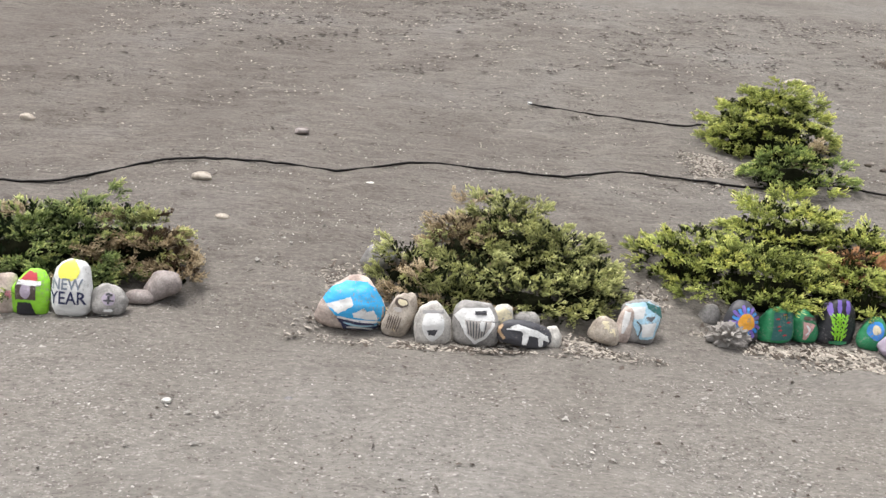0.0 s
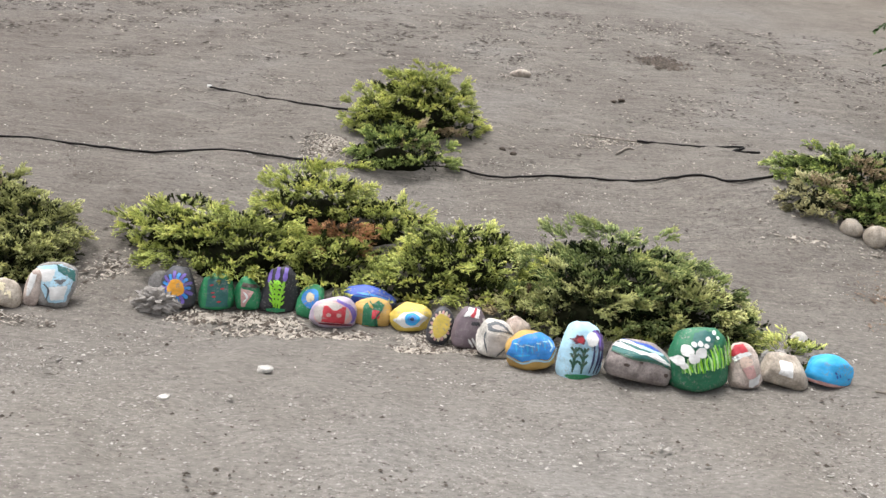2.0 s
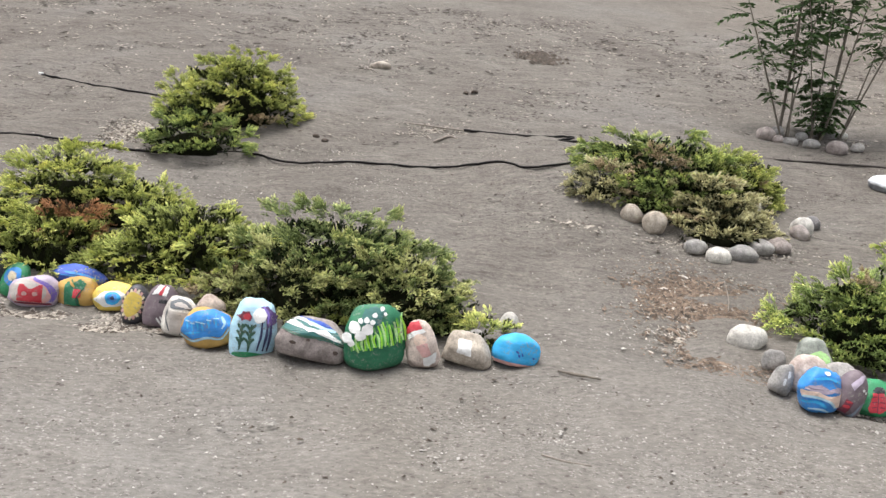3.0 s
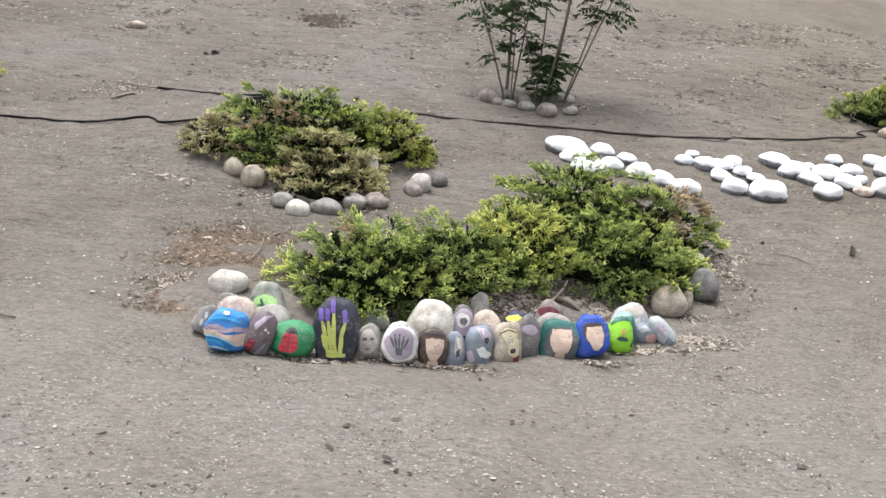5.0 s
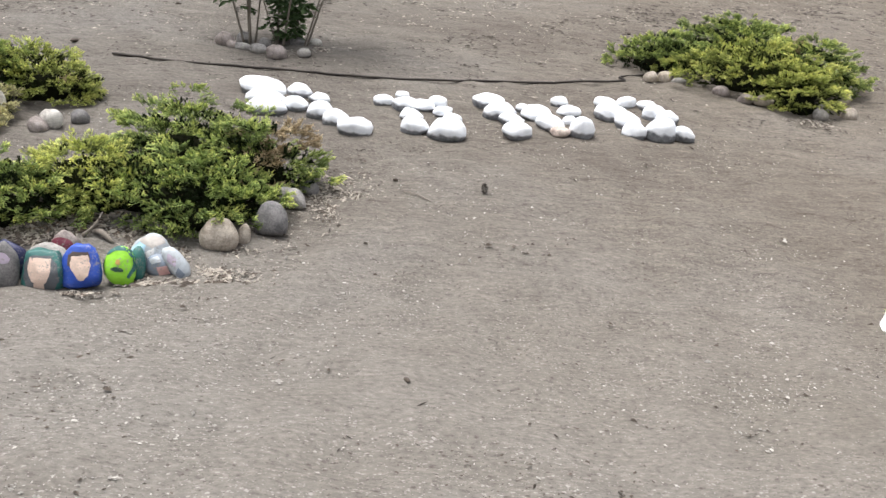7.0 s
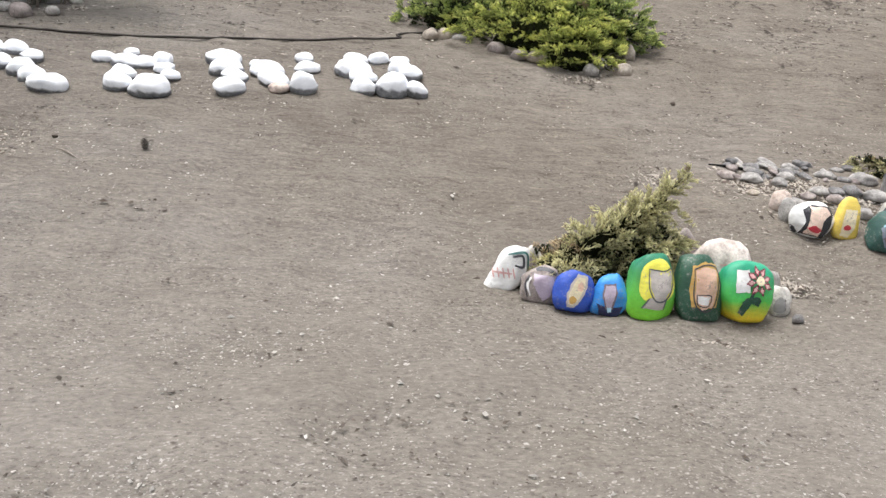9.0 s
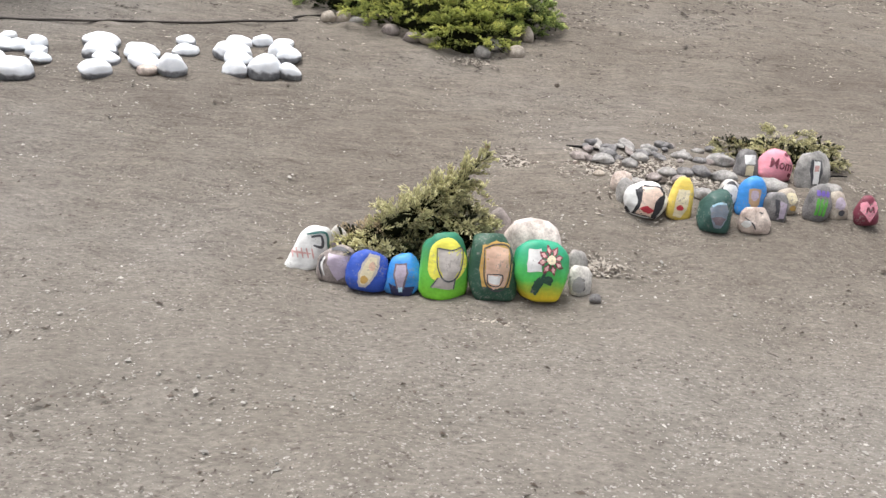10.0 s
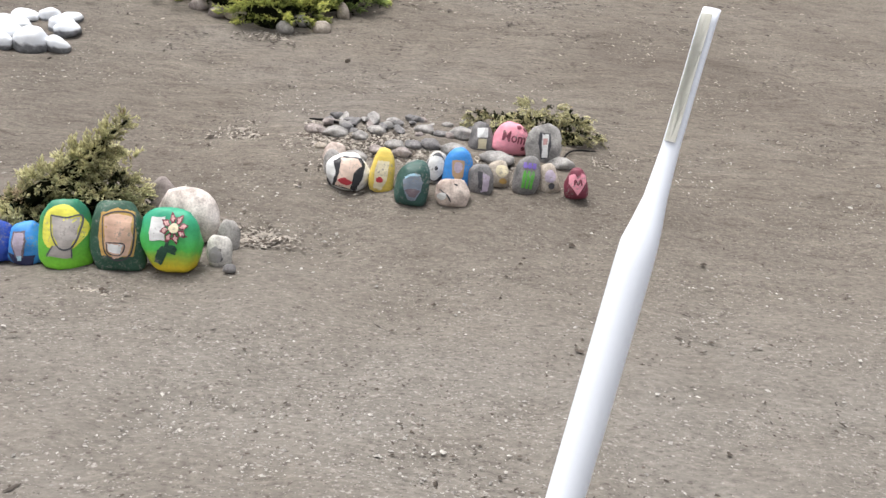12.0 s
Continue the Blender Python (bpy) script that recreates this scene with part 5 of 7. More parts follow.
r.oval(0.02, 0.0, 0.66, 0.72, "ash").poly([(-0.40, 0.22), (-0.05, 0.26), (-0.05, 0.12), (-0.38, 0.06)], "slate").poly([(0.16, 0.26), (0.44, 0.24), (0.42, 0.10), (0.18, 0.12)], "slate").stroke([(-0.2, -0.40), (0.22, -0.36)], 0.007, "slate")
Rock("dark green-grey stone behind the row", 7.803, 4.044, 0.155, 0.097, 0.125, STONE["teal"], name="river_stone", group="bare stones")
r = Rock("grey rock with a pale ring and dark bars", 7.937, 3.778, 0.203, 0.127, 0.228, STONE["grey"], group=BED)
r.oval(0.0, 0.02, 0.95, 0.93, "white").oval(0.0, 0.0, 0.74, 0.74, "lilac").poly([(-0.16, -0.52), (0.14, -0.52), (0.16, -0.22), (-0.22, -0.20)], "slate")
for k in range(5):
    r.stroke([(-0.24 + 0.11 * k, -0.20), (-0.44 + 0.20 * k, 0.18), (-0.50 + 0.23 * k, 0.50 - 0.10 * abs(k - 1.6))], 0.011, "slate").stroke([(-0.52 + 0.23 * k, 0.30), (-0.40 + 0.23 * k, 0.32)], 0.006, "lilac")
Rock("large pale speckled boulder in the row", 8.099, 3.978, 0.274, 0.172, 0.283, STONE["pale"], name="river_stone", group="bare stones", boxy=3.2, egg=0.0)
r = Rock("dark brown rock with a skin-toned oval", 8.119, 3.790, 0.173, 0.109, 0.210, paint("brown"), group=BED)
r.poly([(-0.50, 0.42), (-0.1, 0.50), (0.60, 0.44), (0.66, 0.1), (0.46, -0.35), (0.22, -0.66), (-0.16, -0.66), (-0.42, -0.2)], "peach").poly([(-0.26, -0.66), (0.32, -0.66), (0.36, -0.90), (-0.34, -0.90)], "peach").stroke([(-0.72, 0.62), (0.0, 0.78), (0.68, 0.60)], 0.016, "black")
r = Rock("blue-grey rock with dark marks", 8.242, 3.813, 0.115, 0.072, 0.190, paint("steel"), group=BED)
r.poly([(-0.1, 0.75), (0.45, 0.6), (0.65, 0.0), (0.3, -0.5), (-0.1, -0.2)], "ash").poly([(0.05, -0.1), (0.35, 0.05), (0.4, -0.35), (0.1, -0.45)], "charcoal").stroke([(0.1, 0.6), (0.3, 0.1)], 0.008, "white")
r = Rock("blue-grey rock with white splashes", 8.372, 3.846, 0.161, 0.101, 0.234, paint("steel"), group=BED)
r.poly([(-0.25, 0.80), (0.30, 0.82), (0.75, 0.55), (0.70, 0.22), (0.35, 0.15), (0.05, 0.40)], "lilac").poly([(-0.2, -0.12), (0.25, 0.0), (0.90, -0.36), (0.55, -0.52), (0.1, -0.46)], "white").oval(0.42, 0.30, 0.16, 0.14, "charcoal").poly([(-0.85, -0.30), (-0.5, -0.20), (-0.2, -0.62), (-0.55, -0.85)], "lilac").stroke([(0.1, 0.78), (0.22, 0.52)], 0.009, "white")
r = Rock("dark-rimmed rock with a pale oval, behind the row", 8.287, 4.043, 0.150, 0.094, 0.235, STONE["dark"], group=BED)
r.oval(0.0, 0.15, 0.80, 0.66, "lilac").oval(0.0, 0.25, 0.50, 0.34, "white").oval(0.05, 0.20, 0.26, 0.18, "slate")
Rock("small grey pointed stone behind the row", 8.395, 4.185, 0.124, 0.078, 0.228, STONE["grey"], name="river_stone", group="bare stones")
Rock("pinkish stone behind the row", 8.437, 4.029, 0.207, 0.109, 0.226, STONE["pink"], -8, name="river_stone", group="bare stones")
r = Rock("tan-grey rock with a white patch and maroon foot", 8.532, 3.881, 0.179, 0.112, 0.253, STONE["tan"], -6, group=BED)
r.poly([(-0.45, 0.52), (-0.1, 0.72), (0.46, 0.66), (0.66, 0.2), (0.70, -0.2), (0.62, -0.50), (0.42, -0.62), (0.0, -0.42), (0.05, 0.05), (-0.20, 0.20)], "cream").stroke([(-0.45, 0.46), (0.05, 0.62), (0.5, 0.5)], 0.007, "charcoal").poly([(-0.02, 0.20), (0.34, 0.30), (0.30, 0.08), (0.05, 0.02)], "ash").poly([(0.10, -0.24), (0.44, -0.16), (0.42, -0.40), (0.14, -0.42)], "charcoal").poly([(0.30, -0.62), (0.72, -0.48), (0.62, -0.92), (0.30, -0.95)], "maroon")
r = Rock("dark blue rock with a yellow band on top", 8.613, 4.066, 0.195, 0.101, 0.219, paint("navy"), group=BED)
r.poly([(-0.80, 0.62), (-0.1, 0.80), (0.55, 0.52), (0.72, 0.12), (0.48, 0.28), (0.0, 0.56), (-0.70, 0.44)], "lemon").stroke([(0.3, 0.3), (0.65, -0.1)], 0.014, "white").poly([(-0.6, 0.36), (0.1, 0.44), (0.3, 0.1), (-0.5, 0.1)], "lilac")
Rock("dark grey stone in the row", 8.647, 3.948, 0.168, 0.106, 0.280, STONE["dark"], 10, name="river_stone", group="bare stones").oval(0.0, 0.35, 0.5, 0.2, "lilac")
Rock("wide grey stone behind painted rocks", 8.824, 4.089, 0.286, 0.152, 0.218, STONE["grey"], name="river_stone", group="bare stones")
r = Rock("dark teal rock with a skin-toned oval", 8.845, 3.986, 0.230, 0.145, 0.235, paint("teal"), group=BED)
r.poly([(-0.72, 0.30), (-0.40, 0.66), (0.40, 0.70), (0.78, 0.30), (0.86, -0.40), (0.60, -0.88), (-0.55, -0.88), (-0.78, -0.40)], "slate", "painted_hair").poly([(-0.46, 0.56), (0.46, 0.56), (0.52, 0.0), (0.36, -0.46), (0.18, -0.62), (-0.18, -0.62), (-0.36, -0.46), (-0.54, 0.0)], "peach").poly([(-0.24, -0.60), (0.22, -0.60), (0.24, -0.92), (-0.26, -0.92)], "peach")
r = Rock("royal blue rock with a skin-toned oval and dark band", 9.035, 4.021, 0.212, 0.133, 0.254, paint("blue"), -5, group=BED)
r.poly([(-0.54, 0.50), (-0.30, 0.64), (0.46, 0.64), (0.56, 0.30), (-0.30, 0.36), (-0.34, 0.0), (-0.52, 0.08)], "brown", "painted_hair").poly([(-0.34, 0.46), (0.44, 0.50), (0.58, 0.10), (0.50, -0.34), (0.26, -0.56), (0.02, -0.56), (-0.24, -0.20), (-0.40, 0.02)], "peach")
r = Rock("lime green rock with dark green edge", 9.214, 4.081, 0.178, 0.112, 0.223, paint("lime"), 4, group=BED)
r.stroke([(-0.75, 0.50), (-0.3, 0.86), (0.4, 0.88), (0.80, 0.55)], 0.030, "teal").stroke([(0.78, 0.62), (0.92, 0.1), (0.70, -0.5)], 0.018, "teal").stroke([(-0.85, 0.2), (-0.80, -0.2), (-0.6, -0.5)], 0.010, "bottle").oval(0.06, -0.14, 0.36, 0.11, "bottle").poly([(-0.06, 0.34), (0.14, 0.34), (0.20, 0.10), (-0.10, 0.12)], "ochre")
r = Rock("pale blue-white rock behind the row", 9.334, 4.269, 0.255, 0.152, 0.229, paint("mist"), group=BED, boxy=2.2, rough=0.10)
r.poly([(-0.85, 0.20), (-0.50, 0.55), (-0.15, 0.45), (-0.20, -0.10), (-0.60, -0.30)], "pale_blue").poly([(-0.62, 0.62), (-0.20, 0.86), (0.42, 0.84), (0.60, 0.55), (0.10, 0.30)], "ash").poly([(-0.15, 0.10), (0.20, 0.30), (0.30, -0.20), (0.0, -0.40)], "white")
Rock("dark teal pointed stone", 9.287, 4.144, 0.100, 0.070, 0.195, paint("teal"), group=BED, boxy=2.0)
Rock("blue-grey rock with a rosy foot at the end of the row", 9.402, 4.194, 0.165, 0.097, 0.135, paint("steel"), group=BED).poly([(-0.10, -0.10), (0.60, 0.10), (0.75, -0.60), (0.10, -0.85)], "rose").poly([(-0.7, 0.5), (-0.1, 0.8), (0.2, 0.4), (-0.4, 0.1)], "mist")
Rock("slanting blue-grey rock at the row's end", 9.496, 4.167, 0.160, 0.085, 0.185, paint("mist"), -40, group=BED, boxy=2.0, rough=0.10).poly([(-0.4, 0.3), (0.1, 0.6), (0.5, 0.1), (0.0, -0.2)], "lilac").poly([(-0.5, -0.5), (0.2, -0.3), (0.3, -0.8), (-0.3, -0.85)], "steel")
Rock("maroon-topped grey stone under the juniper", 8.833, 4.291, 0.177, 0.091, 0.171, STONE["brown"], 6, group=BED).oval(-0.1, 0.0, 0.7, 0.5, "maroon")
for label, mat, args in (
    ("large tan-grey boulder at the juniper's foot", "tan", (9.647, 4.548, 0.239, 0.150, 0.217)),
    ("small tan-grey stone beside a boulder", "tan", (9.782, 4.605, 0.087, 0.055, 0.133)),
    ("dark grey upright boulder", "dark", (9.925, 4.740, 0.215, 0.150, 0.225)),
    ("grey boulder against the juniper", "grey", (9.984, 5.085, 0.219, 0.124, 0.148)),
    ("dark grey stone behind boulders", "dark", (10.092, 5.291, 0.120, 0.074, 0.105)),
):
    Rock(label, *args, STONE[mat], name="river_stone", group="bare stones")

# ---- painted rocks, fifth bed ----
BED = "painted rocks round the olive juniper"
r = Rock("white wedge-shaped rock with red and dark brush marks", 13.671, 4.100, 0.250, 0.154, 0.255, paint("white"), 0, group=BED, boxy=3.4, rough=0.14, egg=0.12, skew=0.40)
for k in range(5):
    r.stroke([(-0.65 + 0.22 * k, 0.02), (-0.55 + 0.22 * k, -0.4)], 0.008, "rose")
r.stroke([(-0.75, -0.15), (0.2, -0.2)], 0.010, "rose").stroke([(0.2, 0.5), (0.6, 0.55), (0.65, 0.1), (0.3, 0.15)], 0.014, "charcoal").stroke([(0.0, 0.6), (0.75, 0.68), (0.9, 0.0)], 0.012, "teal")
Rock("small grey-white rock behind the row", 13.827, 4.185, 0.124, 0.078, 0.218, STONE["pale"], group=BED).oval(-0.05, 0.0, 0.45, 0.45, "lilac")
r = Rock("mauve-grey rock with a plain pale oval", 13.849, 3.962, 0.218, 0.137, 0.214, STONE["brown"], 6, group=BED)
r.stroke([(-0.40, 0.72), (0.1, 0.80), (0.55, 0.62)], 0.020, "charcoal").poly([(-0.48, 0.50), (0.40, 0.52), (0.52, 0.1), (0.36, -0.55), (0.12, -0.78), (-0.20, -0.45), (-0.50, 0.05)], "lilac").stroke([(-0.62, 0.30), (-0.72, -0.1), (-0.52, -0.60)], 0.010, "white").stroke([(-0.70, 0.36), (-0.82, -0.1), (-0.62, -0.7)], 0.008, "charcoal")
r = Rock("blue rock with a slanted cream oval", 14.009, 3.894, 0.225, 0.141, 0.235, paint("blue"), 4, group=BED)
r.poly([(0.02, 0.84), (0.46, 0.78), (0.50, 0.25), (0.30, -0.30), (0.0, -0.70), (-0.34, -0.66), (-0.40, -0.20), (-0.24, 0.40)], "ash").poly([(0.04, 0.70), (0.36, 0.66), (0.38, 0.22), (0.18, -0.28), (-0.06, -0.58), (-0.26, -0.54), (-0.30, -0.15), (-0.14, 0.40)], "cream").oval(-0.10, -0.34, 0.17, 0.18, "ochre").oval(0.18, 0.28, 0.14, 0.20, "skin")
r = Rock("blue rock with a narrow pale oval", 14.193, 3.853, 0.187, 0.118, 0.234, paint("azure"), group=BED)
r.poly([(-0.75, -0.36), (-0.2, -0.50), (0.7, -0.40), (0.5, -0.88), (-0.5, -0.88)], "navy").poly([(-0.42, 0.52), (0.18, 0.58), (0.28, 0.15), (0.12, -0.55), (-0.28, -0.55), (-0.50, 0.0)], "mauve").poly([(-0.36, 0.46), (0.12, 0.50), (0.20, 0.15), (0.02, -0.48), (-0.22, -0.48), (-0.42, 0.0)], "lilac").poly([(-0.2, -0.48), (0.04, -0.48), (0.02, -0.68), (-0.18, -0.68)], "pale_blue")
r = Rock("large lime and green rock with a yellow oval", 14.404, 3.834, 0.259, 0.163, 0.369, fade_material("lime_to_green_paint", (0.24, 0.70, 0.05), (0.14, 0.52, 0.06), (0.02, 0.18, 0.10)), group=BED, boxy=2.5)
r.oval(0.06, 0.22, 0.76, 0.62, "lemon").poly([(-0.30, 0.54), (0.62, 0.54), (0.60, 0.05), (0.36, -0.26), (0.02, -0.28), (-0.24, 0.05)], "ash").poly([(-0.24, -0.24), (0.42, -0.22), (0.36, -0.56), (-0.46, -0.54)], "ash").stroke([(-0.34, 0.56), (0.2, 0.52), (0.64, 0.56), (0.62, 0.05), (0.38, -0.28), (0.0, -0.30), (-0.28, 0.05), (-0.34, 0.56)], 0.008, "slate").stroke([(-0.24, -0.24), (-0.50, -0.54)], 0.007, "slate").stroke([(0.42, -0.22), (0.38, -0.56)], 0.007, "slate")
r = Rock("dark green rock with a tan oval panel", 14.660, 3.856, 0.267, 0.168, 0.354, paint("bottle"), group=BED, boxy=2.5)
r.poly([(-0.50, 0.66), (0.0, 0.80), (0.55, 0.70), (0.70, 0.10), (0.60, -0.50), (0.0, -0.52), (-0.44, -0.52), (-0.58, 0.0)], "ochre").poly([(-0.40, 0.56), (0.0, 0.66), (0.48, 0.58), (0.56, 0.0), (0.44, -0.48), (0.0, -0.58), (-0.32, -0.30)], "skin").poly([(-0.26, -0.16), (0.28, -0.18), (0.20, -0.44), (-0.18, -0.40)], "white").stroke([(-0.44, 0.58), (0.0, 0.70), (0.52, 0.60), (0.60, 0.0), (0.46, -0.50), (0.0, -0.60), (-0.36, -0.30), (-0.44, 0.58)], 0.008, "charcoal").stroke([(-0.28, -0.14), (0.30, -0.16), (0.20, -0.46), (-0.20, -0.42), (-0.28, -0.14)], 0.006, "charcoal")
r = Rock("green rock fading to yellow with a red flower", 14.913, 3.865, 0.299, 0.188, 0.334, fade_material("green_to_yellow_paint", (0.72, 0.56, 0.03), (0.08, 0.50, 0.08), (0.02, 0.30, 0.17)), group=BED)
r.poly([(-0.56, 0.70), (-0.12, 0.74), (-0.06, 0.04), (-0.58, 0.02)], "white")
r.stroke([(0.05, 0.10), (-0.05, -0.25), (-0.20, -0.66)], 0.022, "bottle", "stem").poly([(-0.12, -0.1), (-0.30, -0.25), (-0.40, -0.62), (-0.20, -0.72), (-0.05, -0.45)], "bottle", "leaf").poly([(-0.05, -0.15), (0.20, -0.05), (0.34, -0.18), (0.28, -0.36), (0.02, -0.30)], "bottle", "leaf")
for k in range(8):
    a = k * math.tau / 8 + 0.25
    c, s = math.cos(a), math.sin(a)
    tip, root, wide = 0.46, 0.10, 0.105
    petal = [(0.20 + root * c, 0.40 + root * s), (0.20 + 0.28 * c - wide * s, 0.40 + 0.28 * s + wide * c), (0.20 + tip * c, 0.40 + tip * s), (0.20 + 0.28 * c + wide * s, 0.40 + 0.28 * s - wide * c)]
    r.poly(petal, "maroon", "petal").poly([(0.20 + 0.29 * c + 0.62 * (u - 0.20 - 0.29 * c), 0.40 + 0.29 * s + 0.62 * (v - 0.40 - 0.29 * s)) for u, v in petal], "rose", "petal")
r.oval(0.20, 0.40, 0.14, 0.13, "cream", "flower_centre").gather("petal", "flower_centre")
Rock("pale pinkish boulder behind the painted rocks", 14.909, 4.203, 0.361, 0.227, 0.298, STONE["blush"], 8, name="river_stone", group="bare stones").stroke([(-0.3, 0.0), (-0.1, 0.06), (0.05, 0.0)], 0.008, "rose").stroke([(0.1, 0.02), (0.3, -0.04)], 0.007, "rose")
Rock("brown-grey boulder behind the painted rocks", 14.731, 4.342, 0.146, 0.092, 0.260, STONE["brown"], name="river_stone", group="bare stones")
Rock("grey stone at the row's end", 15.149, 4.084, 0.120, 0.076, 0.176, STONE["grey"], name="river_stone", group="bare stones")
Rock("grey rock with dark blots", 15.138, 3.917, 0.129, 0.081, 0.167, STONE["pale"], group=BED).oval(0.1, 0.1, 0.16, 0.12, "charcoal").oval(0.2, -0.4, 0.18, 0.14, "charcoal").oval(-0.2, -0.2, 0.5, 0.5, "grey")
Rock("small dark stone on the dirt", 15.208, 3.819, 0.065, 0.040, 0.048, STONE["dark"], name="river_stone", group="bare stones")
Rock("grey stone wedged between painted rocks", 14.553, 4.018, 0.064, 0.040, 0.185, STONE["grey"], name="river_stone", group="bare stones")

# ---- painted rocks, sixth bed ----
BED = "painted rocks round the stone heap"
r = Rock("white rock with black bands and a pink panel", 15.717, 4.842, 0.287, 0.180, 0.239, paint("white"), 6, group=BED)
r.poly([(-0.70, 0.40), (-0.30, 0.72), (0.40, 0.80), (0.62, 0.50), (0.60, -0.2), (0.40, -0.92), (-0.60, -0.86), (-0.50, -0.1)], "black").poly([(-0.40, 0.62), (0.30, 0.72), (0.50, 0.40), (0.22, 0.0), (0.20, -0.86), (-0.46, -0.80), (-0.36, -0.1)], "peach").poly([(-0.42, -0.48), (-0.12, -0.30), (0.24, -0.50), (0.08, -0.70), (-0.20, -0.66)], "red").stroke([(-0.92, -0.5), (-0.66, -0.84)], 0.018, "black")
r = Rock("yellow rock with a pale panel and red dab", 15.923, 4.805, 0.159, 0.100, 0.276, paint("yellow"), 4, group=BED)
r.poly([(-0.4, 0.4), (0.45, 0.4), (0.4, -0.4), (0.1, -0.85), (-0.5, -0.8), (-0.55, 0.0)], "cream").oval(-0.12, -0.42, 0.26, 0.12, "red")
r = Rock("dark teal rock with a grey-blue panel", 16.110, 4.681, 0.213, 0.134, 0.273, paint("pine"), 4, group=BED, boxy=2.6)
r.poly([(-0.56, 0.10), (-0.2, 0.36), (0.34, 0.40), (0.56, 0.10), (0.52, -0.30), (0.28, -0.72), (-0.16, -0.72), (-0.46, -0.30)], "steel").poly([(-0.40, -0.30), (0.06, -0.22), (0.46, -0.28), (0.20, -0.60), (-0.10, -0.58)], "mauve").stroke([(-0.46, 0.18), (-0.1, 0.34), (0.36, 0.36)], 0.014, "pale_blue")
r = Rock("white rock with a dark outline", 16.248, 4.883, 0.151, 0.095, 0.211, STONE["pale"], 8, group=BED)
r.oval(0.0, 0.0, 0.86, 0.82, "charcoal").oval(0.0, 0.02, 0.74, 0.70, "white").oval(0.05, 0.0, 0.14, 0.12, "charcoal")
r = Rock("bright blue rock with a pale panel", 16.384, 4.833, 0.186, 0.117, 0.275, paint("azure"), group=BED)
r.poly([(-0.4, 0.4), (0.4, 0.4), (0.35, -0.3), (0.0, -0.6), (-0.35, -0.25)], "tan").oval(0.0, 0.1, 0.28, 0.24, "lilac")
r = Rock("beige rounded rock with faint marks", 16.356, 4.662, 0.217, 0.136, 0.176, STONE["pink"], group=BED)
r.stroke([(-0.75, 0.2), (-0.3, -0.2), (-0.1, -0.6)], 0.008, "charcoal").stroke([(0.0, 0.62), (0.2, 0.55)], 0.008, "charcoal").oval(-0.6, -0.25, 0.25, 0.25, "white")
r = Rock("grey rock with a pale patch", 16.529, 4.778, 0.167, 0.105, 0.202, STONE["dark"], group=BED)
r.poly([(0.0, 0.5), (0.6, 0.3), (0.5, -0.6), (0.0, -0.7), (0.1, -0.1)], "lilac").poly([(-0.3, 0.55), (0.05, 0.5), (0.1, -0.6), (-0.2, -0.4)], "charcoal")
Rock("tan and yellow rounded rock", 16.648, 4.886, 0.160, 0.100, 0.173, STONE["tan"], 6, group=BED).oval(0.15, 0.25, 0.5, 0.42, "cream").oval(0.35, -0.45, 0.3, 0.2, "ochre")
r = Rock("dark grey rock with green and purple strokes", 16.818, 4.819, 0.172, 0.108, 0.255, STONE["dark"], 5, group=BED, boxy=2.6)
for k in range(3):
    r.stroke([(-0.28 + 0.28 * k, -0.6), (-0.3 + 0.3 * k, 0.25)], 0.020, "leaf", "stem").stroke([(-0.3 + 0.3 * k, 0.35), (-0.35 + 0.34 * k, 0.62)], 0.024, "purple", "flower_spike")
r = Rock("beige-grey rock with dark blots", 16.962, 4.839, 0.136, 0.086, 0.191, STONE["tan"], -6, group=BED)
r.oval(0.1, -0.45, 0.3, 0.2, "charcoal").oval(0.0, 0.15, 0.5, 0.4, "lilac")
r = Rock("dark red rock with a pink heart", 17.121, 4.784, 0.153, 0.096, 0.203, paint("maroon"), -6, group=BED)
r.poly([(0.0, -0.72), (-0.66, 0.05), (-0.58, 0.5), (-0.2, 0.6), (0.04, 0.32), (0.34, 0.62), (0.74, 0.5), (0.72, 0.05)], "pink", "painted_heart").stroke([(-0.25, -0.1), (-0.15, 0.2), (0.05, -0.05), (0.25, 0.2), (0.35, -0.12)], 0.013, "maroon")
r = Rock("grey rock with a white block", 16.571, 5.412, 0.182, 0.114, 0.209, STONE["dark"], group=BED)
r.poly([(-0.4, 0.55), (0.35, 0.6), (0.4, 0.0), (-0.4, -0.05)], "white").poly([(-0.3, -0.1), (0.3, -0.1), (0.3, -0.75), (-0.3, -0.75)], "cream")
r = Rock("pink rounded rock with maroon strokes and hearts", 16.772, 5.403, 0.254, 0.160, 0.238, paint("pink"), 8, group=BED)
r.lettering("Mom", 0.05, 0.04, 0.098, "maroon", spread=0.80).oval(0.22, 0.70, 0.13, 0.11, "maroon", "painted_heart").oval(0.60, 0.66, 0.16, 0.12, "maroon", "painted_heart").oval(0.62, -0.46, 0.12, 0.12, "maroon", "painted_heart")
r = Rock("pointed grey rock with a white block", 16.973, 5.291, 0.250, 0.157, 0.293, STONE["grey"], group=BED, boxy=1.9)
r.poly([(-0.3, 0.55), (0.28, 0.55), (0.35, 0.1), (0.24, -0.6), (-0.12, -0.62), (-0.34, 0.1)], "charcoal").poly([(-0.18, 0.48), (0.18, 0.48), (0.2, -0.55), (-0.08, -0.55)], "white").poly([(-0.1, 0.3), (0.12, 0.3), (0.12, 0.02), (-0.08, 0.02)], "rose")
Rock("pale pink stone at the heap's edge", 15.603, 5.073, 0.151, 0.095, 0.145, STONE["pink"], name="river_stone", group="bare stones")
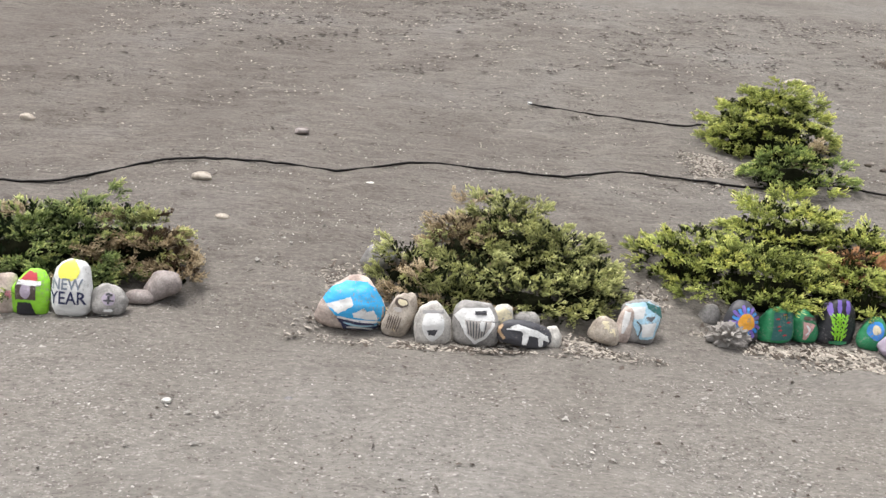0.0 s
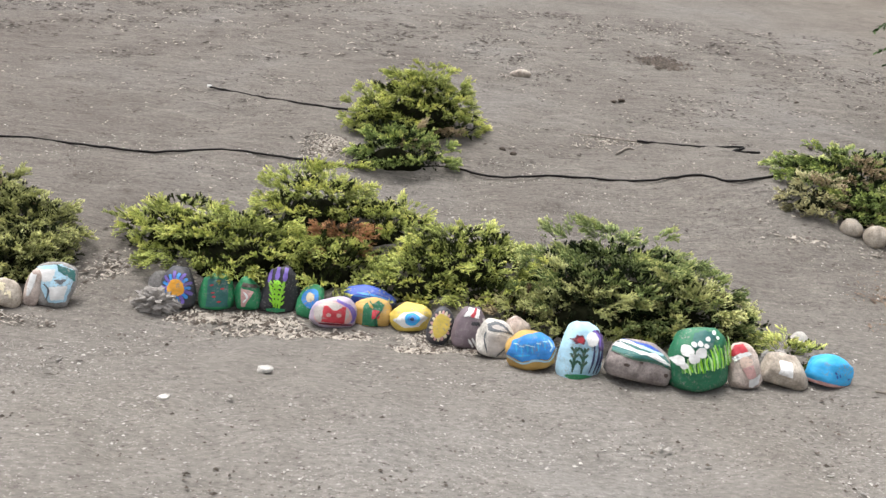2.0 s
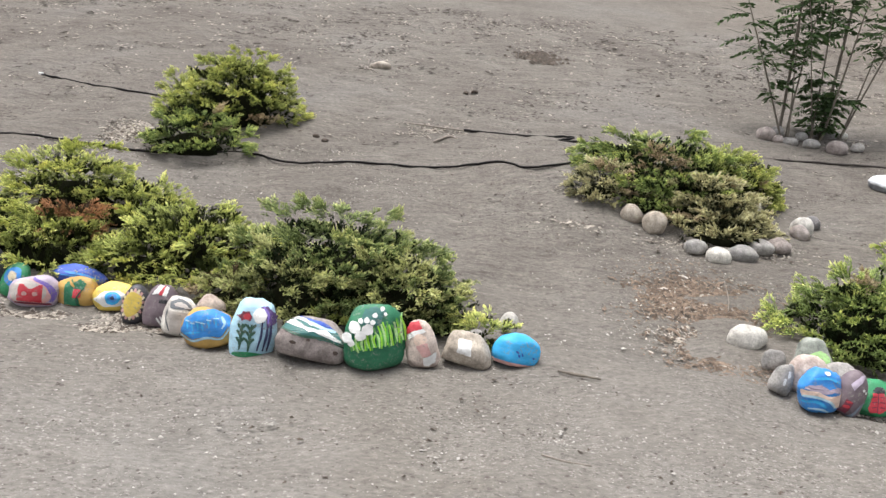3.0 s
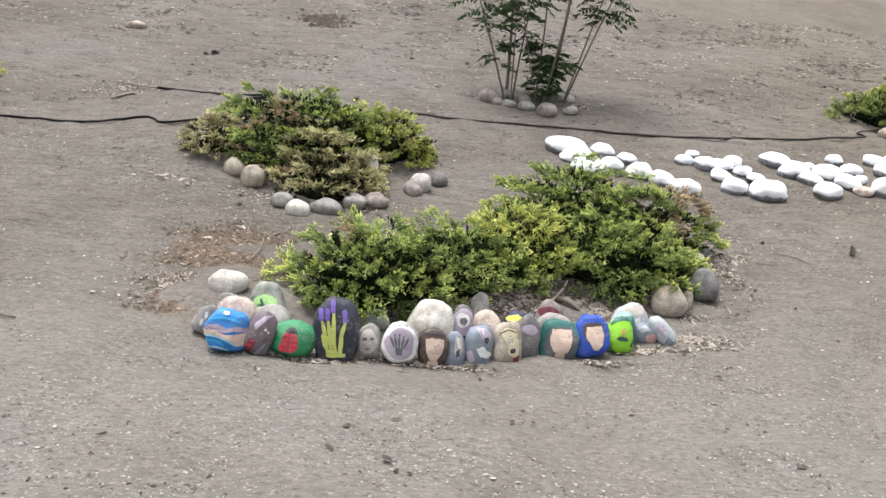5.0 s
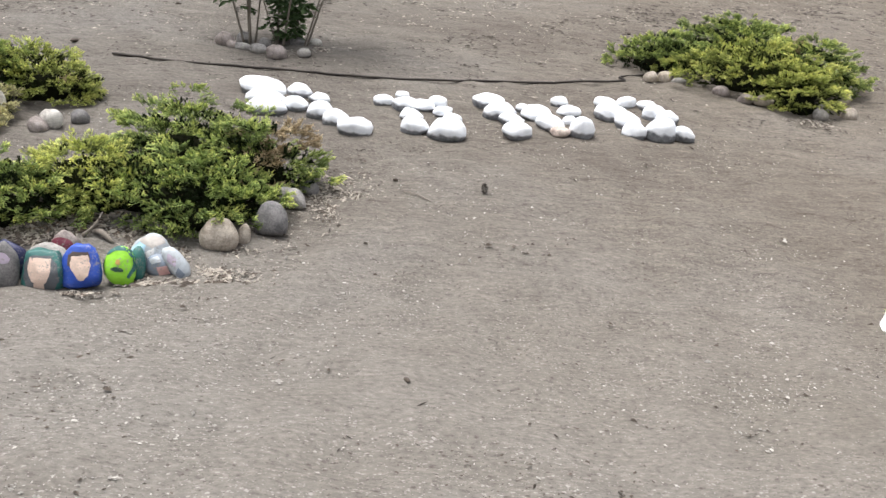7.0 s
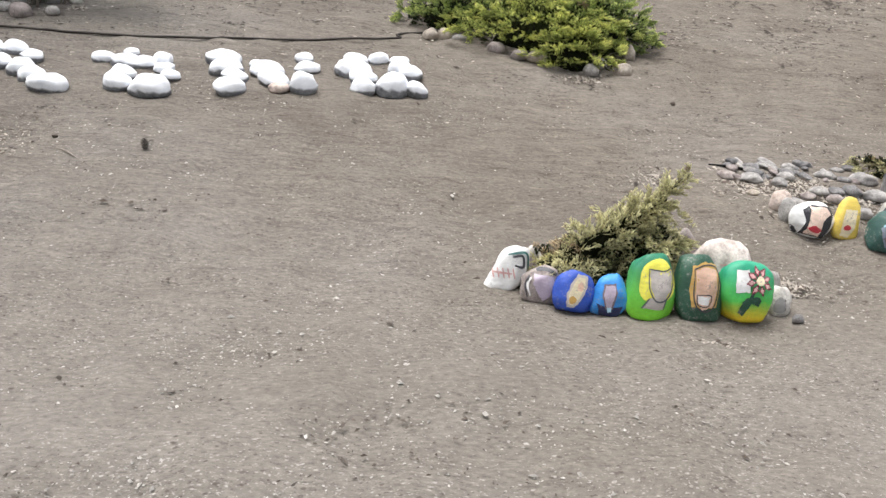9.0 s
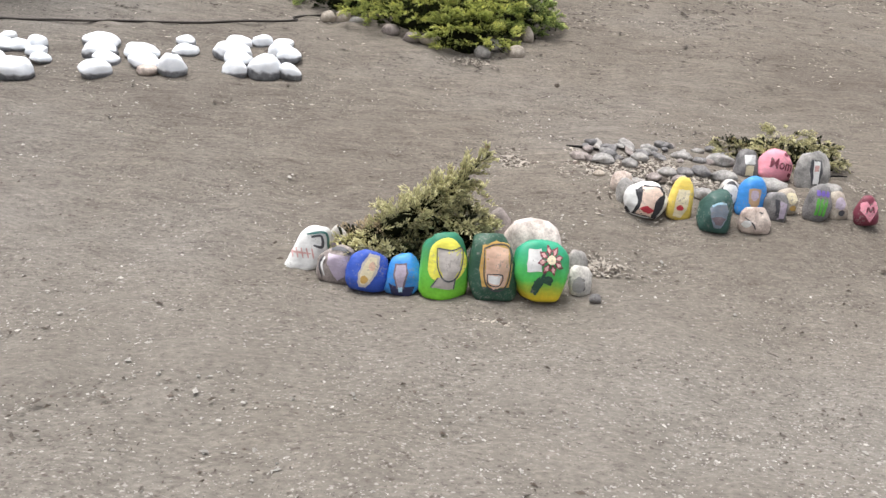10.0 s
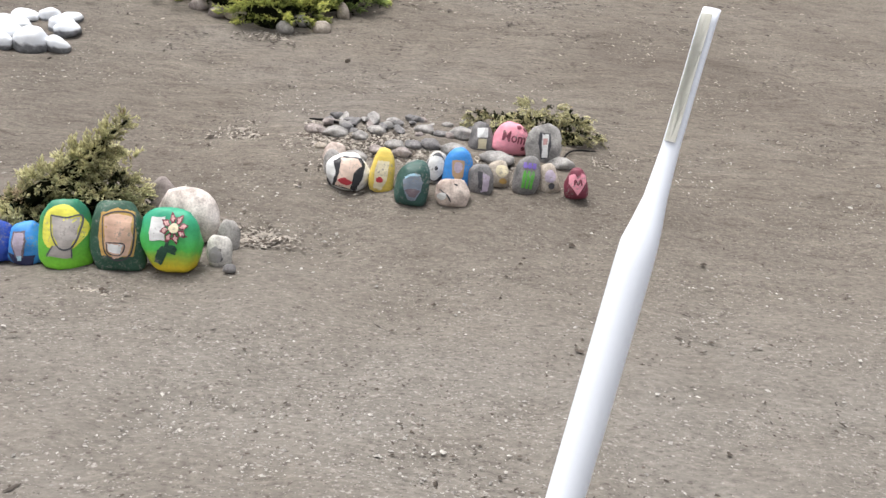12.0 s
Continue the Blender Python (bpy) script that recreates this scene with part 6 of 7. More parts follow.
Rock("grey stone at the heap's edge", 15.603, 4.953, 0.115, 0.072, 0.162, STONE["grey"], name="river_stone", group="bare stones")
for label, mat, args in (
    ("rounded grey cobble in the heap", "grey", (15.981, 5.298, 0.144, 0.116, 0.066)), ("dark rounded cobble in the heap", "dark", (16.223, 5.330, 0.146, 0.116, 0.082)),
    ("brown-grey cobble in the heap", "brown", (16.035, 5.180, 0.131, 0.104, 0.070)), ("flat grey slab in the heap", "grey", (16.372, 5.289, 0.190, 0.152, 0.084)),
    ("grey cobble in the heap", "grey", (15.845, 5.548, 0.138, 0.111, 0.061)), ("grey cobble in the heap", "grey", (15.743, 5.421, 0.116, 0.093, 0.069)),
    ("grey cobble in the heap", "grey", (16.452, 5.603, 0.212, 0.170, 0.093)), ("dark cobble in the heap", "dark", (16.107, 5.316, 0.126, 0.101, 0.058)),
    ("brown-grey cobble in the heap", "brown", (15.867, 5.214, 0.112, 0.090, 0.058)), ("grey cobble in the heap", "grey", (15.740, 5.129, 0.148, 0.118, 0.074)),
    ("grey slab between painted rocks", "grey", (16.135, 5.007, 0.156, 0.125, 0.078)), ("grey slab between painted rocks", "grey", (16.663, 5.198, 0.244, 0.195, 0.107)),
    ("long grey slab between painted rocks", "grey", (17.095, 5.218, 0.209, 0.167, 0.092)), ("tan stone flat on the dirt", "tan", (15.493, 5.262, 0.083, 0.066, 0.048)),
    ("grey cobble in the heap", "grey", (15.568, 5.496, 0.176, 0.141, 0.077)), ("brown-grey cobble in the heap", "brown", (15.418, 5.559, 0.158, 0.126, 0.069)),
    ("grey cobble in the heap", "grey", (16.173, 5.649, 0.141, 0.113, 0.062)), ("dark cobble in the heap", "dark", (16.295, 5.578, 0.112, 0.090, 0.049)),
):
    Rock(label, *args, STONE[mat], lean=0, rough=0.2, boxy=2.0, name="river_stone", group="cobbles of the stone heap")
rng = random.Random(12)
for k in range(40):
    f, g = rng.random(), rng.random()
    x, y = 15.40 + 1.15 * f + 0.05 * g, 5.48 + 0.06 * f + 0.38 * g
    s = rng.uniform(0.04, 0.10)
    Rock("small grey cobble in the heap", x, y, s * 1.25, s, s * 0.7, STONE[rng.choice(("grey", "grey", "brown", "dark", "dark"))], rng.uniform(-15, 15), 0, rng.uniform(0, 180), 0.22, 2.0, name="river_stone", group="cobbles of the stone heap", sink=0.12)

# ---- stones edging the other shrubs ----
for label, mat, args in (
    ("pale rounded river stone under the juniper", "tan", (6.617, 5.764, 0.165, 0.132, 0.142)), ("pale grey river stone under the juniper", "tan", (6.775, 5.678, 0.185, 0.140, 0.170)),
    ("grey river stone edging the juniper", "grey", (7.028, 5.473, 0.163, 0.118, 0.108)), ("pale river stone edging the juniper", "pale", (7.158, 5.363, 0.180, 0.137, 0.125)),
    ("grey river stone edging the juniper", "grey", (7.349, 5.433, 0.243, 0.143, 0.130)), ("grey river stone edging the juniper", "grey", (7.542, 5.562, 0.178, 0.138, 0.126)),
    ("brown-grey river stone edging the juniper", "brown", (7.699, 5.619, 0.197, 0.135, 0.123)), ("brown-grey river stone beside the juniper", "brown", (7.972, 5.878, 0.157, 0.126, 0.130)),
    ("pale river stone beside the juniper", "pale", (8.025, 5.975, 0.177, 0.142, 0.158)), ("dark river stone beside the juniper", "dark", (8.182, 6.127, 0.145, 0.116, 0.118)),
    ("pale stone half hidden in foliage", "pale", (7.640, 5.996, 0.102, 0.092, 0.251)),
):
    Rock(label, *args, STONE[mat], lean=0, name="river_stone", group="stones edging the rounded juniper")
for label, mat, args in (
    ("brown-grey river stone at the stems' foot", "brown", (8.739, 8.471, 0.213, 0.166, 0.157)), ("grey river stone at the stems' foot", "grey", (8.899, 8.597, 0.145, 0.116, 0.125)),
    ("brown-grey river stone at the stems' foot", "brown", (8.835, 8.389, 0.130, 0.098, 0.092)), ("grey river stone at the stems' foot", "grey", (8.953, 8.348, 0.176, 0.086, 0.081)),
    ("grey river stone at the stems' foot", "grey", (9.135, 8.251, 0.186, 0.115, 0.108)), ("brown-grey river stone at the stems' foot", "brown", (9.333, 8.107, 0.211, 0.160, 0.151)),
    ("grey river stone at the stems' foot", "grey", (9.599, 8.198, 0.139, 0.102, 0.096)), ("grey river stone at the stems' foot", "grey", (9.144, 8.511, 0.143, 0.099, 0.094)),
    ("pale river stone at the stems' foot", "pale", (9.651, 8.637, 0.146, 0.082, 0.078)), ("dark river stone at the stems' foot", "dark", (9.474, 8.571, 0.169, 0.100, 0.095)),
):
    Rock(label, *args, STONE[mat], lean=0, name="river_stone", group="stones round the young tree")
for label, mat, args in (
    ("tan river stone edging the low juniper", "tan", (13.279, 8.593, 0.164, 0.128, 0.122)), ("tan river stone edging the low juniper", "tan", (13.431, 8.603, 0.159, 0.127, 0.128)),
    ("grey river stone edging the low juniper", "grey", (13.576, 8.551, 0.170, 0.079, 0.075)), ("brown river stone edging the low juniper", "brown", (13.937, 8.244, 0.187, 0.124, 0.117)),
    ("brown river stone edging the low juniper", "brown", (14.154, 8.085, 0.173, 0.111, 0.104)), ("tan river stone edging the low juniper", "tan", (14.341, 8.077, 0.229, 0.128, 0.121)),
    ("grey river stone edging the low juniper", "grey", (14.843, 7.848, 0.164, 0.131, 0.129)), ("grey river stone edging the low juniper", "grey", (14.959, 8.075, 0.169, 0.134, 0.127)),
    ("tan river stone edging the low juniper", "tan", (15.339, 8.380, 0.128, 0.103, 0.174)), ("tan rounded river stone on the dirt", "tan", (15.182, 7.932, 0.172, 0.137, 0.136)),
):
    Rock(label, *args, STONE[mat], lean=0, name="river_stone", group="stones edging the low juniper")

# ---- whitewashed stones laid out as signs ----
WHITE = "whitewashed stones laid out in figures"
for x, y, w, d, h in (
    (9.403, 7.113, 0.420, 0.340, 0.160), (9.460, 6.900, 0.340, 0.250, 0.125), (9.519, 6.695, 0.330, 0.262, 0.130), (9.726, 7.107, 0.229, 0.183, 0.116), (9.742, 6.778, 0.215, 0.172, 0.120),
    (9.921, 6.986, 0.186, 0.149, 0.088), (9.964, 6.667, 0.222, 0.178, 0.137), (10.121, 6.522, 0.213, 0.171, 0.139), (10.288, 6.402, 0.280, 0.224, 0.136),
    (10.488, 7.055, 0.188, 0.151, 0.100), (10.640, 7.297, 0.126, 0.101, 0.059), (10.685, 7.028, 0.259, 0.207, 0.114), (10.832, 7.035, 0.214, 0.171, 0.102), (10.963, 7.114, 0.175, 0.140, 0.119),
    (10.742, 6.768, 0.202, 0.161, 0.108), (10.781, 6.514, 0.233, 0.186, 0.137), (11.013, 6.965, 0.172, 0.138, 0.086), (11.048, 6.457, 0.316, 0.253, 0.167), (11.103, 6.842, 0.170, 0.136, 0.075),
):
    Rock("whitewashed flat river stone lying on the dirt", x, y, 1.05 * w, 1.02 * d, 1.20 * h, STONE["whitewash"], random.uniform(-7, 7), 10, random.uniform(-14, 14), 0.11, 2.5, name="whitewashed_stone", group=WHITE, sink=0.10, category="stone")
for x, y, w, d, h in (
    (11.445, 7.254, 0.303, 0.243, 0.134), (11.520, 7.008, 0.295, 0.236, 0.153), (11.622, 6.863, 0.235, 0.188, 0.107), (11.646, 6.563, 0.255, 0.204, 0.137), (11.745, 7.196, 0.120, 0.096, 0.075),
    (11.866, 7.039, 0.291, 0.233, 0.135), (11.957, 6.817, 0.259, 0.207, 0.128), (12.125, 7.460, 0.168, 0.134, 0.100), (12.182, 7.225, 0.226, 0.181, 0.100), (12.146, 6.966, 0.117, 0.094, 0.078), (12.217, 6.683, 0.231, 0.185, 0.173),
    (12.591, 7.533, 0.229, 0.184, 0.106), (12.588, 7.232, 0.326, 0.261, 0.147), (12.792, 7.571, 0.187, 0.150, 0.112), (12.983, 7.561, 0.182, 0.145, 0.090), (13.004, 7.310, 0.229, 0.184, 0.135),
    (13.090, 7.200, 0.221, 0.177, 0.128), (12.690, 7.035, 0.237, 0.190, 0.148), (12.703, 6.821, 0.211, 0.169, 0.126), (12.956, 6.831, 0.291, 0.233, 0.192), (13.158, 6.834, 0.192, 0.153, 0.124),
):
    Rock("whitewashed flat river stone lying on the dirt", x, y, 1.05 * w, 1.02 * d, 1.20 * h, STONE["whitewash"], random.uniform(-7, 7), 10, random.uniform(-14, 14), 0.11, 2.5, name="whitewashed_stone", group=WHITE, sink=0.10, category="stone")
Rock("unpainted tan stone among whitewashed ones", 12.027, 6.667, 0.181, 0.145, 0.090, STONE["pink"], 0, 8, name="river_stone", group="bare stones")


# ---- drip hoses ----


def hose(label, points, radius=0.0095, material=HOSE, sunk=0.0):
    """A black hose lying on the dirt, through (x, y) places."""
    pts = [Vector((x, y, ground_z(x, y) + radius * 1.0 + 0.006 - sunk)) for x, y in points]
    line = smooth_line(pts, 8)
    for k, p in enumerate(line):
        p.y += 0.012 * math.sin(1.9 * k) * math.sin(0.37 * k) + 0.010 * noise.noise(p * 3.0)
        p.z = ground_z(p.x, p.y) + radius * (1.25 + 0.7 * noise.noise(p * 1.7)) - sunk
    return tagged(part("drip_hose", tube(line, [radius] * len(line), 8), material, None), label, "hose", "drip hoses on the slope")


hose("black irrigation hose winding across the dirt", [(-3.234, 5.709), (-2.689, 5.649), (-2.335, 5.860), (-1.976, 6.154), (-1.521, 6.231), (-1.090, 6.265), (-0.601, 6.258), (0.063, 6.608), (0.722, 6.577), (1.186, 6.524), (1.749, 6.730), (2.265, 6.661), (2.851, 6.573), (3.560, 6.732), (3.997, 6.570), (4.549, 6.669), (5.210, 6.603), (5.682, 6.595), (5.986, 6.376), (6.791, 6.645)])
hose("dusty old hose half buried in the dirt", [(8.113, 7.812), (7.818, 7.836), (8.439, 7.764), (9.338, 7.736), (10.120, 7.660), (11.330, 7.896), (12.858, 8.385), (12.965, 8.600), (13.684, 8.963)], 0.011, OLD_HOSE, 0.000)
upper = hose("black hose with a pale cut end", [(1.107, 8.536), (1.453, 8.393), (1.886, 8.191), (2.540, 8.030), (2.869, 8.103), (3.313, 7.850)], 0.010)
q = upper.data.vertices[0].co
cap = tube([(1.079, 8.550, ground_z(1.079, 8.550) + 0.02), (1.119, 8.538, ground_z(1.119, 8.538) + 0.02)], [0.014, 0.014], 10)
part("end_cap", cap, paint("white"), upper, "white end plug")
hose("short black hose end half buried in dirt", [(5.452, 7.725), (5.752, 7.697), (6.147, 7.699), (6.528, 7.790), (6.338, 7.548), (6.633, 7.625)], 0.013, HOSE, 0.0)

# ---- the leaning roadside post ----


def leaning_post():
    foot, top = Vector((16.288, 1.153, 0.016)), Vector((16.585, 1.500, 1.564))
    axis = (top - foot).normalized()
    thing = tagged(new("marker_post"), "white plastic marker post leaning, flattened at its top", "post")
    turn = axis.to_track_quat("Z", "Y").to_matrix().to_4x4()
    length = (top - foot).length
    side = (Vector((1, -0.28, 0)) - axis * Vector((1, -0.28, 0)).dot(axis)).normalized()
    deep = axis.cross(side)
    thing.location = foot

    def section(l, a, b, off=0.0, n=24):
        c = axis * l + side * off
        return [c + side * a * math.cos(t) + deep * b * math.sin(t) for t in [2 * math.pi * j / n for j in range(n)]]

    bm, last = bmesh.new(), None
    R = 0.0365
    for f, a, b, off in ((-0.1, 1.02, 1.02, 0), (0.3, 1.0, 1.0, 0), (0.66, 1.0, 1.0, 0), (0.70, 1.0, 0.98, 0), (0.725, 0.97, 0.9, 0), (0.75, 0.80, 0.66, 0.003), (0.78, 0.60, 0.48, 0.005), (0.84, 0.46, 0.32, 0.006), (0.92, 0.44, 0.26, 0.006), (0.985, 0.46, 0.22, 0.006), (1.0, 0.44, 0.20, 0.008)):
        l, a, b = f * length, a * R, b * R
        ring = [bm.verts.new(p) for p in section(l, a, b, off)]
        if last:
            for j in range(24):
                bm.faces.new((last[j], last[(j + 1) % 24], ring[(j + 1) % 24], ring[j]))
        last = ring
    bm.faces.new(last)
    bmesh.ops.recalc_face_normals(bm, faces=bm.faces)
    pipe = part("tube", bm, PVC, thing)
    bm = bmesh.new()
    rows = []
    for l in (length * 0.845, length * 0.9, length * 0.95, length * 0.992):
        f = (l - length * 0.845) / (length * 0.147)
        a = R * 0.46
        c = axis * l + side * 0.0075
        front = -deep * (R * (0.33 - 0.10 * f) + 0.003) if deep.y > 0 else deep * (R * (0.33 - 0.10 * f) + 0.003)
        rows.append([bm.verts.new(c + side * a * s + front * g) for s, g in ((-0.98, 0.35), (-0.9, 0.8), (-0.4, 1.0), (0.2, 1.02))])
    for p, q in zip(rows, rows[1:]):
        for j in range(3):
            bm.faces.new((p[j], p[j + 1], q[j + 1], q[j]))
    bmesh.ops.solidify(bm, geom=bm.faces[:], thickness=0.0015)
    bmesh.ops.recalc_face_normals(bm, faces=bm.faces)
    part("reflector_strip", bm, STRIP, pipe, "dull grey reflective strip")


leaning_post()

# ---- the young tree with many stems ----


def young_tree():
    x, y = 9.195, 8.582
    tree = tagged(new("young_tree"), "young many-stemmed tree with feathery compound leaves", "tree")
    z = ground_z(x, y)
    tree.location = (x, y, z)
    rng = random.Random(8)
    leaves_b, leaves_d, leaves_s = [], [], []
    # foot, sideways reach per metre of height, height, thickness, where its leaves begin
    stems = ((-0.26, -0.36, 2.0, 0.013, 0.72), (-0.25, -0.04, 2.3, 0.020, 0.80), (-0.22, 0.00, 1.9, 0.010, 0.85), (-0.18, 0.10, 2.1, 0.011, 0.95), (0.10, -0.32, 1.7, 0.009, 0.75),
             (0.08, -0.01, 2.2, 0.012, 1.1), (0.14, 0.12, 2.3, 0.013, 1.1), (0.20, 0.13, 2.5, 0.023, 1.15), (0.33, 0.30, 2.0, 0.011, 0.95), (0.36, 0.33, 2.1, 0.012, 0.95))
    for k, (x0, reach, high, rad, bare) in enumerate(stems):
        y0, y1 = rng.uniform(-0.10, 0.08), rng.uniform(-0.30, 0.30)
        pts = []
        for s in range(9):
            f = s / 8
            pts.append(Vector((x0 + reach * high * f + 0.012 * math.sin(5 * f + k), y0 + y1 * f + 0.02 * math.sin(4 * f + 2 * k), -0.06 + high * f)))
        part("stem", tube(smooth_line(pts, 3), [rad * (1 - 0.7 * i / 24) for i in range(25)], 7), BARK, tree)
        for s in range(24):
            f = rng.uniform(bare / high, 1.0)
            i = min(7, int(f * 8))
            p = pts[i].lerp(pts[i + 1], f * 8 - i)
            a = rng.uniform(0, math.tau)
            d = Vector((math.cos(a), math.sin(a), rng.uniform(0.0, 0.6))).normalized()
            leaves_b.append(p), leaves_d.append(d), leaves_s.append(rng.uniform(0.20, 0.36))
    # low shoots between the stems
    for s in range(60):
        p = Vector((rng.gauss(0.17, 0.09), rng.uniform(-0.12, 0.12), rng.uniform(0.08, 0.62)))
        a = rng.uniform(0, math.tau)
        leaves_b.append(p), leaves_d.append(Vector((math.cos(a), math.sin(a), rng.uniform(0.0, 0.7))).normalized()), leaves_s.append(rng.uniform(0.12, 0.24))
    for x, high in ((-0.42, 0.45), (-0.36, 0.35), (-0.12, 0.5), (-0.02, 0.55)):
        for s in range(3):
            leaves_b.append(Vector((x, rng.uniform(-0.08, 0.08), high + 0.06 * s))), leaves_d.append(Vector((rng.uniform(-1, 1), rng.uniform(-1, 0.2), 0.2)).normalized()), leaves_s.append(0.17)
    verts, faces, young = [], [], []
    for p, d, ln in zip(leaves_b, leaves_d, leaves_s):
        s = d.cross(Vector((0, 0, 1))).normalized()
        u = s.cross(d)
        n = 7
        for j in range(1, n + 1):
            c = p + d * ln * j / n - Vector((0, 0, 0.45 * ln * (j / n) ** 2))
            for e in (-1, 1):
                t = (s * e + d * 0.45 - u * rng.uniform(0.1, 1.1)).normalized()
                w = (d + u * rng.uniform(-0.8, 0.8)) * 0.5 * rng.uniform(0.026, 0.040)
                q = 0.095 * rng.uniform(0.8, 1.2) * (1.1 - 0.4 * abs(j / n - 0.5))
                b = len(verts)
                verts += [c, c + t * q * 0.45 + w, c + t * q, c + t * q * 0.45 - w]
                g = rng.uniform(0.2, 1.0)
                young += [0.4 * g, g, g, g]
                faces.append((b, b + 1, b + 2, b + 3))
        b = len(verts)
        verts += [p, p + u * 0.004, p + d * ln, p + d * ln - u * 0.003]
        young += [0.1] * 4
        faces.append((b, b + 1, b + 2, b + 3))
    ob = link_arrays("crown", np.array([tuple(v) for v in verts]), np.array(faces), NEEDLE, False, np.array(young))
    ob.parent = tree


young_tree()

# ---- wood, cones and clods lying about ----


def driftwood(label, points, radii, seed, material=DRIFT):
    rng = random.Random(seed)
    pts = [Vector((x, y, ground_z(x, y) + z)) for x, y, z in points]
    line = smooth_line(pts, 4)
    rad = [float(np.interp(i / (len(line) - 1), np.linspace(0, 1, len(radii)), radii)) * rng.uniform(0.82, 1.15) for i in range(len(line))]
    return tagged(part("stick", tube(line, rad, 7), material, None), label, "wood", "dead wood on the dirt")


def wood_lump():
    """A gnarled, splintered root end: a pitted lump with broken root stubs."""
    x, y = 1.875, 4.43
    bm = bmesh.new()
    bmesh.ops.create_icosphere(bm, subdivisions=4, radius=1.0)
    for v in bm.verts:
        n = v.co.normalized()
        r = 0.85 + 0.35 * noise.noise(n * 1.9 + Vector((3, 1, 2))) + 0.35 * noise.noise(n * 5.2) - 0.45 * abs(noise.noise(n * 8)) + 0.2 * noise.noise(n * 21)
        v.co = (n.x * r * 0.15, n.y * r * 0.09, n.z * r * 0.10)
    ob = tagged(part("root_stump", bm, PALE_WOOD, None, smooth=False), "weathered splintered root lump on the dirt", "wood")
    ob.matrix_world = pose(x, y, ground_z(x, y) + 0.055, 0, 6, 8)
    rng = random.Random(3)
    for k in range(12):
        a = rng.uniform(0, math.tau)
        p = Vector((0.09 * math.cos(a), 0.05 * math.sin(a), rng.uniform(-0.02, 0.04)))
        d = Vector((math.cos(a) * 1.4, math.sin(a) * 0.7, rng.uniform(-0.4, 0.7))).normalized()
        ln = rng.uniform(0.03, 0.06)
        part("root_stub", tube([p, p + d * ln * 0.6 + Vector((0, 0, rng.uniform(-0.01, 0.01))), p + d * ln], [0.014, 0.010, 0.004], 6), PALE_WOOD, ob)


wood_lump()
driftwood("weathered branch lying under the juniper", [(8.900, 4.520, 0.02), (8.970, 4.470, 0.05), (9.050, 4.430, 0.02)], [0.012, 0.022, 0.008], 1)
driftwood("weathered forked branch under the juniper", [(8.860, 4.460, 0.02), (8.930, 4.490, 0.09), (8.965, 4.500, 0.16)], [0.010, 0.010, 0.004], 2)
driftwood("dark stick above the stone heap", [(15.352, 5.783, 0.015), (15.511, 5.712, 0.02), (15.694, 5.625, 0.015)], [0.006, 0.013, 0.010], 3, HOSE)
driftwood("dark twig beside the low tuft", [(17.130, 5.351, 0.02), (17.219, 5.472, 0.04), (17.406, 5.589, 0.02)], [0.006, 0.008, 0.005], 4, HOSE)
driftwood("thin dry twig on the dirt", [(5.778, 3.754, 0.01), (5.860, 3.699, 0.015), (5.975, 3.661, 0.01)], [0.005, 0.009, 0.005], 5, BARK)
driftwood("thin dry twig on the dirt", [(5.555, 2.851, 0.01), (5.646, 2.795, 0.012), (5.738, 2.771, 0.01)], [0.003, 0.005, 0.003], 6)
driftwood("dark dry stick on the slope", [(4.871, 7.888, 0.01), (5.224, 7.775, 0.015), (5.524, 7.733, 0.01)], [0.005, 0.008, 0.006], 7)
driftwood("grey stick beside hose and debris", [(5.154, 7.310, 0.01), (5.296, 7.460, 0.02), (5.380, 7.411, 0.01)], [0.008, 0.016, 0.006], 8)
driftwood("thin twig on the dirt slope", [(10.739, 5.387, 0.01), (10.831, 5.341, 0.012), (10.934, 5.247, 0.008)], [0.004, 0.006, 0.003], 9)
driftwood("bare twig at the juniper's foot", [(6.972, 4.619, 0.01), (7.012, 4.745, 0.04), (7.019, 4.868, 0.09)], [0.004, 0.004, 0.002], 10)


def pine_cone(x, y, s, seed):
    """A small dark cone: a core with rows of scales."""
    bm = bmesh.new()
    rng = random.Random(seed)
    for row in range(7):
        f = row / 6
        r = s * (0.25 + 0.75 * math.sin(math.pi * (0.12 + 0.8 * f))) * 0.5
        for j in range(8):
            a = math.tau * (j + 0.5 * (row % 2)) / 8 + rng.uniform(-0.1, 0.1)
            c = Vector((math.cos(a), math.sin(a), 0))
            t = Vector((-math.sin(a), math.cos(a), 0))
            b = Vector((0, 0, s * 1.3 * f))
            q = [bm.verts.new(b + c * r * 0.3), bm.verts.new(b + c * r - t * r * 0.35 + Vector((0, 0, s * 0.12))), bm.verts.new(b + c * r * 1.15 + Vector((0, 0, s * 0.2))), bm.verts.new(b + c * r + t * r * 0.35 + Vector((0, 0, s * 0.12)))]
            bm.faces.new(q)
    bmesh.ops.solidify(bm, geom=bm.faces[:], thickness=s * 0.05)
    ob = tagged(part("pine_cone", bm, CLOD, None, smooth=False), "small dark open pine cone on the dirt", "cone", "cones and clods")
    ob.matrix_world = pose(x, y, ground_z(x, y) - 0.004, rng.uniform(-20, 20), rng.uniform(-20, 20), 0)


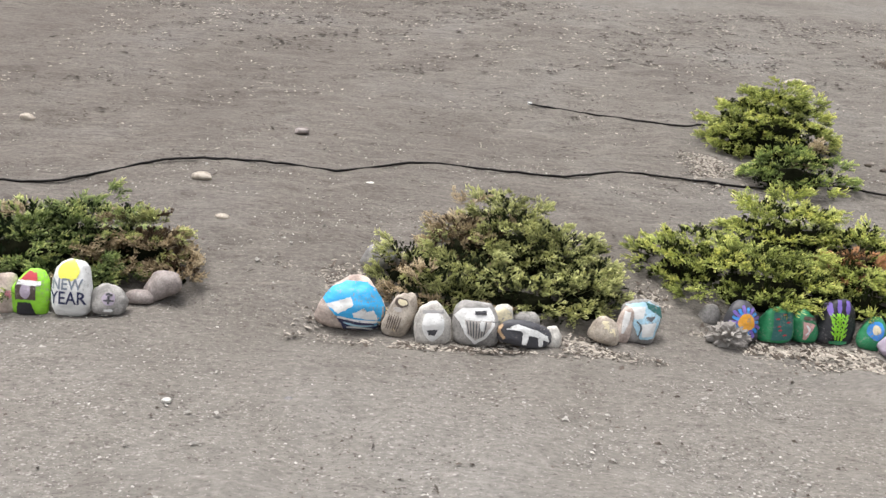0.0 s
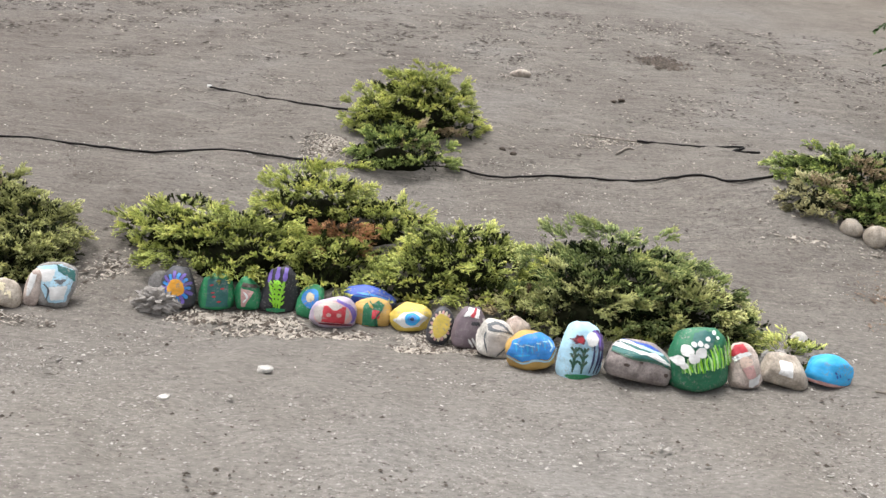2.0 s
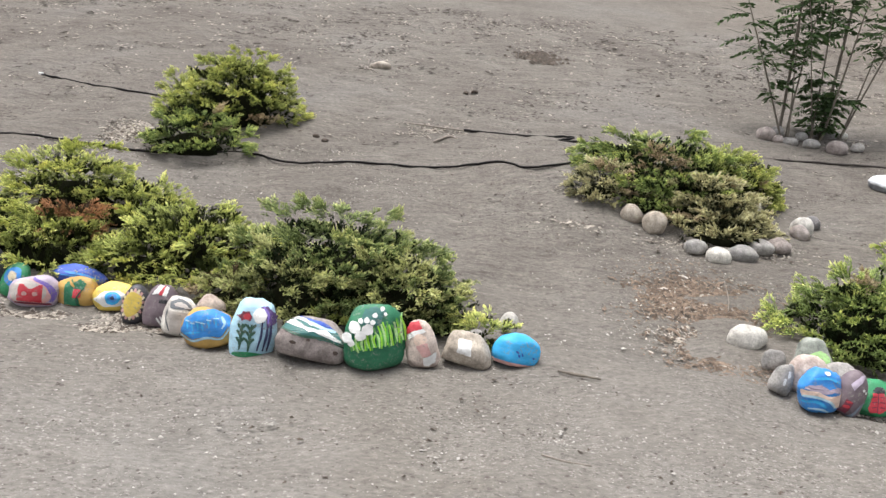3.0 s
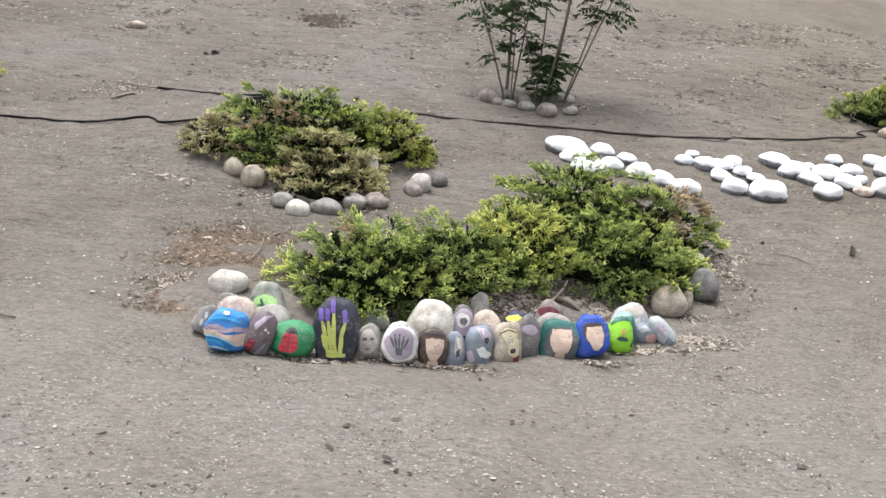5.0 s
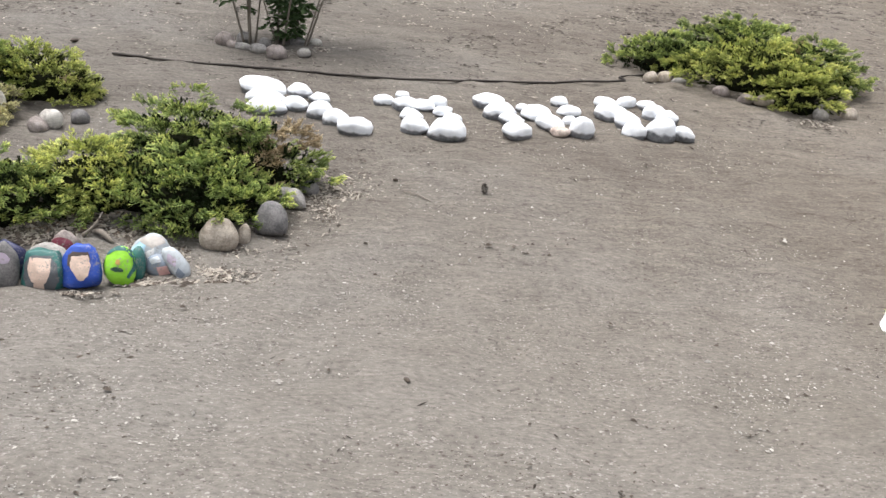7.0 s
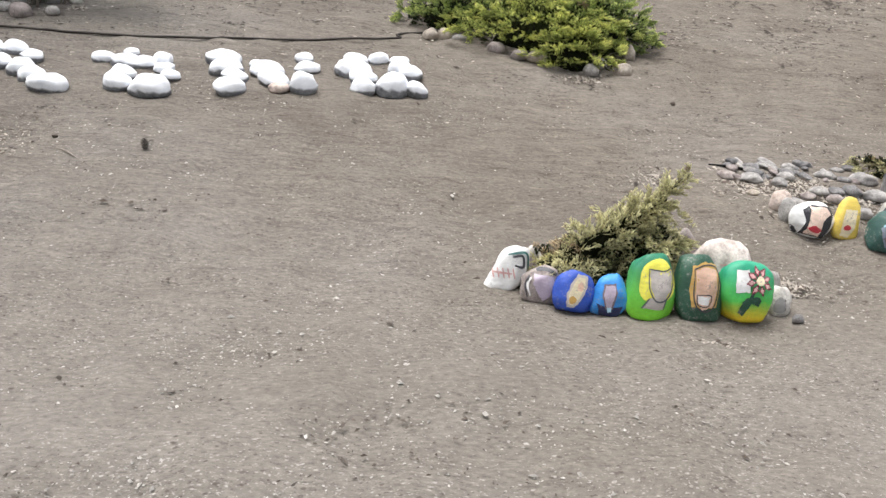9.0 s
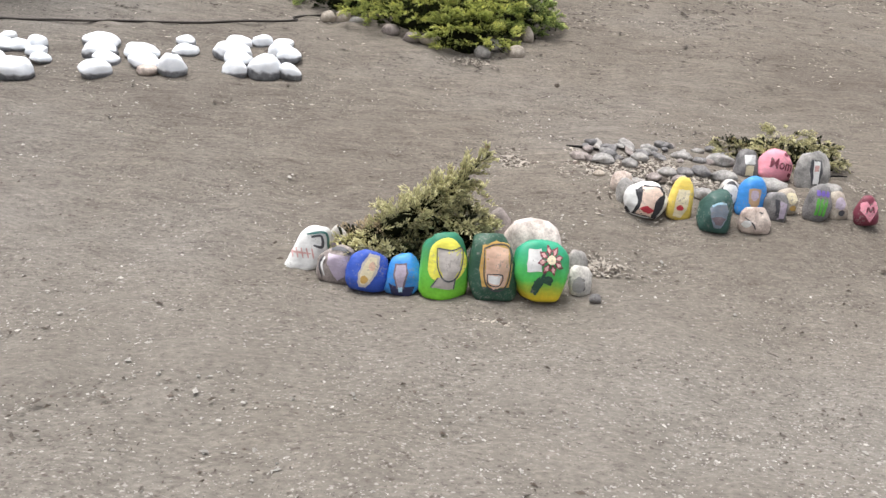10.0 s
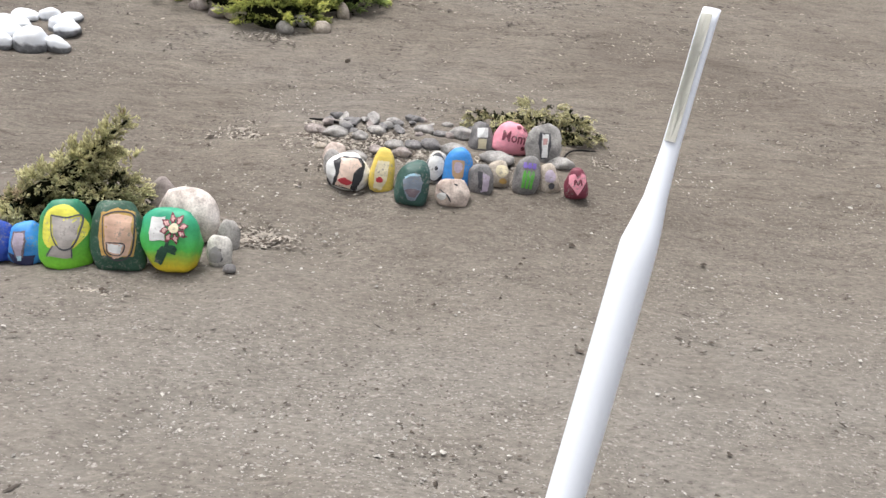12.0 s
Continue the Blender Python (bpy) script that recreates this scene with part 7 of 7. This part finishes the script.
pine_cone(11.322, 5.440, 0.052, 1)
for k, (x, y, s) in enumerate(((4.097, 7.255, 0.05), (3.941, 7.337, 0.04), (5.624, 9.315, 0.05), (5.642, 9.304, 0.05), (13.364, 10.393, 0.05), (13.603, 10.438, 0.04), (7.889, 9.731, 0.05), (13.164, 6.648, 0.035), (5.533, 9.236, 0.05), (4.187, 7.154, 0.05), (13.443, 10.479, 0.05), (7.352, 8.123, 0.05), (10.835, 3.008, 0.026), (15.491, 7.212, 0.03), (15.491, 7.238, 0.04), (10.670, 5.574, 0.03))):
    Rock("dark soil clod on the slope", x, y, s * 1.3, s, s * 0.8, CLOD, 0, 0, k * 40, 0.2, 2.0, name="soil_clod", group="cones and clods", category="clod")
for label, mat, args in (
    ("pale flat stone on bare dirt", "tan", (-1.611, 5.880, 0.150, 0.120, 0.060)), ("pale flat stone on bare dirt", "tan", (-1.308, 5.261, 0.094, 0.075, 0.041)), ("pale stone on bare dirt", "tan", (-3.433, 7.058, 0.127, 0.101, 0.068)),
    ("flat tan stone on the slope", "brown", (-1.072, 7.099, 0.125, 0.100, 0.050)), ("small pale stone by the hose", "pale", (-0.384, 6.024, 0.081, 0.065, 0.036)), ("flat tan stone on the slope", "tan", (4.511, 9.953, 0.263, 0.210, 0.116)),
    ("white flat chip of stone on dirt", "pale", (2.655, 3.607, 0.078, 0.060, 0.032)), ("pale chip of stone on dirt", "pale", (2.293, 3.196, 0.055, 0.044, 0.024)),
    ("large pale stone at the mulch", "pale", (6.903, 4.237, 0.113, 0.091, 0.085)), ("small dark stone on dirt", "dark", (-0.512, 3.214, 0.044, 0.035, 0.021)), ("pale pebble on dirt", "pale", (-1.010, 3.130, 0.045, 0.036, 0.020)),
):
    Rock(label, *args, STONE[mat], 0, 0, 0, 0.1, name="field_stone", group="loose stones on the dirt", category="stone", sink=0.12)

# ---- scattered litter (stuff) ----


def litter(name, label, places, sizes, flat, material, seed, long=1.0):
    """Many small angular bits lying on the dirt, joined into one mesh."""
    rng = np.random.default_rng(seed)
    n = len(places)
    base = np.array([[1, 0, 0], [0.2, 0.8, 0.1], [-0.9, 0.3, 0], [-0.4, -0.8, 0.05], [0.1, 0.05, 1.0]])
    tri = np.array([[0, 1, 4], [1, 2, 4], [2, 3, 4], [3, 0, 4]])
    v = base[None] * rng.uniform(0.6, 1.4, (n, 5, 3)) * sizes[:, None, None] * np.array([long, 1.0 / long ** 0.5, flat])
    a = rng.uniform(0, math.tau, n)
    c, s = np.cos(a)[:, None], np.sin(a)[:, None]
    w = np.stack([v[..., 0] * c - v[..., 1] * s, v[..., 0] * s + v[..., 1] * c, v[..., 2]], 2)
    z = ground(places[:, 0], places[:, 1]) + sizes * flat * 0.25
    w += np.stack([places[:, 0], places[:, 1], z], 1)[:, None, :]
    w[..., 2] += (w[..., 1] - places[:, 1][:, None]) * 0.245 * (places[:, 1] > 4.2)[:, None]
    ob = link_arrays(name, w.reshape(-1, 3), (tri[None] + (np.arange(n) * 5)[:, None, None]).reshape(-1, 3), material)
    return tagged(ob, label, "litter", kind="stuff")


def spread(n, seed, x0=-4.5, x1=21.0, y0=1.6, y1=14.5, power=1.5):
    """Places over the slope, thicker towards the path."""
    r = np.random.default_rng(seed)
    return np.stack([r.uniform(x0, x1, n), y0 + (y1 - y0) * r.uniform(0, 1, n) ** power], 1)


def patches(centres, seed):
    """Places thick about each (x, y, rx, ry, count)."""
    r = np.random.default_rng(seed)
    out = []
    for x, y, rx, ry, n in centres:
        out.append(np.stack([x + rx * np.clip(r.normal(0, 0.45, n), -1.3, 1.3), y + ry * np.clip(r.normal(0, 0.45, n), -1.3, 1.3)], 1))
    return np.concatenate(out)


def clustered(p, seed, least=0.15):
    """Thins the places so that they lie in loose patches."""
    r = np.random.default_rng(seed)
    f = np.zeros(len(p))
    for k in range(7):
        a, w = r.uniform(0, 6.3), r.uniform(1.2, 6.0)
        f += np.sin(w * (np.cos(a) * p[:, 0] + 1.6 * np.sin(a) * p[:, 1]) + r.uniform(0, 6.3))
    return p[r.uniform(0, 1, len(p)) < np.clip(0.38 + 0.2 * f, least, 1.0)]


rng = np.random.default_rng(3)
p = clustered(spread(90000, 1, y1=7.0, power=2.2), 21)
litter("pale_grit", "pale grit strewn over the dirt", p, rng.gamma(2.0, 0.0015, len(p)) + 0.0022, 0.6, GRIT, 1, 1.25)
p = clustered(spread(60000, 2, y1=8.0, power=1.5), 22)
litter("dark_crumbs", "dark soil crumbs strewn over the dirt", p, rng.gamma(1.5, 0.0020, len(p)) + 0.0020, 0.6, CLOD, 2, 1.3)
p = clustered(spread(9000, 3, power=1.2), 23)
litter("bark_slivers", "grey-brown bark slivers on the dirt", p, rng.gamma(2.0, 0.0022, len(p)) + 0.002, 0.3, LEAF_LITTER, 3, 2.2)
p = clustered(spread(46000, 8, y0=5.0, power=0.85), 24)
litter("leaf_litter", "dead leaves and twig bits strewn up the slope", p, np.minimum(0.022, rng.gamma(1.3, 0.0066, len(p)) + 0.005) * np.clip(0.5 + 0.14 * (p[:, 1] - 5.5), 0.45, 1.4), 0.35, LEAF_LITTER, 8, 1.8)
p = clustered(spread(24000, 9, y0=5.2, power=0.9), 25)
litter("pale_litter", "pale dry leaves and chips strewn up the slope", p, np.minimum(0.018, rng.gamma(1.4, 0.0052, len(p)) + 0.005) * np.clip(0.5 + 0.12 * (p[:, 1] - 5.5), 0.45, 1.2), 0.4, CHIP, 9, 1.6)
p = patches([
    (1.676, 4.687, 0.35, 0.3, 700), (2.374, 4.40, 0.55, 0.08, 1100), (2.965, 4.25, 0.7, 0.12, 1300), (3.523, 4.12, 0.5, 0.08, 1000), (9.735, 8.450, 0.16, 0.12, 260), (2.552, 7.075, 0.25, 0.35, 700), (2.480, 6.810, 0.2, 0.4, 400),
    (-0.476, 4.521, 0.3, 0.35, 500), (0.880, 4.158, 0.5, 0.12, 700), (1.603, 4.573, 0.4, 0.35, 500), (0.216, 4.03, 0.7, 0.06, 500),
    (6.755, 4.251, 0.3, 0.25, 600), (7.5, 3.65, 0.4, 0.05, 300), (8.1, 3.76, 0.4, 0.05, 500), (8.75, 3.90, 0.4, 0.05, 400), (8.893, 4.625, 0.9, 0.22, 3600), (9.260, 4.597, 0.35, 0.12, 1200), (9.200, 4.460, 0.45, 0.12, 1500), (9.450, 4.060, 0.22, 0.05, 450), (8.450, 4.418, 0.4, 0.10, 1000), (9.597, 4.155, 0.35, 0.12, 700), (10.291, 5.191, 0.3, 0.4, 600), (6.234, 5.775, 0.25, 0.3, 400),
    (7.214, 5.522, 0.6, 0.1, 400), (9.752, 8.360, 0.35, 0.2, 500), (15.257, 4.192, 0.25, 0.12, 400), (14.479, 3.506, 0.25, 0.06, 200), (15.282, 5.512, 0.45, 0.22, 1800), (16.277, 5.120, 1.0, 0.35, 900), (15.909, 5.396, 0.6, 0.25, 1300), (17.305, 5.405, 0.2, 0.1, 150),
    (10.170, 5.378, 0.3, 0.3, 400), (14.837, 7.697, 0.5, 0.15, 300), (5.158, 7.670, 0.4, 0.3, 300), (4.473, 9.910, 0.25, 0.2, 200), (6.810, 4.753, 0.5, 0.42, 250), (6.789, 4.133, 0.35, 0.2, 250),
], 5)
# dark bits strewn in place of the shadowed gaps between chips
litter("dark_debris", "dark crumbs standing for shadow gaps among the wood chips", p[::2] + rng.normal(0, 0.02, p[::2].shape), rng.gamma(2.0, 0.0028, len(p[::2])) + 0.003, 0.5, CLOD, 14, 1.6)
litter("wood_chips", "pale wood chips and cones strewn round the shrubs", p, rng.gamma(2.2, 0.0022, len(p)) + 0.0030, 0.5, CHIP, 4, 1.8)
p = patches([(6.810, 4.753, 0.5, 0.42, 4200), (6.789, 4.133, 0.35, 0.25, 1400), (6.680, 3.957, 0.3, 0.2, 500), (8.893, 4.625, 0.8, 0.2, 500)], 6)
litter("bark_mulch", "red-brown bark mulch spread on the dirt", p, rng.gamma(2.2, 0.0022, len(p)) + 0.0026, 0.6, MULCH, 5, 2.0)
p = patches([(6.671, 11.351, 0.4, 0.35, 900), (6.650, 11.207, 0.25, 0.2, 300)], 7)
litter("turned_soil", "turned dark soil in a low heap", p, rng.gamma(2.2, 0.006, len(p)) + 0.005, 0.6, CLOD, 6)
